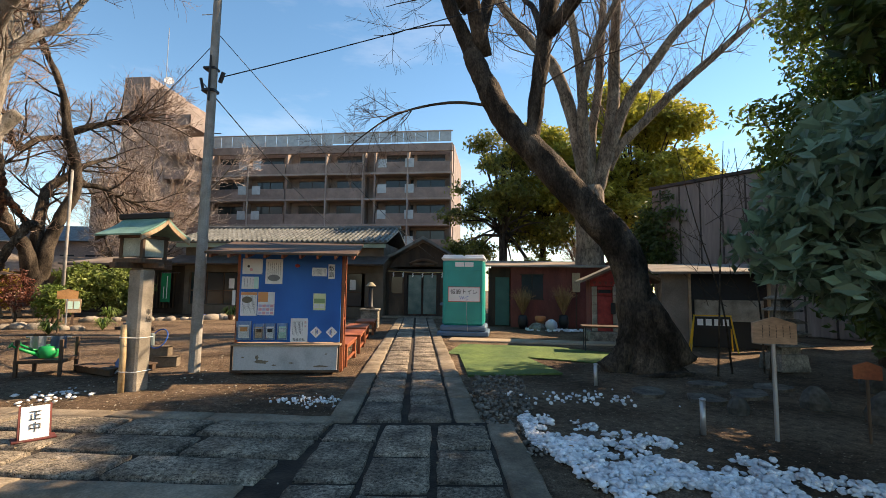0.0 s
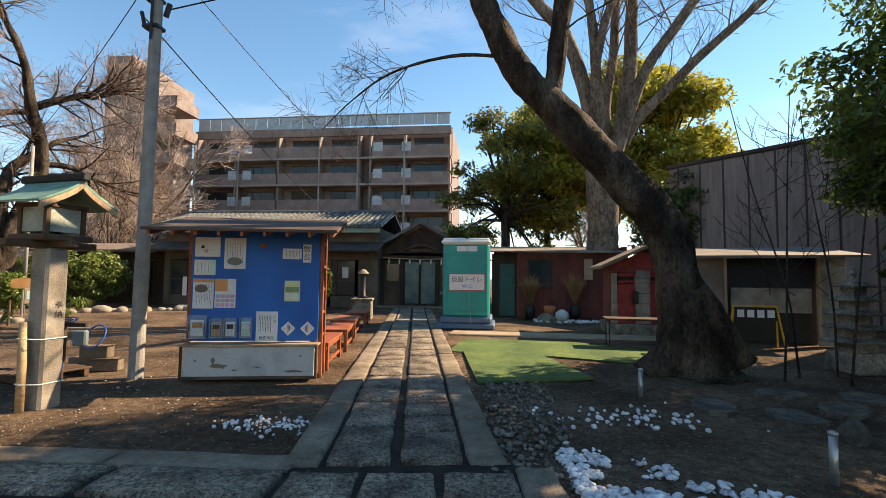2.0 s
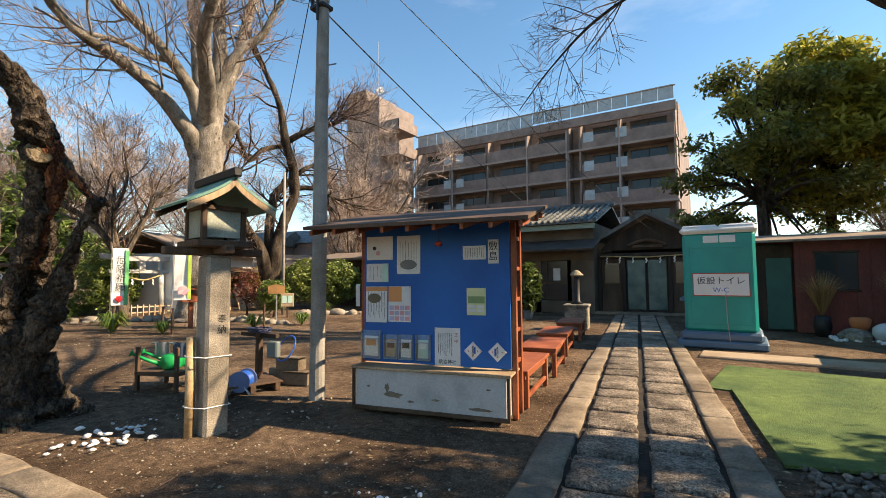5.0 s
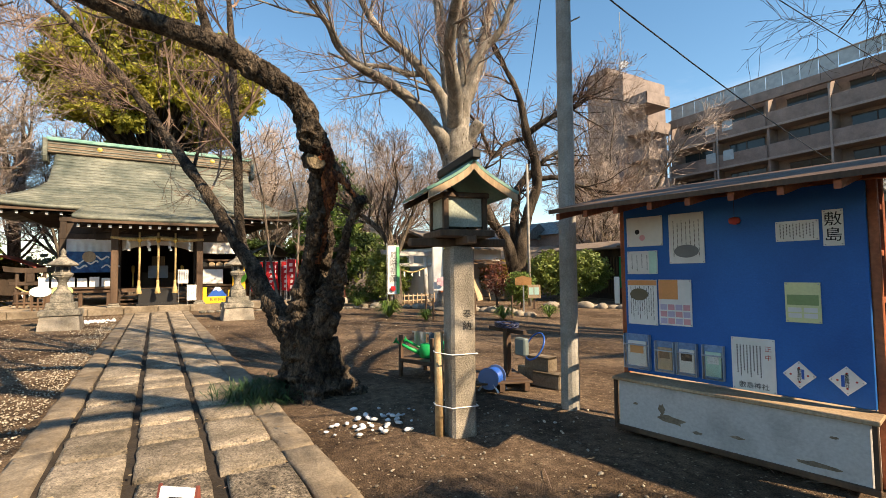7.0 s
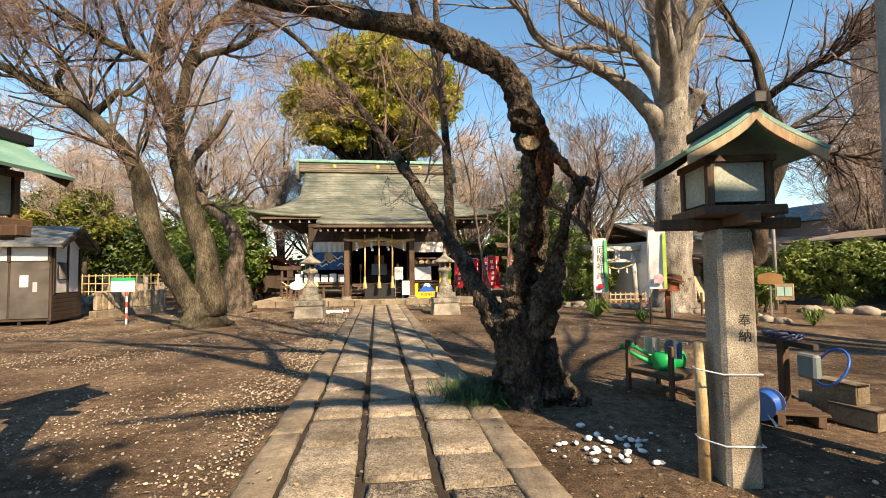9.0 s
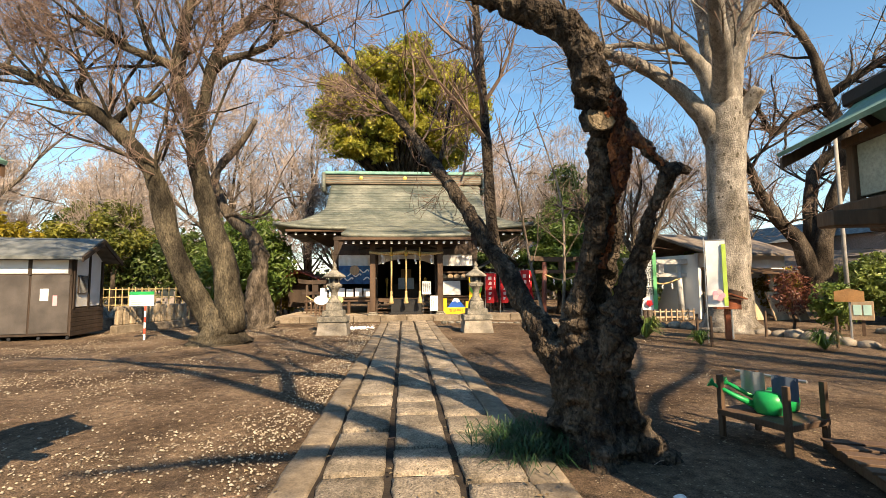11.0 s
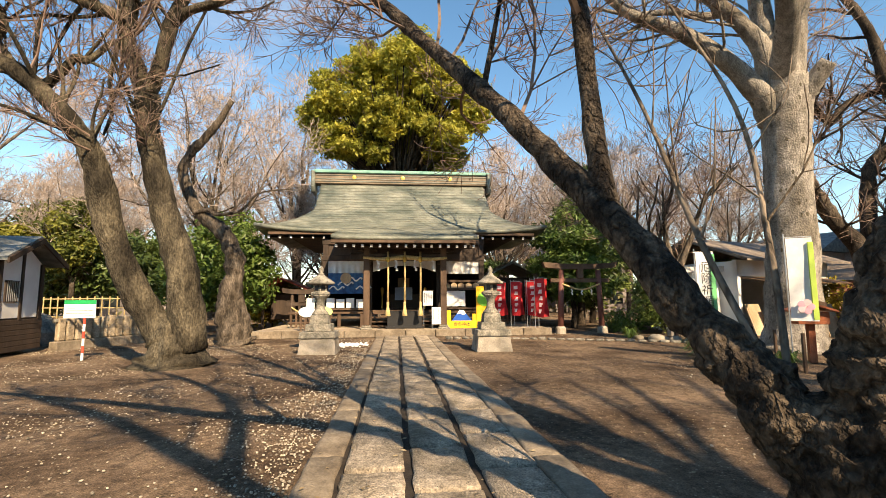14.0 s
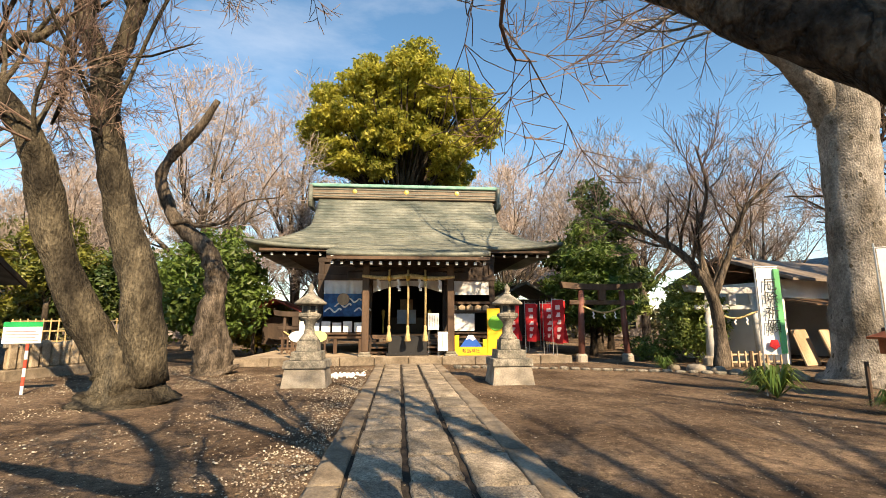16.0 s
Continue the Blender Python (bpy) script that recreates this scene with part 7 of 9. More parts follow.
for k in range(150):
    a = k * 0.42
    hc.append((0.15 * math.cos(a), -0.14 + 0.28 * ((k * 0.02) % 1.0), 0.25 + 0.15 * math.sin(a)))
part("hose", Geo().tube(hc, 0.014, 6), BLUE_PL, reel, smooth=True)
for y in (-0.17, 0.17):
    part("side", Geo().lathe([(0.2, 0), (0.2, 0.015), (0.03, 0.02)], 16, pose(0, y, 0.25, 90, 0, 0)), plain("grey_plastic", (0.10, 0.16, 0.32), 0.5), reel)
    part("foot", Geo().tube([(-0.2, y, 0.02), (0, y, 0.3), (0.2, y, 0.02)], 0.02, 6), plain("pale_plastic", (0.6, 0.62, 0.65), 0.5), reel)
hs = thing("hose_stand", "timber tap stand hung with a coiled blue hose", "stand", pose(-5.95, 8.85, 0))
part("post", Geo().box(-0.04, -0.04, 0, 0.04, 0.04, 0.85, 0.006), WOOD_BROWN, hs)
part("arm", Geo().box(-0.4, -0.03, 0.72, 0.4, 0.03, 0.78, 0.006), WOOD_DARK, hs)
part("coil", Geo().tube([(0.2 * math.cos(a * 0.35) + 0.02 * math.sin(a), 0.12 * math.sin(a * 0.35), 0.82 + 0.03 * math.sin(a * 1.3)) for a in range(70)], 0.013, 6), plain("dark_blue_hose", (0.012, 0.02, 0.06), 0.4), hs, smooth=True)
part("loop", Geo().tube([(0.35 + 0.16 * math.cos(a * 0.25), 0.2 + 0.1 * math.sin(a * 0.25), 0.55 + 0.17 * math.sin(a * 0.25)) for a in range(27)], 0.012, 6), BLUE_PL, hs, smooth=True)
part("tap_box", Geo().box(0.12, 0.03, 0.42, 0.34, 0.12, 0.66, 0.02), plain("grey_green_plastic", (0.16, 0.2, 0.2), 0.5), hs)
blk = thing("concrete_block", "hollow grey concrete block", "block", pose(-5.55, 9.25, 0, 0, 0, 15), "concrete blocks by the hose")
for x in (-0.19, -0.06, 0.07):
    part("web", Geo().box(x - 0.02, -0.09, 0, x + 0.02, 0.09, 0.19, 0.005), KERB, blk)
part("web", Geo().box(0.17, -0.09, 0, 0.21, 0.09, 0.19, 0.005), KERB, blk)
part("face", Geo().box(-0.21, -0.1, 0, 0.21, -0.07, 0.19, 0.005), KERB, blk)
part("top", Geo().box(-0.21, -0.1, 0.16, 0.21, 0.1, 0.19, 0.005), KERB, blk)
copy_thing(blk, pose(-5.95, 9.3, 0.0, 0, 0, 5))
copy_thing(blk, pose(-5.75, 9.28, 0.19, 0, 0, 10))

# ---- small sandwich sign on the paving ----
sw = thing("centre_sign", "small red-framed white board sign standing on the paving", "sign", pose(-3.72, 4.85, 0.055, 0, 0, 52) @ Matrix.Scale(0.84, 4))
part("board", Geo().prism([(-0.06, 0.02), (-0.045, 0.02), (0.045, 0.37), (0.03, 0.37)], -0.13, 0.13, "x"), WHITE, sw)
part("frame", Geo().prism([(-0.055, 0.01), (0.09, 0.01), (0.05, 0.385), (0.035, 0.385)], -0.15, -0.13, "x").prism([(-0.055, 0.01), (0.09, 0.01), (0.05, 0.385), (0.035, 0.385)], 0.13, 0.15, "x"), DEEP_RED, sw)
part("foot", Geo().box(-0.2, -0.09, -0.005, 0.2, 0.12, 0.015, 0.004), DEEP_RED, sw)
lettering("正\n中", 0.12, INK, sw, pose(0, -0.0215, 0.2, 75.6, 0, 0), spacing=1.1)

# ---- benches along the house path ----
bench = thing("bench", "long low orange-brown wooden bench table", "bench", north(-1.55, 3.55, 0, 0), "benches beside the house path")
def bench_parts(t, L, w=0.62, h=0.46):
    part("top", Geo().box(-w / 2, -L / 2, h - 0.05, w / 2, L / 2, h, 0.008), WOOD_RED, t)
    for x in (-w / 2 + 0.05, w / 2 - 0.05):
        for y in (-L / 2 + 0.1, L / 2 - 0.1):
            part("leg", Geo().box(x - 0.035, y - 0.035, 0, x + 0.035, y + 0.035, h - 0.05, 0.006), WOOD_RED, t)
        part("stretcher", Geo().box(x - 0.02, -L / 2 + 0.1, 0.1, x + 0.02, L / 2 - 0.1, 0.15, 0.004), WOOD_RED, t)
    part("apron", Geo().box(-w / 2 + 0.04, -L / 2 + 0.04, h - 0.12, w / 2 - 0.04, L / 2 - 0.04, h - 0.05, 0.004), WOOD_RED, t)
bench_parts(bench, 1.45)
for y in (5.45, 7.5, 9.9):
    copy_thing(bench, north(-1.55 - (0.1 if y > 7 else 0), y, 0, 2))
tarp = single("folded_tarp", Geo().box(-0.18, -0.12, 0, 0.18, 0.12, 0.05, 0.02).box(-0.14, -0.1, 0.05, 0.15, 0.1, 0.085, 0.02), BLUE_PL, "folded blue plastic sheet on a bench", "tarpaulin", north(-1.6, 3.1, 0.46, 20))
stove = thing("incense_stove", "square stone hearth with a black chimney pipe", "stove", north(-1.75, 12.1))
part("hearth", Geo().box(-0.34, -0.34, 0, 0.34, 0.34, 0.72, 0.03).box(-0.38, -0.38, 0.68, 0.38, 0.38, 0.76, 0.02), OLDSTONE, stove)
part("pipe", Geo().lathe([(0.2, 0.76), (0.1, 0.86), (0.09, 1.55), (0.09, 1.6)], 14), BLACK, stove, smooth=True)
part("cowl", Geo().lathe([(0.05, 1.62), (0.22, 1.64), (0.08, 1.78), (0.02, 1.8)], 14), mat("brass_cowl", (0.2, 0.17, 0.1), (0.3, 0.26, 0.16), 0.5, 4), stove)
pot = thing("potted_palm", "potted leafy shrub in a grey tub", "plant", pose(-6.6, 21.5, 0))
part("tub", Geo().lathe([(0.16, 0), (0.22, 0.3), (0.24, 0.32), (0.2, 0.33)], 14), plain("grey_tub", (0.16, 0.18, 0.2), 0.6), pot)
part("foliage", raw_mesh("foliage", leaves([(0, 0, 1.2, 0.4, 0.4, 0.9)], 130, 8, 0.16, random.Random(77), 0.2, 2.6), LEAF_DARK), LEAF_DARK, pot)
part("stem", Geo().tube([(0, 0, 0.3), (0.03, 0, 1.2)], 0.03, 6), BARK, pot)

# ---- house ----
house = thing("shrine_office", "low timber office with a grey tiled roof and glazed front", "house", pose(0, 0, 0, 0, 0, 0))
part("wall", Geo().box(-16.2, 25.0, 2.35, -4.9, 25.2, 4.0, 0.01).box(-16.2, 25.0, 0, -15.9, 25.2, 2.35, 0.01).box(-7.6, 25.0, 0, -7.3, 25.2, 2.35, 0.01).box(-5.9, 25.0, 0, -4.9, 25.2, 2.35, 0.01).box(-16.2, 31.0, 0, -4.9, 31.2, 4.0, 0.01).box(-16.2, 25.2, 0, -16.0, 31.0, 4.0, 0.01).box(-5.1, 25.2, 0, -4.9, 31.0, 4.0, 0.01).box(-15.9, 25.0, 0, -5.9, 25.15, 0.55, 0.01), mat("brown_plaster", (0.11, 0.085, 0.06), (0.17, 0.13, 0.095), 0.9, 1.5), house)
for k in range(10):
    x = -15.85 + 0.98 * k
    w_ = part("window", Geo().box(x, 25.06, 0.58, x + 0.94, 25.1, 2.32, 0.004), WIN, house)
    part("frame", Geo().box(x - 0.03, 25.03, 0.56, x + 0.03, 25.12, 2.34, 0.004).box(x, 25.03, 1.3, x + 0.94, 25.11, 1.36, 0.004), WOOD_BROWN, w_)
    if k in (2, 5, 8, 9):
        part("notice", Geo().box(x + 0.3, 25.04, 1.45, x + 0.62, 25.05, 2.0, 0.001), PAPER, w_)
part("lean_to", Geo().prism([(23.75, 2.72), (23.75, 2.8), (25.1, 3.3), (25.1, 3.2)], -16.6, -4.6, "x"), mat("dark_sheet_roof", (0.05, 0.045, 0.04), (0.10, 0.09, 0.08), 0.6, 2), house)
part("gutter", Geo().box(-16.6, 23.68, 2.7, -4.6, 23.76, 2.78, 0.01), WOOD_DARK, house)
part("green_fascia", Geo().box(-16.4, 24.42, 3.68, -4.7, 24.5, 3.9, 0.01), plain("pale_green_paint", (0.25, 0.33, 0.27), 0.6), house)
tr = part("tile_roof", Geo().prism([(24.3, 3.92), (24.3, 3.98), (27.6, 5.06), (30.9, 3.98), (30.9, 3.92), (27.6, 4.95)], -16.6, -4.6, "x"), TILE, house, "grey ridged roof tiles")
tl = Geo().lathe([(0.085, 0), (0.085, 0.02), (0.07, 0.36), (0.06, 0.36)], 8, pose(0, 0, 0, -90, 0, 0))
tlm = tl.mesh("roll_tile", TILE, True)
for i in range(43):
    for j in range(7):
        part("roll_tile", tlm, TILE, tr, "", pose(-16.45 + 0.28 * i, 24.32 + 0.46 * j, 4.02 + 0.1505 * j, 18.1, 0, 0) @ Matrix.Diagonal((1, 1.35, 1, 1)))
part("ridge_tile", Geo().tube([(-16.7, 27.6, 5.12), (-4.5, 27.6, 5.12)], 0.14, 10).box(-16.7, 27.48, 4.98, -4.5, 27.72, 5.14, 0.02), TILE, house, smooth=False)
part("wing", Geo().box(-23.0, 25.6, 0, -16.2, 30, 2.7, 0.02), WOOD_DARK, house)
part("wing_roof", Geo().prism([(24.6, 2.7), (24.6, 2.8), (28.5, 3.4), (31, 2.8), (31, 2.7)], -23.6, -16.4, "x"), mat("brown_sheet_roof", (0.16, 0.12, 0.09), (0.24, 0.19, 0.15), 0.7, 1.5), house)
for k in range(14):
    part("slat", Geo().box(-19.8 + 0.2 * k, 25.5, 0.3, -19.72 + 0.2 * k, 25.58, 2.3, 0.006), WOOD_BROWN, house)
gbn = thing("green_banner", "hanging green vertical banner with white characters", "banner", pose(-17.2, 24.9, 0))
part("cloth", Geo().box(-0.28, -0.02, 0.65, 0.28, 0.0, 2.25, 0.003), plain("banner_green", (0.0, 0.26, 0.09), 0.7), gbn)
part("text_column", Geo().box(0.06, -0.024, 0.85, 0.11, -0.02, 2.1, 0.0).box(-0.12, -0.024, 0.85, -0.08, -0.02, 1.5, 0.0), WHITE, gbn)
part("bracket", Geo().tube([(-0.3, 0.0, 2.27), (0.3, 0.0, 2.27), (0.3, 0.7, 2.3)], 0.015, 6), STEEL, gbn)
# entrance porch
gk = thing("entrance_porch", "dark timber entrance porch with a curved gable and glass doors", "porch", pose(-2.85, 26.0, 0, 0, 0, 3))
part("gable_roof", Geo().prism([(-2.35, 3.05), (-1.6, 3.3), (-0.8, 3.75), (0, 4.2), (0.8, 3.75), (1.6, 3.3), (2.35, 3.05), (2.35, 3.18), (1.6, 3.45), (0.8, 3.92), (0, 4.4), (-0.8, 3.92), (-1.6, 3.45), (-2.35, 3.18)], -0.9, 3.5, "y"), TILE, gk)
part("gable_panel", Geo().prism([(-1.9, 2.75), (1.9, 2.75), (1.5, 3.25), (0, 4.1), (-1.5, 3.25)], -0.3, -0.2, "y"), WOOD_DARK, gk)
part("carved_beam", Geo().tube(curve_through([(-0.75, -0.42, 2.92), (-0.35, -0.42, 3.08), (0, -0.42, 3.14), (0.35, -0.42, 3.08), (0.75, -0.42, 2.92)], 5), 0.07, 8).box(-0.6, -0.45, 2.82, 0.6, -0.38, 2.95, 0.02), WOOD_BROWN, gk)
part("head_beam", Geo().box(-2.0, -0.42, 2.42, 2.0, -0.28, 2.62, 0.02), WOOD_DARK, gk)
for x in (-1.95, -0.95, 0.85, 1.95):
    part("post", Geo().box(x - 0.08, -0.4, 0, x + 0.08, -0.25, 2.45, 0.01), WOOD_DARK, gk)
for x0, x1 in ((-0.86, -0.06), (-0.04, 0.76)):
    dr = part("door", Geo().box(x0, -0.3, 0.1, x1, -0.27, 2.4, 0.004), mat("green_grey_glass", (0.05, 0.12, 0.11), (0.12, 0.2, 0.18), 0.15, 1.5), gk, "glass door")
    part("rail", Geo().box(x0, -0.32, 0.08, x1, -0.25, 0.2, 0.006).box(x0, -0.32, 2.3, x1, -0.25, 2.4, 0.006).box(x0, -0.32, 0.2, x0 + 0.05, -0.25, 2.3, 0.006).box(x1 - 0.05, -0.32, 0.2, x1, -0.25, 2.3, 0.006), WOOD_DARK, dr)
part("side_panel", Geo().box(-1.87, -0.3, 0.1, -1.03, -0.26, 2.4, 0.006), WOOD_BROWN, gk)
part("side_panel", Geo().box(0.93, -0.3, 0.1, 1.87, -0.26, 2.4, 0.006), WOOD_BROWN, gk)
for x in (-1.75, 1.05):
    part("window", Geo().box(x, -0.33, 1.3, x + 0.62, -0.305, 2.2, 0.006), WIN, gk)
part("straw_rope", Geo().tube([(-1.9, -0.5, 2.5), (0, -0.5, 2.42), (1.9, -0.5, 2.5)], 0.025, 7), ROPE, gk)
for k in range(7):
    part("paper_streamer", shm, PAPER, gk, "", pose(-1.6 + 0.53 * k, -0.5, 2.44, 0, 0, 90) @ Matrix.Scale(0.6, 4))
part("back_wall", Geo().box(-2.0, 3.0, 0, 2.0, 3.1, 3.0, 0.01), WOOD_DARK, gk)
part("threshold", Geo().box(-2.1, -0.9, -0.02, 2.1, -0.2, 0.1, 0.02), KERB, gk)

# ---- red shed ----
shed = thing("red_shed", "dull red boarded shed with a rusty sheet roof", "shed", pose(0.9, 20.6, 0, 0, 0, 1))
for x0, y0, x1, y1, h in ((0.75, 0, 5.0, 0.12, 2.6), (4.88, 0.122, 5.0, 3.9, 2.8), (0, 3.9, 5.0, 4.0, 2.9)):
    part("wall", Geo().box(x0, y0, 0, x1, y1, h, 0.01), DEEP_RED, shed)
# dark sheet in place of the shade in the shed's open left bay
part("dark_wall", Geo().box(-0.2, 0.3, 0, 0.75, 0.4, 2.5, 0.01), WOOD_DARK, shed)
for k in range(14):
    part("batten", Geo().box(0.85 + 0.3 * k, -0.015, 0.05, 0.88 + 0.3 * k, 0.0, 2.55, 0.003), DEEP_RED, shed)
part("roof", Geo().prism([(-0.45, 2.52), (-0.45, 2.58), (4.2, 3.05), (4.2, 2.98)], -0.5, 5.2, "x"), mat("rusty_sheet", (0.17, 0.13, 0.10), (0.30, 0.24, 0.19), 0.7, 1.8), shed)
part("window", Geo().box(1.2, -0.03, 1.2, 2.1, 0.0, 2.2, 0.01), WIN, shed)
part("window_frame", Geo().box(1.15, -0.05, 1.15, 2.15, -0.03, 1.2, 0.005).box(1.15, -0.05, 2.2, 2.15, -0.03, 2.25, 0.005).box(1.62, -0.05, 1.2, 1.66, -0.03, 2.2, 0.005), WOOD_DARK, shed)
part("door", Geo().box(0.1, 0.25, 0.05, 0.7, 0.3, 2.1, 0.01), plain("dull_green_door", (0.04, 0.13, 0.11), 0.6), shed)
for x, y, s in ((2.1, 19.9, 1.0), (3.75, 20.0, 1.05)):
    vg = thing("dry_grass_vase", "tall spray of dry reddish grass in a dark urn", "plant", pose(x, y, 0) @ Matrix.Scale(s, 4), "dry grass sprays before the shed")
    part("urn", Geo().lathe([(0.14, 0), (0.2, 0.25), (0.17, 0.5), (0.1, 0.55)], 12), BLACK, vg, smooth=True)
    gg, rr = Geo(), random.Random(int(x * 10))
    for k in range(380):
        a, q = rr.uniform(0, 6.28), rr.random() ** 0.6
        tip = Vector((math.cos(a) * q * 0.75, math.sin(a) * q * 0.5, 1.75 - 0.55 * q * q + rr.uniform(-0.15, 0.1)))
        mid = Vector((tip.x * 0.45, tip.y * 0.45, 1.2))
        n = Vector((rr.uniform(-1, 1), rr.uniform(-1, 1), 0)).normalized() * 0.006
        gg.add([(n.x, n.y, 0.5), (-n.x, -n.y, 0.5), tuple(mid - n), tuple(mid + n), tuple(tip)], [(0, 1, 2, 3), (3, 2, 4)])
    part("spray", raw_mesh("spray", gg, STRAW), STRAW, vg)
single("globe_stone", Geo().lathe([(0.02, 0), (0.16, 0.03), (0.24, 0.16), (0.22, 0.32), (0.1, 0.42), (0.02, 0.44)], 16), plain("pale_globe", (0.5, 0.52, 0.55), 0.4), "round pale stone ball on the ground", "ornament", pose(3.15, 19.2, 0), smooth=True)
single("orange_pot", Geo().lathe([(0.14, 0), (0.2, 0.12), (0.22, 0.26), (0.16, 0.3)], 14), plain("terracotta", (0.5, 0.16, 0.06), 0.7), "squat round orange clay pot", "pot", pose(2.75, 19.4, 0.25), smooth=True)
single("grey_boulder", Geo().lathe([(0.1, 0), (0.34, 0.04), (0.36, 0.2), (0.2, 0.34), (0.04, 0.38)], 9), OLDSTONE, "low dark grey boulder", "rock", pose(2.65, 19.35, -0.08))

# ---- small red wayside shrine ----
rs = thing("wayside_shrine", "small red-boarded shrine hut with pale stone pillars", "shrine", pose(4.8, 15.6, 0, 0, 0, -4))
RED_DOOR = mat("bright_red_door", (0.24, 0.022, 0.02), (0.36, 0.04, 0.032), 0.55, 3, fine=0.2, mid=(9, 0.2))
part("plinth", Geo().box(-0.95, -0.15, 0, 0.95, 1.4, 0.3, 0.02), OLDSTONE, rs)
for x0, w_ in ((-0.84, 0.14), (-0.22, 0.38), (0.7, 0.14)):
    for k in range(5):
        part("block", Geo().box(x0, -0.03, 0.31 + 0.28 * k, x0 + w_, 0.14, 0.58 + 0.28 * k, 0.008), GRANITE, rs)
for x0 in (-0.69, 0.17):
    d_ = part("door", Geo().box(x0, 0.02, 0.31, x0 + 0.46, 0.08, 1.4, 0.01), RED_DOOR, rs)
    part("rail", Geo().box(x0, 0.0, 1.42, x0 + 0.46, 0.07, 1.5, 0.008).box(x0, 0.0, 1.6, x0 + 0.46, 0.07, 1.7, 0.008), RED_DOOR, d_)
    part("slot", Geo().box(x0 + 0.05, 0.06, 1.5, x0 + 0.41, 0.08, 1.6, 0.0), BLACK, d_)
part("side_wall", Geo().box(-0.86, 0.14, 0.3, -0.78, 1.3, 1.9, 0.01), DEEP_RED, rs)
part("side_wall", Geo().box(0.78, 0.14, 0.3, 0.86, 1.3, 1.9, 0.01), DEEP_RED, rs)
part("back_wall", Geo().box(-0.78, 1.22, 0.3, 0.78, 1.3, 1.9, 0.01), DEEP_RED, rs)
part("gable", Geo().prism([(-0.9, 1.72), (0.9, 1.72), (0.9, 1.9), (0, 2.3), (-0.9, 1.9)], 0.0, 0.1, "y"), RED_DOOR, rs)
for k in range(10):
    part("pendant", Geo().prism([(-0.82 + 0.17 * k, 1.86), (-0.72 + 0.17 * k, 1.86), (-0.77 + 0.17 * k, 1.74)], -0.03, -0.01, "y"), DEEP_RED, rs)
part("plaque", Geo().box(-0.2, -0.06, 1.55, 0.16, -0.035, 1.78, 0.008), mat("grey_plaque", (0.18, 0.17, 0.16), (0.28, 0.27, 0.25), 0.8, 5), rs, "weathered grey name board")
part("roof", Geo().prism([(-1.2, 1.82), (0, 2.38), (1.2, 1.82), (1.2, 1.9), (0, 2.46), (-1.2, 1.9)], -0.45, 1.6, "y"), mat("brown_roof", (0.16, 0.12, 0.085), (0.27, 0.21, 0.15), 0.8, 2), rs)
part("letter_box", Geo().box(-0.3, -0.1, 0.85, -0.16, -0.03, 1.2, 0.02), BLACK, rs)
ntp = thing("paper_notice_post", "pale wooden notice plate on the zelkova's trunk", "sign", pose(4.35, 20.5, 0))
part("plate", Geo().box(-0.16, -0.03, 1.5, 0.16, 0, 2.3, 0.006), WOOD_PALE, ntp)
part("stake", Geo().tube([(0, 0.02, 0), (0, 0.02, 1.55)], 0.025, 6), WOOD_BROWN, ntp)

# ---- panel hut and wall behind ----
hut2 = thing("storage_hut", "low storage hut of pale panels with a sheet roof", "hut", pose(5.75, 14.7, 0, 0, 0, -14))
# cream wall panel, its colour darkened to stand for the shade on it
part("wall", Geo().box(0, 0.1, 0, 0.68, 0.2, 2.1, 0.01), mat("shaded_cream_panel", (0.16, 0.135, 0.11), (0.24, 0.205, 0.17), 0.8, 2), hut2, "cream panel with shade put into its colour")
# black sheet painted in for the shade inside the open front
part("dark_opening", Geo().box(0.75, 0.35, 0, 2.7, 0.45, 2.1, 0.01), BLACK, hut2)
part("panel", Geo().box(0.85, 0.2, 0.75, 2.55, 0.24, 1.35, 0.006), GRANITE, hut2)
part("end_wall", Geo().box(2.7, 0.1, 0, 3.2, 0.2, 2.1, 0.01), GRANITE, hut2)
part("side_wall", Geo().box(0, 0.2, 0, 0.08, 2.5, 2.1, 0.01), GRANITE, hut2)
for x in (0.68, 2.62):
    part("post", Geo().box(x, 0.05, 0, x + 0.07, 0.14, 2.1, 0.005), WOOD_PALE, hut2)
part("roof", Geo().prism([(-0.35, 2.08), (-0.35, 2.14), (2.6, 2.5), (2.6, 2.42)], -0.3, 3.5, "x"), mat("grey_sheet_roof", (0.14, 0.12, 0.10), (0.24, 0.21, 0.18), 0.7, 2), hut2)
bw = thing("neighbour_building", "tall windowless taupe panelled building", "building", pose(8.4, 23.2, 0, 0, 0, -50))
part("wall", Geo().box(0, 0, 0, 8.2, 6, 6.35, 0.03), mat("taupe_panel", (0.20, 0.165, 0.155), (0.29, 0.245, 0.23), 0.8, 0.8, 0.1, 8, stretch=(1, 1, 0.1)), bw)
for k in range(9):
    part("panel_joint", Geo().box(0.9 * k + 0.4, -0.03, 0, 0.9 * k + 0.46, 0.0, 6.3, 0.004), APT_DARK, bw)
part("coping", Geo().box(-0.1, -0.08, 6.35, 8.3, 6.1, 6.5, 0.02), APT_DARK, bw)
wh = thing("white_house", "pale grey clapboard house behind the bushes", "house", pose(12.6, 12.5, 0, 0, 0, -40))
part("wall", Geo().box(0, 0, 0, 9, 7, 6.0, 0.03), mat("pale_siding", (0.36, 0.37, 0.40), (0.46, 0.47, 0.5), 0.7, 1), wh)
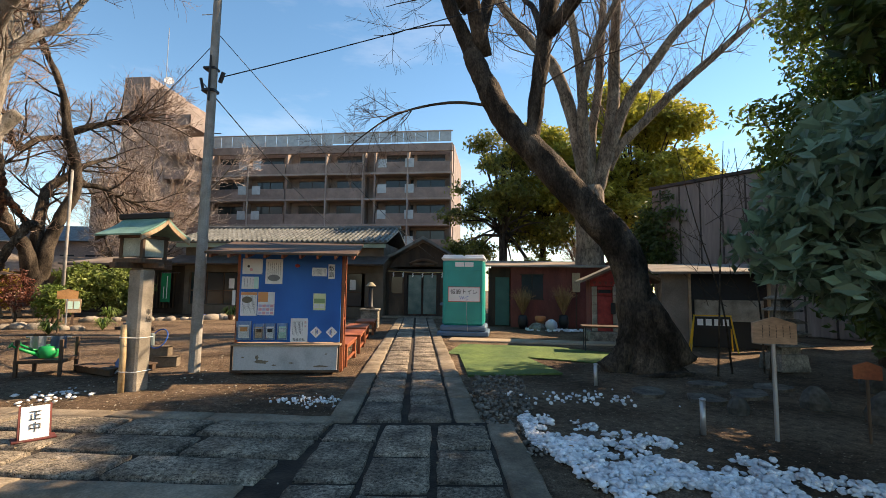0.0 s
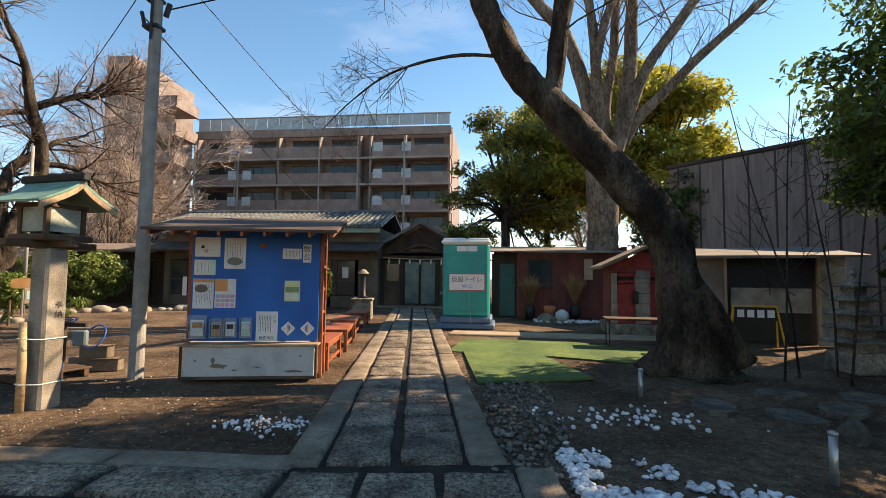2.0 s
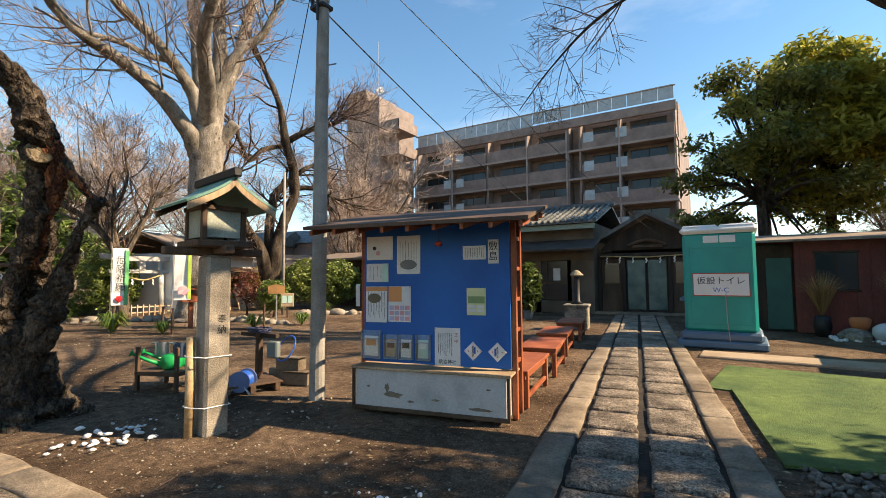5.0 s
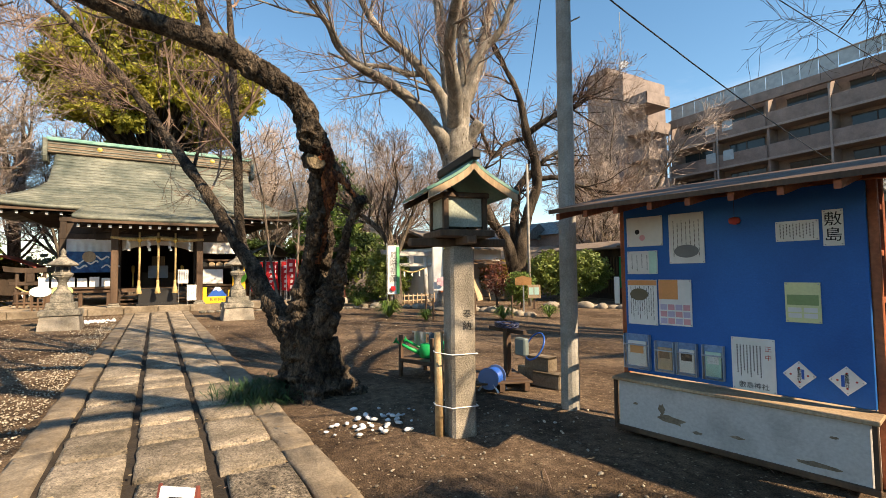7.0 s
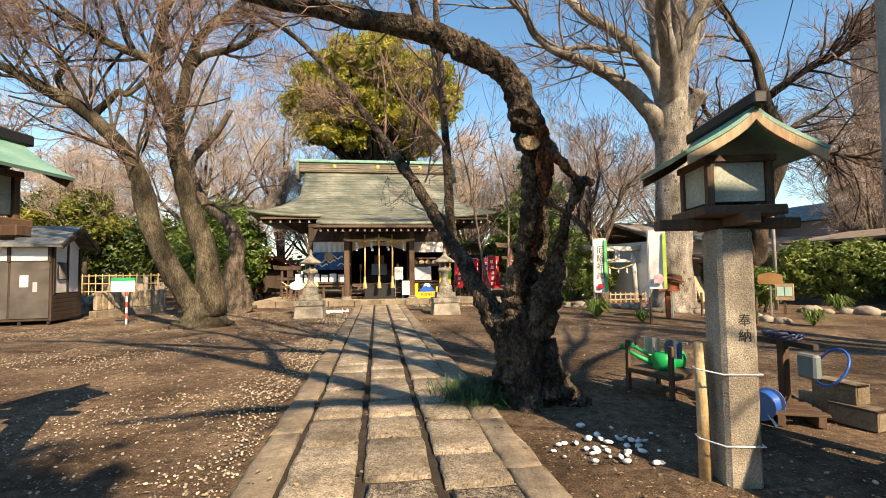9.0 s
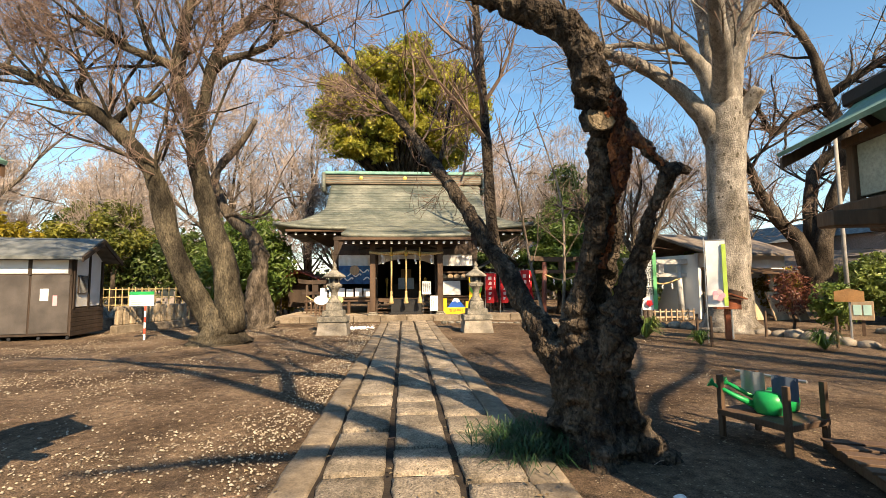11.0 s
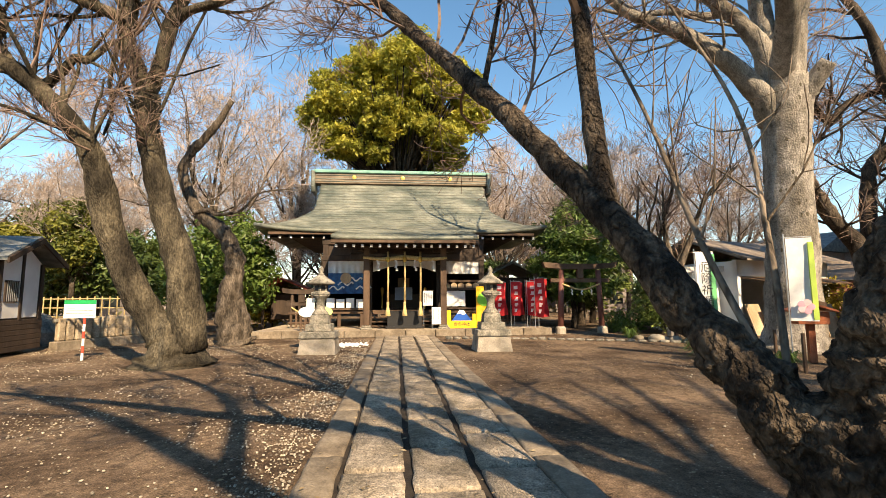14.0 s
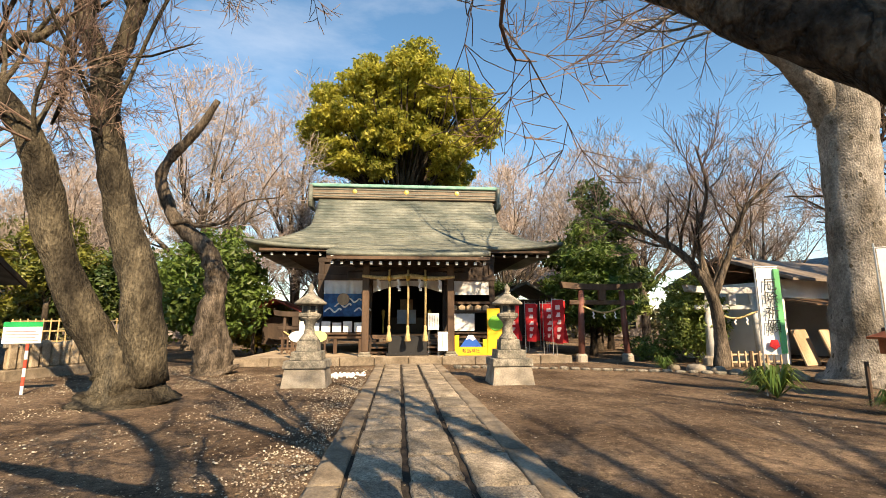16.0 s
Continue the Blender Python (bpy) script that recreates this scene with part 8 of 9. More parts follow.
for k in range(18):
    part("board", Geo().box(0, -0.02, 0.1 + 0.33 * k, 9, 0.0, 0.4 + 0.33 * k, 0.006), wh.children[0].data.materials[0], wh)
part("roof", Geo().prism([(-0.5, 6.0), (3.5, 7.6), (7.5, 6.0)], -0.4, 9.4, "x"), TILE, wh)

# ---- table, turf, posts ----
for pts, dz in (([(-0.05, 13.95), (2.55, 13.75), (3.95, 12.6), (3.6, 10.9), (1.7, 11.6), (-0.3, 11.9)], 0.022), ([(0.35, 9.1), (2.1, 9.6), (1.55, 11.75), (0.0, 11.95)], 0.03)):
    single("turf_mat", Geo().prism(pts, 0.0, dz, "z"), TURF, "flat green artificial turf mat laid on the ground", "turf mat", group="turf mats")
single("paved_strip", Geo().box(-0.3, -0.4, -0.1, 5.2, 0.4, 0.03, 0.02), PALE_SOIL, "pale paved strip before the portable toilet", "paving", pose(-0.2, 15.2, 0, 0, 0, -3), kind="structure")
tb = thing("folding_table", "low brown table on thin black steel legs", "table", pose(3.95, 13.2, 0, 0, 0, -6))
part("top", Geo().box(-0.8, -0.3, 0.62, 0.8, 0.3, 0.66, 0.006), WOOD_BROWN, tb)
for x in (-0.72, 0.72):
    for y in (-0.25, 0.25):
        part("leg", Geo().tube([(x, y, 0), (x, y, 0.63)], 0.013, 6), BLACK, tb)
pb = single("plank_bench", Geo().box(-0.6, -0.15, 0.36, 0.6, 0.15, 0.41, 0.006).box(-0.5, -0.1, 0, -0.44, 0.1, 0.36, 0.004).box(0.44, -0.1, 0, 0.5, 0.1, 0.36, 0.004), GRANITE, "pale plank bench beneath the leaning tree", "bench", pose(4.6, 12.1, 0, 0, 0, -20))
for x, y, h in ((2.5, 8.7, 0.33), (3.1, 6.15, 0.36)):
    single("steel_post", Geo().tube([(0, 0, -0.05), (0, 0, h)], 0.03, 12).lathe([(0.034, h), (0.036, h + 0.02), (0.02, h + 0.03)], 12), STEEL, "short round steel post in the ground", "post", pose(x, y, 0), "steel posts by the garden", smooth=True)
ws = thing("wooden_plaque_sign", "roof-shaped wooden plaque with writing on a steel post", "sign", pose(3.8, 6.0, 0, 0, 0, -8))
part("plaque", Geo().prism([(-0.21, 1.02), (0.21, 1.02), (0.21, 1.24), (0, 1.31), (-0.21, 1.24)], -0.02, 0.02, "y"), mat("orange_plaque_wood", (0.44, 0.27, 0.17), (0.6, 0.4, 0.27), 0.7, 4, stretch=(0.3, 1, 1)), ws)
part("post", Geo().tube([(0, 0.03, -0.05), (0, 0.03, 1.05)], 0.022, 10), STEEL, ws)
for k in range(5):
    col = Geo()
    for q in range(9 - k % 2):
        col.box(0.142 - 0.065 * k, -0.0225, 1.21 - 0.0155 * q, 0.149 - 0.065 * k, -0.02, 1.22 - 0.0155 * q, 0.0)
    part("text_column", col, INK, ws)
wp = thing("wooden_plaque_sign", "small brown roof-shaped plaque under the bush", "sign", pose(4.75, 6.05, 0, 0, 0, -20))
part("plaque", Geo().prism([(-0.12, 0.66), (0.12, 0.66), (0.12, 0.8), (0, 0.85), (-0.12, 0.8)], -0.015, 0.015, "y"), WOOD_RED, wp)
part("post", Geo().tube([(0, 0.02, -0.05), (0, 0.02, 0.7)], 0.016, 7), WOOD_BROWN, wp)
es = thing("easel_sign", "yellow-framed easel sign with white characters on black", "sign", pose(6.6, 13.6, 0, 0, 0, -12))
part("panel", Geo().box(-0.45, -0.02, 0.62, 0.45, 0.02, 0.92, 0.005), BLACK, es)
for x in (-0.5, 0.5):
    part("leg", Geo().tube([(x * 0.85, 0, 0.95), (x * 1.1, -0.12, 0)], 0.02, 6).tube([(x * 0.85, 0, 0.95), (x * 1.05, 0.3, 0)], 0.018, 6), YELLOW, es)
part("bar", Geo().tube([(-0.45, 0, 0.95), (0.45, 0, 0.95)], 0.018, 6), YELLOW, es)
for k in range(4):
    part("character", Geo().box(-0.36 + 0.2 * k, -0.025, 0.69, -0.22 + 0.2 * k, -0.02, 0.86, 0.0), WHITE, es)
pg = thing("stone_pagoda", "small five-tiered grey stone pagoda", "pagoda", pose(6.75, 10.9, 0, 0, 0, 10))
part("base", tapered(0.62, 0.56, 0, 0.34), OLDSTONE, pg)
for k in range(5):
    z, w0 = 0.34 + 0.235 * k, 0.8 - 0.08 * k
    part("tier", tapered(w0 * 0.5, w0 * 0.5, z, z + 0.15), OLDSTONE, pg)
    part("tier_roof", Geo().lathe([(w0 * 0.62, z + 0.15), (w0 * 0.66, z + 0.175), (w0 * 0.4, z + 0.235)], 4, turn=math.pi / 4), OLDSTONE, pg)
part("finial", Geo().lathe([(0.06, 1.51), (0.04, 1.6), (0.06, 1.66), (0.01, 1.8)], 10), OLDSTONE, pg)
for x, y, r, lab in ((7.0, 8.9, 0.24, "upright dark stone"), (4.0, 7.2, 0.12, "mossy dark rock"), (5.2, 7.6, 0.17, "mossy dark rock"), (5.6, 6.9, 0.22, "mossy dark rock")):
    single("garden_rock", Geo().lathe([(r, -0.05), (r * 1.1, r * 0.5), (r * 0.8, r * 1.2), (r * 0.3, r * 1.7)], 8), mat("dark_rock", (0.04, 0.04, 0.035), (0.10, 0.095, 0.08), 0.9, 5, 0.6, 20), lab + " in the shaded garden", "rock", pose(x, y, 0, 0, 0, x * 50), "rocks in the shaded garden")
STEPPING = mat("stepping_slate", (0.06, 0.05, 0.04), (0.16, 0.135, 0.105), 0.9, 4, 0.6, 40, fine=0.4, mid=(15, 0.3))
rr = random.Random(6)
for x, y, w, d in ((3.2, 8.25, 0.8, 0.5), (3.9, 7.9, 0.7, 0.55), (4.7, 8.3, 0.9, 0.5), (5.4, 8.9, 0.8, 0.6), (4.4, 9.0, 0.7, 0.5)):
    pts = [(w * 0.5 * math.cos(a) * rr.uniform(0.8, 1.1), d * 0.5 * math.sin(a) * rr.uniform(0.8, 1.1)) for a in [0.7 * k for k in range(9)]]
    single("stepping_stone", Geo().prism(pts, -0.05, 0.03, "z"), STEPPING, "flat grey stepping stone in the earth", "stone", pose(x, y, 0, 0, 0, rr.uniform(0, 90)), "stepping stones by the leaning tree")
slim = Geo()
for x, y, dx in ((5.0, 9.9, 0.25), (5.4, 10.2, -0.5), (5.8, 9.7, 0.5), (6.1, 10.4, -0.15)):
    limb(slim, [(x, y, 0), (x + dx * 0.3, y, 1.4), (x + dx, y + 0.2, 3.0), (x + dx * 1.6, y + 0.3, 4.6)], [0.02, 0.016, 0.011, 0.006], 7, 0.05, 4)
slim2, rr = Geo(), random.Random(55)
for x, y in ((5.2, 9.9), (5.0, 10.2), (6.2, 9.8), (6.0, 10.4)):
    for k in range(7):
        grow(slim, slim2, Vector((x, y, 1.3 + 0.4 * k)), Vector((rr.uniform(-1, 1), rr.uniform(-1, 1), 0.5)), rr.uniform(0.6, 1.3), 0.008, 1, rr, 0.1, 0.2, 4)
finish_tree("sapling_clump", "clump of slim bare saplings by the garden", slim, slim2, BARK_DARK, BARK_DARK)

# ---- south side: store hut, stone fence, signs ----
st = thing("storage_cabin", "black and white storage cabin with a grey tiled roof", "hut", pose(-17.9, -6.55, 0, 0, 0, 12) @ Matrix.Diagonal((1, 1, 1.08, 1)))
part("wall", Geo().box(-2.2, -3.4, 0.12, 0.0, 0.0, 2.4, 0.01), WOOD_DARK, st)
part("plaster_band", Geo().box(0.0, -3.35, 1.95, 0.012, -0.05, 2.35, 0.003), PLASTER, st)
part("end_plaster", Geo().box(-1.9, 0.0, 0.95, -0.15, 0.012, 2.4, 0.003).prism([(-2.0, 2.4), (-0.1, 2.4), (-1.05, 2.9)], 0.0, 0.012, "y"), PLASTER, st)
for k in range(6):
    part("skirt_board", Geo().box(-2.2, 0.0, 0.1 + 0.135 * k, 0.05, 0.03, 0.225 + 0.135 * k, 0.006), WOOD_DARK, st)
for x in (-2.0, -1.05, -0.1):
    part("corner_post", Geo().box(x - 0.06, 0.012, 0.9, x + 0.06, 0.045, 2.4 + (0.42 if x == -1.05 else 0), 0.006), WOOD_DARK, st)
for y in (-3.34, -2.25, -1.15, -0.06):
    part("band_post", Geo().box(0.012, y - 0.05, 1.9, 0.05, y + 0.05, 2.4, 0.006), WOOD_DARK, st)
part("bargeboard", Geo().prism([(-2.6, 2.28), (-1.1, 2.9), (0.4, 2.28), (0.4, 2.42), (-1.1, 3.05), (-2.6, 2.42)], 0.4, 0.45, "y"), WOOD_DARK, st)
part("grille", Geo().box(-0.9, 0.012, 1.35, -0.3, 0.05, 1.9, 0.006), WOOD_DARK, st)
for k in range(7):
    part("bar", Geo().box(-0.86 + 0.08 * k, 0.05, 1.37, -0.84 + 0.08 * k, 0.065, 1.88, 0.002), STEEL, st)
for y0 in (-3.3, -2.2, -1.1):
    part("door", Geo().box(0.0, y0, 0.2, 0.03, y0 + 1.04, 1.9, 0.008), mat("door_taupe", (0.055, 0.046, 0.04), (0.10, 0.085, 0.074), 0.6, 1.5, fine=0.15), st)
part("notice", Geo().box(0.03, -0.85, 1.15, 0.035, -0.62, 1.5, 0.001), PAPER, st)
part("notice", Geo().box(0.03, -2.2, 1.1, 0.035, -1.95, 1.6, 0.001), PAPER, st)
part("red_label", Geo().box(0.03, -0.5, 1.0, 0.035, -0.38, 1.3, 0.001), pinkish, st)
part("roof", Geo().prism([(-2.6, 2.35), (-1.1, 2.98), (0.4, 2.35), (0.4, 2.45), (-1.1, 3.1), (-2.6, 2.45)], -3.8, 0.4, "y"), TILE, st)
for k in range(5):
    part("caster", Geo().lathe([(0.05, -0.02), (0.05, 0.02)], 10, pose(-0.05, -3.2 + 0.78 * k, 0.06, 0, 90, 0)), BLACK, st)
mat_fence = mat("buff_stone", (0.26, 0.20, 0.13), (0.46, 0.37, 0.26), 0.9, 5, 0.5, 40, rnd=0.15, fine=0.35)
fence = thing("stone_fence", "row of short weathered stone posts on a kerb", "fence", pose(-19.9, -6.5, 0, 0, 0, -14) @ Matrix.Diagonal((1, 1, 1.35, 1)))
part("kerb", Geo().box(-3.6, -0.15, -0.05, -0.0, 0.15, 0.2, 0.02), KERB, fence)
rr = random.Random(9)
for k in range(12):
    x = -0.2 - 0.29 * k
    part("post", Geo().box(x - 0.115, -0.08, 0.2, x + 0.115, 0.08, 0.72 + rr.uniform(-0.04, 0.04), 0.03), mat_fence, fence)
part("rail", Geo().box(-3.6, -0.05, 0.62, 0.0, 0.05, 0.70, 0.015), OLDSTONE, fence)
gs = thing("garden_notice", "white notice with green heading on a red-white striped stake", "sign", pose(-17.4, -4.05, 0, 0, 0, 20))
part("plate", Geo().box(0, -0.33, 1.05, 0.02, 0.33, 1.5, 0.005), PAPER, gs)
part("heading", Geo().box(0.02, -0.33, 1.4, 0.024, 0.33, 1.5, 0.0), GREEN_PL, gs)
for k in range(4):
    part("text_line", Geo().box(0.02, -0.28, 1.1 + 0.065 * k, 0.023, 0.28 - 0.05 * (k % 2), 1.115 + 0.065 * k, 0.0), plain("grey_red_text", (0.4, 0.2, 0.2), 0.7), gs)
for k in range(6):
    part("stake", Geo().tube([(-0.02, 0.1, 0.18 * k), (-0.02, 0.1, 0.18 * k + 0.18)], 0.03, 10), VERMILION if k % 2 else WHITE, gs)
for x, y, r in ((-21.6, -8.5, 0.7), (-22.4, -7.2, 0.5), (-23.2, -8.2, 0.6), (-24.0, -6.6, 0.55), (-22.8, -9.5, 0.8)):
    single("rockery_stone", Geo().lathe([(r, -0.1), (r * 1.05, r * 0.5), (r * 0.7, r * 1.1), (r * 0.2, r * 1.3)], 9), OLDSTONE, "rough weathered rock of the raised rockery", "rock", pose(x, y, 0.1, 0, 0, x * 70), "rocks of the rockery", smooth=False)
bf = thing("bamboo_fence", "lattice fence of golden bamboo", "fence", pose(-26.5, -9.6, 0.9, 0, 0, 75))
for k in range(16):
    part("cane", Geo().tube([(-3 + 0.4 * k, 0, -0.9), (-3 + 0.4 * k, 0, 0.8)], 0.025, 6), ROPE, bf)
for z in (-0.1, 0.3, 0.7):
    part("rail", Geo().tube([(-3.1, 0.03, z), (3.1, 0.03, z)], 0.025, 6), ROPE, bf)
rsr = thing("red_roofed_shrine", "tiny shrine under a red sheet roof", "shrine", west(-26.0, -6.2))
part("roof", Geo().prism([(-1.3, 2.0), (0.0, 2.55), (1.3, 2.0), (1.3, 2.07), (0, 2.63), (-1.3, 2.07)], -1.4, 1.4, "x", pose(0, 0, 0)), mat("red_sheet", (0.4, 0.07, 0.045), (0.55, 0.11, 0.07), 0.6, 2), rsr)
for x in (-1.0, 1.0):
    for y in (-0.9, 0.9):
        part("post", Geo().box(x - 0.06, y - 0.06, 0, x + 0.06, y + 0.06, 2.2, 0.01), WOOD_DARK, rsr)
part("body", Geo().box(-0.7, -0.6, 0.5, 0.7, 0.6, 1.8, 0.02), WOOD_DARK, rsr)
torii("small_torii", "dark wooden torii before the red-roofed shrine", west(-23.6, -4.9), 1.0, 1.75, WOOD_DARK, WOOD_DARK, 0.07)
sb = thing("side_building", "small timber side hall with a gabled roof", "shrine", west(-24.5, 5.4))
part("body", Geo().box(-2.5, -0.9, 0.3, 0, 1.3, 2.6, 0.02), WOOD_DARK, sb)
part("roof", Geo().prism([(-1.5, 2.45), (0.2, 3.3), (1.9, 2.45), (1.9, 2.55), (0.2, 3.42), (-1.5, 2.55)], -2.9, 0.7, "x"), COPPER, sb)
for k in range(10):
    part("lattice", Geo().box(0.0, -0.85 + 0.23 * k, 0.9, 0.04, -0.8 + 0.23 * k, 2.3, 0.005), WOOD_BROWN, sb)

# ---- north garden and sheds ----
gsd = thing("open_storehouse", "white-walled open storehouse with a brown roof", "storehouse", pose(-23.6, 19.4, 0, 0, 0, 20))
part("wall", Geo().box(-4, -2.6, 0, -3.8, 3.4, 2.9, 0.02).box(-4, -2.6, 0, 0, -2.4, 2.9, 0.02).box(-4, 3.2, 0, 0, 3.4, 2.9, 0.02).box(-0.2, -2.6, 2.3, 0, 3.4, 2.95, 0.02).box(-0.2, 2.4, 0, 0, 3.4, 2.3, 0.02), PLASTER, gsd)
part("roof", Geo().prism([(0.7, 2.85), (0.7, 2.95), (-2.0, 4.0), (-4.6, 2.95), (-4.6, 2.85), (-2.0, 3.88)], -3.0, 3.8, "y"), mat("brown_shingle", (0.12, 0.095, 0.075), (0.22, 0.18, 0.145), 0.85, 2), gsd)
part("awning", Geo().prism([(0.0, 2.2), (1.0, 2.0), (1.0, 2.05), (0.0, 2.27)], -2.4, 3.2, "y"), WOOD_BROWN, gsd)
rr = random.Random(17)
for k in range(6):
    single("framed_board", Geo().box(-0.03, -0.4, 0, 0.03, 0.4, 1.25, 0.01).box(0.03, -0.33, 0.07, 0.04, 0.33, 1.18, 0.0), WOOD_PALE, "framed plywood panel leaning against the storehouse", "panel", pose(-22.4 + 0.25 * k, 17.6 + 0.75 * k, 0, 0, -18, 20 + rr.uniform(-12, 12)), "leaning wooden panels")
single("stone_slab", Geo().lathe([(0.5, -0.05), (0.48, 0.7), (0.3, 1.1), (0.05, 1.2)], 8, Matrix.Diagonal((0.4, 1, 1, 1))), GRANITE, "upright rounded grey memorial stone", "stone", pose(-19.8, 16.9, 0, 0, 0, 20))
tray = thing("offering_stand", "reddish roofed wooden stand on a post", "stand", pose(-15.2, 13.2, 0, 0, 0, -20))
part("post", Geo().box(-0.07, -0.07, 0, 0.07, 0.07, 0.95, 0.01), WOOD_RED, tray)
part("box", Geo().box(-0.22, -0.3, 0.85, 0.22, 0.3, 1.12, 0.01), WOOD_RED, tray)
part("roof", Geo().prism([(-0.42, 1.12), (0, 1.26), (0.42, 1.12), (0.42, 1.16), (0, 1.31), (-0.42, 1.16)], -0.35, 0.35, "x"), WOOD_RED, tray)
for x, y, rz, lab in ((-14.3, 15.9, -45, "roof-shaped orange-brown plaque on a steel post"), (-15.6, 13.6, -35, "roof-shaped dark plaque on a steel post")):
    q = thing("wooden_plaque_sign", lab, "sign", pose(x, y, 0, 0, 0, rz))
    part("plaque", Geo().prism([(-0.3, 1.05), (0.3, 1.05), (0.3, 1.32), (0, 1.4), (-0.3, 1.32)], -0.0, 0.03, "x"), mat("plaque_wood", (0.36, 0.17, 0.06), (0.5, 0.26, 0.1), 0.7, 3) if rz < -40 else WOOD_BROWN, q)
    part("post", Geo().tube([(-0.02, 0, -0.05), (-0.02, 0, 1.1)], 0.025, 8), STEEL, q)
mb = thing("leaflet_stand", "orange wooden box stand with blue and white leaflets", "stand", pose(-15.6, 17.5, 0, 0, 0, -45))
part("box", Geo().box(-0.15, -0.25, 0.45, 0.0, 0.25, 1.0, 0.01), WOOD_PALE, mb)
part("leaflet", Geo().box(0.0, -0.2, 0.6, 0.01, -0.02, 0.9, 0.002).box(0.0, 0.02, 0.6, 0.01, 0.2, 0.9, 0.002), minty, mb)
part("leg", Geo().box(-0.12, -0.04, 0, -0.04, 0.04, 0.46, 0.006), WOOD_BROWN, mb)
pole2 = single("slim_pole", Geo().tube([(0, 0, -0.1), (0, 0, 6.5)], [0.07, 0.055], 10), POLE_GREY, "slim pale grey pole beside the hedge", "pole", pose(-17.2, 18.6, 0), smooth=True)
rr = random.Random(18)
def boulder(x, y, r):
    g2 = Geo().lathe([(r * 0.9, -0.06), (r, r * 0.25), (r * 0.8, r * 0.55), (r * 0.35, r * 0.72)], 9, Matrix.Diagonal((rr.uniform(0.8, 1.4), rr.uniform(0.7, 1.1), 1, 1)))
    g2.v = [(a + rr.uniform(-0.1, 0.1) * r, b + rr.uniform(-0.1, 0.1) * r, c + rr.uniform(-0.08, 0.08) * r) for a, b, c in g2.v]
    single("garden_rock", g2, mat_rock, "rounded buff rock edging the garden", "rock", pose(x, y, 0, 0, 0, rr.uniform(0, 360)), "rocks edging the garden", smooth=True)
mat_rock = mat("buff_rock", (0.20, 0.165, 0.125), (0.36, 0.31, 0.245), 0.9, 3, 0.5, 30)
for k in range(26):
    f = k / 25
    boulder(-21.5 + 8.2 * f + rr.uniform(-0.2, 0.2), 12.3 + 2.9 * f + 1.4 * math.sin(f * 3) + rr.uniform(-0.15, 0.15), rr.uniform(0.14, 0.32))
for k in range(16):
    boulder(-16.5 + 0.35 * k, 18.9 + 0.22 * k + rr.uniform(-0.2, 0.2), rr.uniform(0.16, 0.36))
lf = thing("low_fence", "low pale picket fence before the stone torii", "fence", pose(-22.3, 15.4, 0, 0, 0, 92))
for k in range(9):
    part("picket", Geo().box(-1.0 + 0.25 * k, -0.02, 0, -0.95 + 0.25 * k, 0.02, 0.5, 0.005), WOOD_PALE, lf)
part("rail", Geo().box(-1.05, 0.02, 0.36, 1.1, 0.05, 0.42, 0.005).box(-1.05, 0.02, 0.12, 1.1, 0.05, 0.18, 0.005), WOOD_PALE, lf)
for x, y in ((-13.9, 11.9), (-15.0, 12.2), (-17.0, 11.7), (-18.2, 12.4), (-15.9, 14.8), (-13.3, 14.6)):
    single("stake", Geo().tube([(0, 0, -0.05), (0, 0, 0.75)], 0.035, 8), WOOD_BROWN, "short brown wooden stake", "stake", pose(x, y, 0), "stakes round the garden")
def strap_plant(x, y, s, name="strap_leaf_plant"):
    gg = Geo()
    for k in range(90):
        a, L = rr.uniform(0, 6.28), rr.uniform(0.3, 0.6) * s
        d = Vector((math.cos(a), math.sin(a), 0))
        n = Vector((-d.y, d.x, 0)) * 0.018 * s
        h = rr.uniform(0.2, 0.5) * s
        p1, p2 = d * L * 0.5 + Vector((0, 0, h)), d * L + Vector((0, 0, h * rr.uniform(0.2, 0.8)))
        gg.add([-n * 0.4, n * 0.4, p1 + n, p1 - n, p2], [(0, 1, 2, 3), (3, 2, 4)])
    single(name, raw_mesh(name, gg, LEAF_MID), None, "low clump of arching green strap leaves", "plant", pose(x, y, 0), "leafy clumps in the garden")
for x, y, s in ((-15.9, 11.2, 1.3), (-14.2, 11.8, 0.8), (-16.8, 11.6, 1.0), (-21.4, 11.9, 0.9), (-13.0, 14.0, 1.0), (-12.6, 15.6, 0.9), (-16.2, 20.0, 1.2), (-8.5, 22.5, 1.4), (-10.2, 22.8, 1.6), (-12.0, 22.6, 1.2)):
    strap_plant(x, y, s)
evergreen("small_shrub", "small shrub with reddish and green leaves", pose(-17.6, 17.0, 0), 61, [(0, 0, 1.3, 0.6, 0.6, 0.8)], 150, 7, 0.08, LEAF_RED, (0.6, 0.04), 0.2, category="shrub")
evergreen("small_shrub", "small leafy green shrub by the garden path", pose(-16.6, 17.6, 0), 62, [(0, 0, 0.9, 0.6, 0.6, 0.7)], 240, 8, 0.10, LEAF_MID, (0.5, 0.04), 0.2, category="shrub")
evergreen("small_shrub", "low clipped green shrub below the torii", pose(-25.2, 13.6, 0), 63, [(0, 0, 0.5, 0.9, 1.2, 0.5)], 300, 8, 0.08, LEAF_MID, (0.2, 0.04), 0.18, category="shrub")
evergreen("small_shrub", "leafy shrub behind the stone torii", pose(-24.6, 15.2, 0), 64, [(0, 0, 1.3, 0.8, 0.9, 1.0)], 420, 8, 0.10, LEAF_MID, (0.6, 0.05), 0.2, category="shrub")
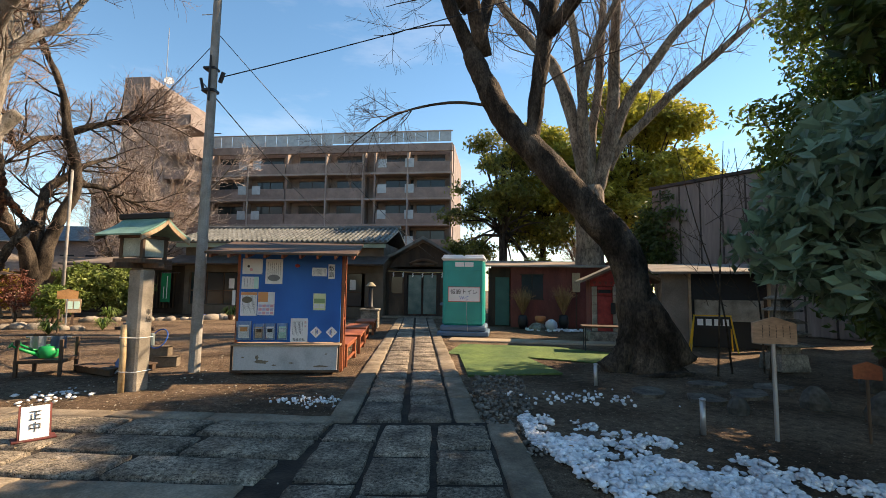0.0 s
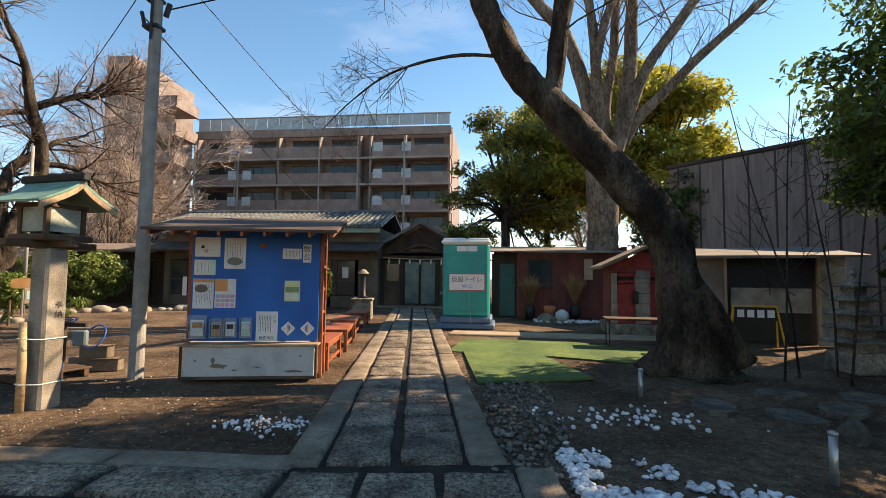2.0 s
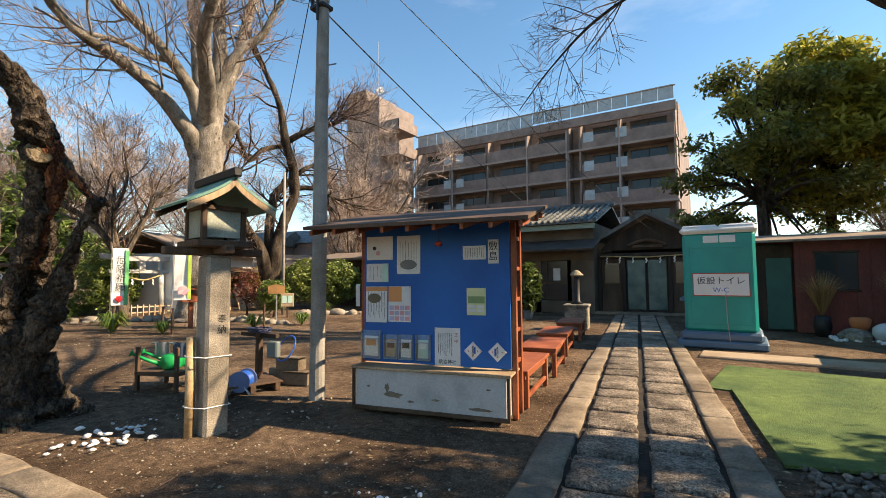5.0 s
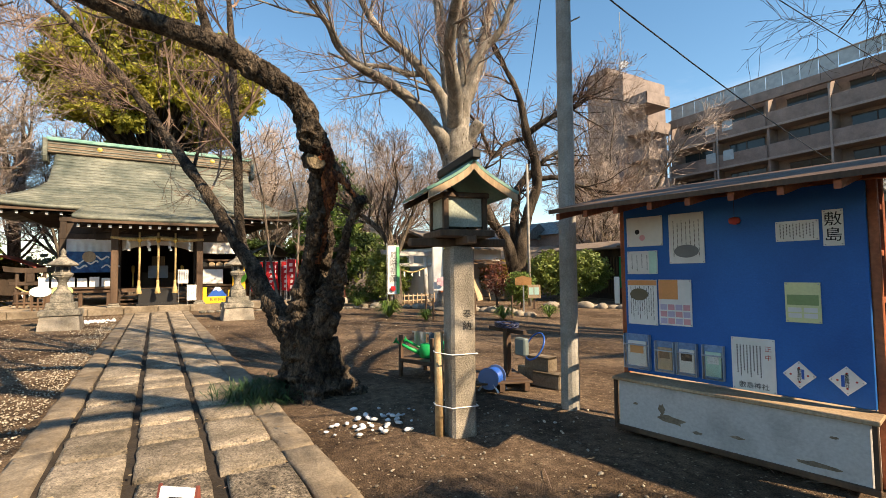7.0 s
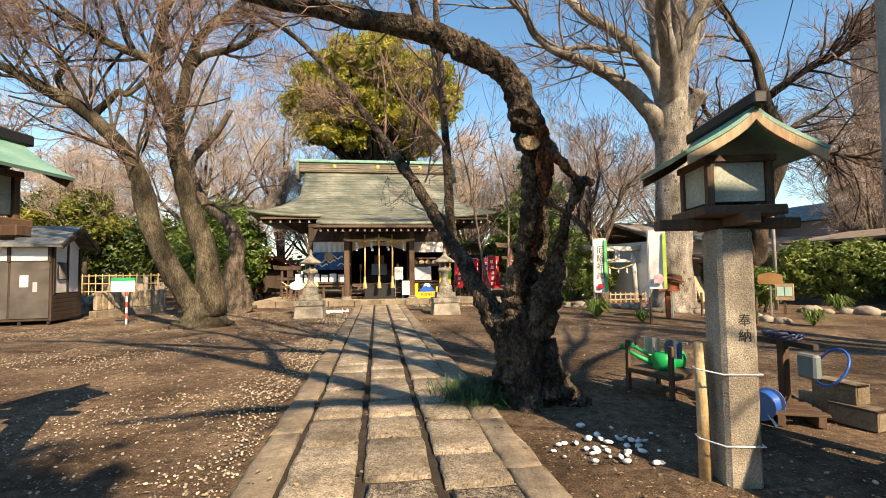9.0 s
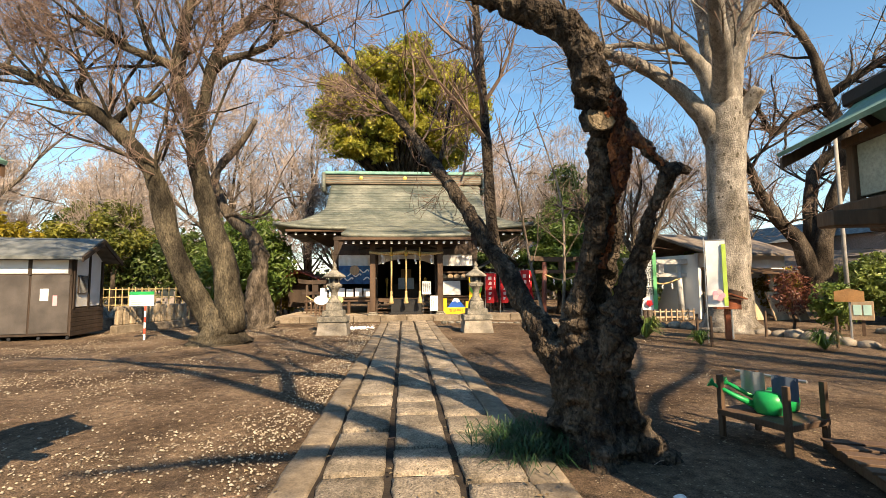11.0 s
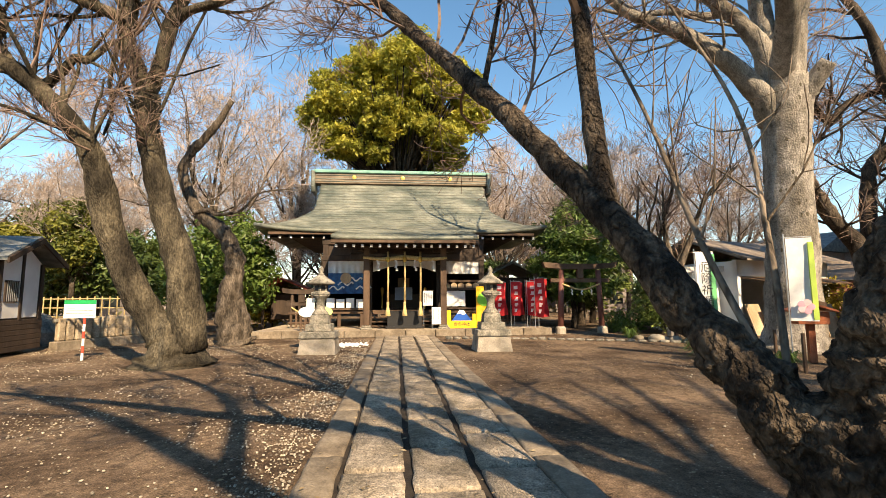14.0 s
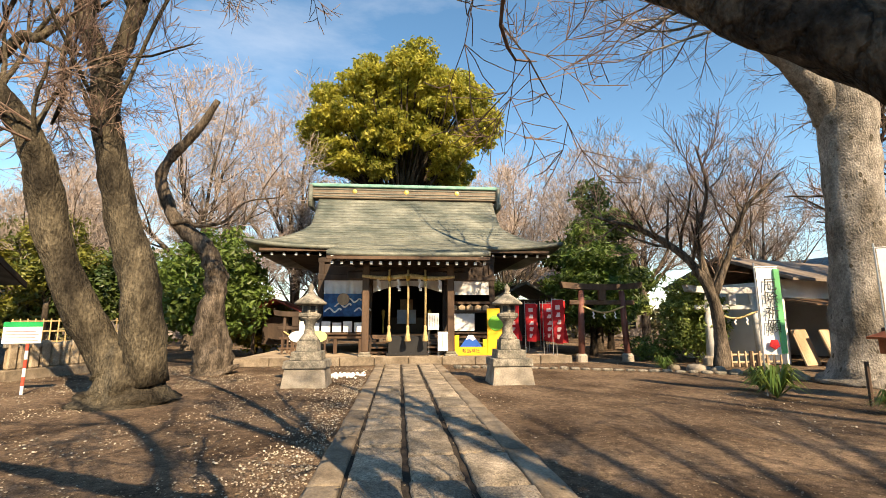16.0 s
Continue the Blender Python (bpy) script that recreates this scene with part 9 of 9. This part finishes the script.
evergreen("small_shrub", "sunlit leafy shrub by the fence", pose(-25, 22.5, 0), 65, [(0, 0, 1.2, 1.6, 1.0, 1.1)], 500, 8, 0.11, LEAF_YEL, (0.6, 0.05), 0.2, category="shrub")
evergreen("bamboo_thicket", "pale green bamboo thicket beside the hall", west(-27, -7.5), 66, [(0, 0, 1.6, 1.2, 1.8, 1.4)], 500, 8, 0.12, LEAF_YEL, (0.8, 0.05), 0.3, 2.6, category="bamboo")
fs = single("long_low_building", Geo().box(-7, 0, 0, 7, 5, 2.4, 0.02).prism([(-0.9, 2.4), (2.5, 3.7), (6, 2.4)], -7.5, 7.5, "x"), mat("brown_boards", (0.13, 0.10, 0.075), (0.22, 0.17, 0.13), 0.85, 1.5), "long low brown building with a hipped roof", "building", pose(-29, 31, 0, 0, 0, 35))
for k in range(7):
    single("flower_pot", Geo().lathe([(0.09, 0), (0.13, 0.2), (0.14, 0.22), (0.11, 0.22)], 12), (BLUE_PL, WHITE, WOOD_BROWN)[k % 3], ("small blue bucket", "small white pot", "small brown pot")[k % 3] + " before the house", "pot", pose(-12.8 + 0.7 * k, 21.6 + 0.15 * (k % 2), 0), "pots before the house")

# flat edging stones along the garden's border, and a heap of pale chips by the lantern
rr = random.Random(17)
for k in range(26):
    f = k / 25
    x, y = -22.7 + 2.7 * f ** 1.6, 5.6 + 7.6 * f
    w_, d_, h_ = rr.uniform(0.13, 0.17), rr.uniform(0.08, 0.12), rr.uniform(0.05, 0.09)
    single("edging_stone", Geo().lathe([(0.8, -0.4), (1.0, 0.3), (0.92, 0.8), (0.5, 1.0)], 8, Matrix.Diagonal((d_, w_, h_, 1))), OLDSTONE, "flat worn stone edging the garden", "stone", pose(x, y, 0, 0, 0, rr.uniform(-30, 0)), "edging stones of the garden")

# ---- loose stones and litter ----
def stones(name, n, place, size, material, label, seed, flat=0.6):
    rr = random.Random(seed)
    gs_ = Geo()
    for k in range(n):
        p = place(rr)
        if p is None:
            continue
        x, y, z = p
        s = size * rr.uniform(0.5, 1.4)
        m = Matrix.Translation((x, y, z + s * flat * 0.25)) @ Euler((rr.uniform(-0.4, 0.4), rr.uniform(-0.4, 0.4), rr.uniform(0, 6.28))).to_matrix().to_4x4() @ Matrix.Diagonal((s * rr.uniform(0.8, 1.4), s * rr.uniform(0.7, 1.0), s * flat, 1))
        vs = [(math.cos(a) * q * 0.5, math.sin(a) * q * 0.5, h + rr.uniform(-0.06, 0.06)) for h, q in ((-0.45, 0.6), (0.0, 1.0), (0.42, 0.62)) for a in [1.047 * j + rr.uniform(-0.2, 0.2) for j in range(6)]] + [(0, 0, 0.56)]
        fs = [(l * 6 + j, l * 6 + (j + 1) % 6, l * 6 + 6 + (j + 1) % 6, l * 6 + 6 + j) for l in (0, 1) for j in range(6)] + [(12 + j, 12 + (j + 1) % 6, 18) for j in range(6)]
        gs_.add(vs, fs, m)
    return single(name, raw_mesh(name, gs_, material, True), None, label, "stones", kind="stuff")
def patch(rr):
    for _ in range(20):
        u, v = rr.random(), rr.random()
        a = Vector((1.05, 6.55)).lerp(Vector((3.9, 4.5)), u)
        b = Vector((1.15, 5.6)).lerp(Vector((1.9, 3.6)), u)
        p = a.lerp(b, v)
        p += Vector((0.35 * (rr.random() ** 2), 0.25 * rr.random() ** 2))
        if noise.noise((p.x * 1.6, p.y * 1.6, 4.0)) + 0.5 * noise.noise((p.x * 6, p.y * 6, 1.0)) > -0.24 + 0.3 * rr.random():
            return p.x, p.y, rr.random() ** 2 * 0.045
    return None
stones("white_pebbles", 4200, patch, 0.062, WHITE_PEBBLE, "heaped white pebbles on dark shaded earth", 71, 0.42)
def around(cx, cy, sx, sy):
    return lambda rr: (cx + rr.gauss(0, sx), cy + rr.gauss(0, sy), 0.0)
stones("white_pebbles", 70, around(2.0, 7.7, 0.5, 0.22), 0.055, WHITE_PEBBLE, "scattered white pebbles by the house path", 72)
stones("white_pebbles", 110, around(-1.75, 6.95, 0.28, 0.14), 0.042, WHITE_PEBBLE, "small heap of white and grey pebbles", 73)
stones("white_pebbles", 46, around(-5.35, 6.75, 0.3, 0.22), 0.066, WHITE_PEBBLE, "scattered white pebbles beside the granite post", 74, 0.4)
stones("white_pebbles", 260, lambda rr: (2.2 + rr.uniform(0, 3.6), 19.3 + rr.gauss(0, 0.25), 0.0), 0.10, WHITE_PEBBLE, "band of white pebbles before the red shed", 75)
stones("white_pebbles", 120, around(-20.6, 2.15, 0.3, 0.3), 0.09, WHITE_PEBBLE, "small heap of pale stone chips by a stone lantern", 81)
stones("gravel", 700, lambda rr: (0.55 + rr.uniform(-0.1, 0.75), rr.uniform(5.2, 9.3), 0.0), 0.05, mat("dark_gravel", (0.10, 0.085, 0.07), (0.22, 0.19, 0.155), 0.85, 6, 0.2, 50, island=0.4), "dark river gravel beside the path's kerb", 76)
def west_edge(rr):
    v = WEST @ Vector((rr.uniform(-15, 3), -1.2 - abs(rr.gauss(0, 0.35)), 0))
    return v.x, v.y, 0.0
stones("pebbles", 2600, west_edge, 0.022, PEBBLE, "small buff pebbles along the kerb", 77)
def yard(rr):
    x, y = rr.uniform(-26, 0), rr.uniform(-6, 14)
    if noise.noise((x * 0.35, y * 0.35, 9)) < -0.05 + 0.4 * (y > 3.5) * rr.random() + 0.25 * (y > 5.9):
        return None
    v = WEST.inverted() @ Vector((x, y, 0))
    return None if abs(v.y) < 1.2 and rr.random() < 0.93 else (x, y, 0.05 if abs(v.y) < 1.15 else 0.0)
stones("pebbles", 15000, yard, 0.026, PEBBLE, "fine pale grit and pebbles trodden into the earth", 78, 0.5)
def pale_yard(rr):
    x, y = rr.uniform(-24, -5), rr.uniform(-7, 3.4)
    k = noise.noise((x * 0.5, y * 0.5, 3)) + 0.5 * noise.noise((x * 1.7, y * 1.7, 5))
    return (x, y, 0.0) if k > 0.05 + 0.25 * rr.random() else None
stones("grit", 26000, pale_yard, 0.023, mat("pale_grit", (0.30, 0.24, 0.17), (0.52, 0.44, 0.33), 0.85, 8, 0.2, 60, island=0.4), "pale dusty grit lying over the open yard", 82, 0.4)
gl, rr = Geo(), random.Random(79)
for k in range(5200):
    x, y = rr.uniform(-24, 3), rr.uniform(-6, 13)
    a, s = rr.uniform(0, 6.28), rr.uniform(0.014, 0.032)
    z = 0.012 + ground_height(x, y) + rr.uniform(0, 0.012)
    v = WEST.inverted() @ Vector((x, y, 0))
    if abs(v.y) < 1.15:
        z = 0.068
    c, q = math.cos(a) * s, math.sin(a) * s
    gl.add([(x - c, y - q, z), (x + q * 0.5, y - c * 0.5, z + rr.uniform(0, 0.01)), (x + c, y + q, z + 0.004), (x - q * 0.5, y + c * 0.5, z + rr.uniform(0, 0.01))], [(0, 1, 2), (0, 2, 3)])
single("fallen_leaves", raw_mesh("fallen_leaves", gl, leafmat("dead_leaves", (0.16, 0.11, 0.06), (0.34, 0.26, 0.15), 0.8, 0.1)), None, "dry brown fallen leaves scattered over the yard", "leaves", kind="stuff")
gt, rr = Geo(), random.Random(80)
for k in range(420):
    x, y, a, L = rr.uniform(-20, 1), rr.uniform(-5, 12), rr.uniform(0, 6.28), rr.uniform(0.08, 0.35)
    p, d = Vector((x, y, 0.02)), Vector((math.cos(a), math.sin(a), 0))
    gt.tube([p, p + d * L * 0.5 + Vector((0, 0, 0.012)), p + d * L + Vector((rr.uniform(-0.04, 0.04), 0, 0))], [0.004, 0.003, 0.002], 3)
single("fallen_twigs", raw_mesh("fallen_twigs", gt, TWIG), None, "thin dry twigs lying on the earth", "twigs", kind="stuff")

# ---- paving, last: slabs as separate stones ----
rng = random.Random(5)
slab_meshes = {}
def slab(parent, m, lx, ly, h, material, name="paving_slab"):
    """A worn slab with uneven edges, lx by ly, its top h above the ground."""
    key = (round(lx, 1), round(ly, 1), material.name, rng.randrange(3))
    if key not in slab_meshes:
        gg, n = Geo(), 5
        a, b = lx / 2, ly / 2
        ring = []
        for k in range(n):
            ring.append((-a + 2 * a * k / n, -b))
        for k in range(n):
            ring.append((a, -b + 2 * b * k / n))
        for k in range(n):
            ring.append((a - 2 * a * k / n, b))
        for k in range(n):
            ring.append((-a, b - 2 * b * k / n))
        ring = [(x + rng.uniform(-0.012, 0.012), y + rng.uniform(-0.012, 0.012)) for x, y in ring]
        q = len(ring)
        vs = [(x, y, -0.12) for x, y in ring] + [(x, y, -0.014 + rng.uniform(-0.004, 0.004)) for x, y in ring] + [(x * (1 - 0.03 / a), y * (1 - 0.03 / b), rng.uniform(-0.004, 0.003)) for x, y in ring] + [(0, 0, 0.002)]
        fs = []
        for lv in (0, 1):
            fs += [(lv * q + i, lv * q + (i + 1) % q, (lv + 1) * q + (i + 1) % q, (lv + 1) * q + i) for i in range(q)]
        fs += [(2 * q + i, 2 * q + (i + 1) % q, 3 * q) for i in range(q)]
        gg.add(vs, fs)
        slab_meshes[key] = gg.mesh(name, material, True)
    ob = new(name, slab_meshes[key])
    ob.parent = parent
    ob.matrix_basis = m @ pose(0, 0, h + rng.uniform(-0.006, 0.006), rng.uniform(-0.3, 0.3), rng.uniform(-0.3, 0.3), 0)
    return ob
approach = thing("approach_path", "straight stone-flagged approach with three columns of slabs and kerbs", "path", WEST, kind="structure")
for col in (-0.55, 0.02, 0.59):
    x = 3.72 - 0.12 * (col < 0)
    while x > -19.4:
        L = rng.choice((0.95, 1.15, 1.35)) if x > 0.2 else rng.choice((0.62, 0.78, 0.9, 1.05, 1.15))
        dark = x > 1.6 or (x > 0.2 and rng.random() < 0.5)
        slab(approach, pose(x - L / 2, col, 0), L - 0.075, 0.465 if x > 0.2 else 0.495, 0.055, SLAB_DARK if dark else SLAB)
        x -= L
for side in (-1, 1):
    x = 3.5 if side < 0 else 3.7
    while x > -19.4:
        L = rng.choice((1.2, 1.5, 1.8))
        slab(approach, pose(x - L / 2, side * 0.99, 0), L - 0.012, 0.29, 0.05, KERB, "kerb_stone")
        x -= L
side_path = thing("house_path", "stone-flagged path with two columns of slabs leading to the house", "path", NORTH, kind="structure")
for col in (-0.3, 0.3):
    y = -1.02
    while y < 19.2:
        L = rng.choice((0.5, 0.66, 0.8, 0.95))
        slab(side_path, pose(col, y + L / 2, 0), 0.50, L - 0.085, 0.05, SLAB_MID if y < 8 else SLAB)
        y += L
for side in (-1, 1):
    y = -1.0
    while y < 19.2:
        L = rng.choice((1.2, 1.5, 1.8))
        slab(side_path, pose(side * 0.75, y + L / 2, 0), 0.3, L - 0.012, 0.045, KERB, "kerb_stone")
        y += L
entry = thing("entrance_path", "dark stone-flagged path with three columns of slabs", "path", pose(0.35, 3.75, 0, 0, 0, 6.0), kind="structure")
for col in (-0.62, -0.05, 0.54):
    y = 2.2
    while y > -9:
        L = rng.choice((0.6, 0.8, 1.0))
        slab(entry, pose(col - 0.25, y - L / 2, 0), 0.52, L - 0.08, 0.05, SLAB_DARK)
        y -= L
for x in (0.74,):
    y = 2.3
    while y > -9:
        slab(entry, pose(x, y - 0.75, 0), 0.3, 1.48, 0.045, KERB, "kerb_stone")
        y -= 1.5
bed = Geo().box(-19.5, -1.14, -0.2, 5.5, 1.14, 0.012, 0.0, WEST).box(-0.9, -1.05, -0.2, 0.9, 19.3, 0.008, 0.0, NORTH).box(-1.18, -9, -0.2, 0.9, 2.25, 0.016, 0.0, pose(0.35, 3.75, 0, 0, 0, 6.0))
single("path_bed", bed, mat("joint_soil", (0.015, 0.011, 0.008), (0.045, 0.033, 0.023), 0.95, 4, 0.6, 40), "dark soil in the joints of the paving", "ground", kind="structure")
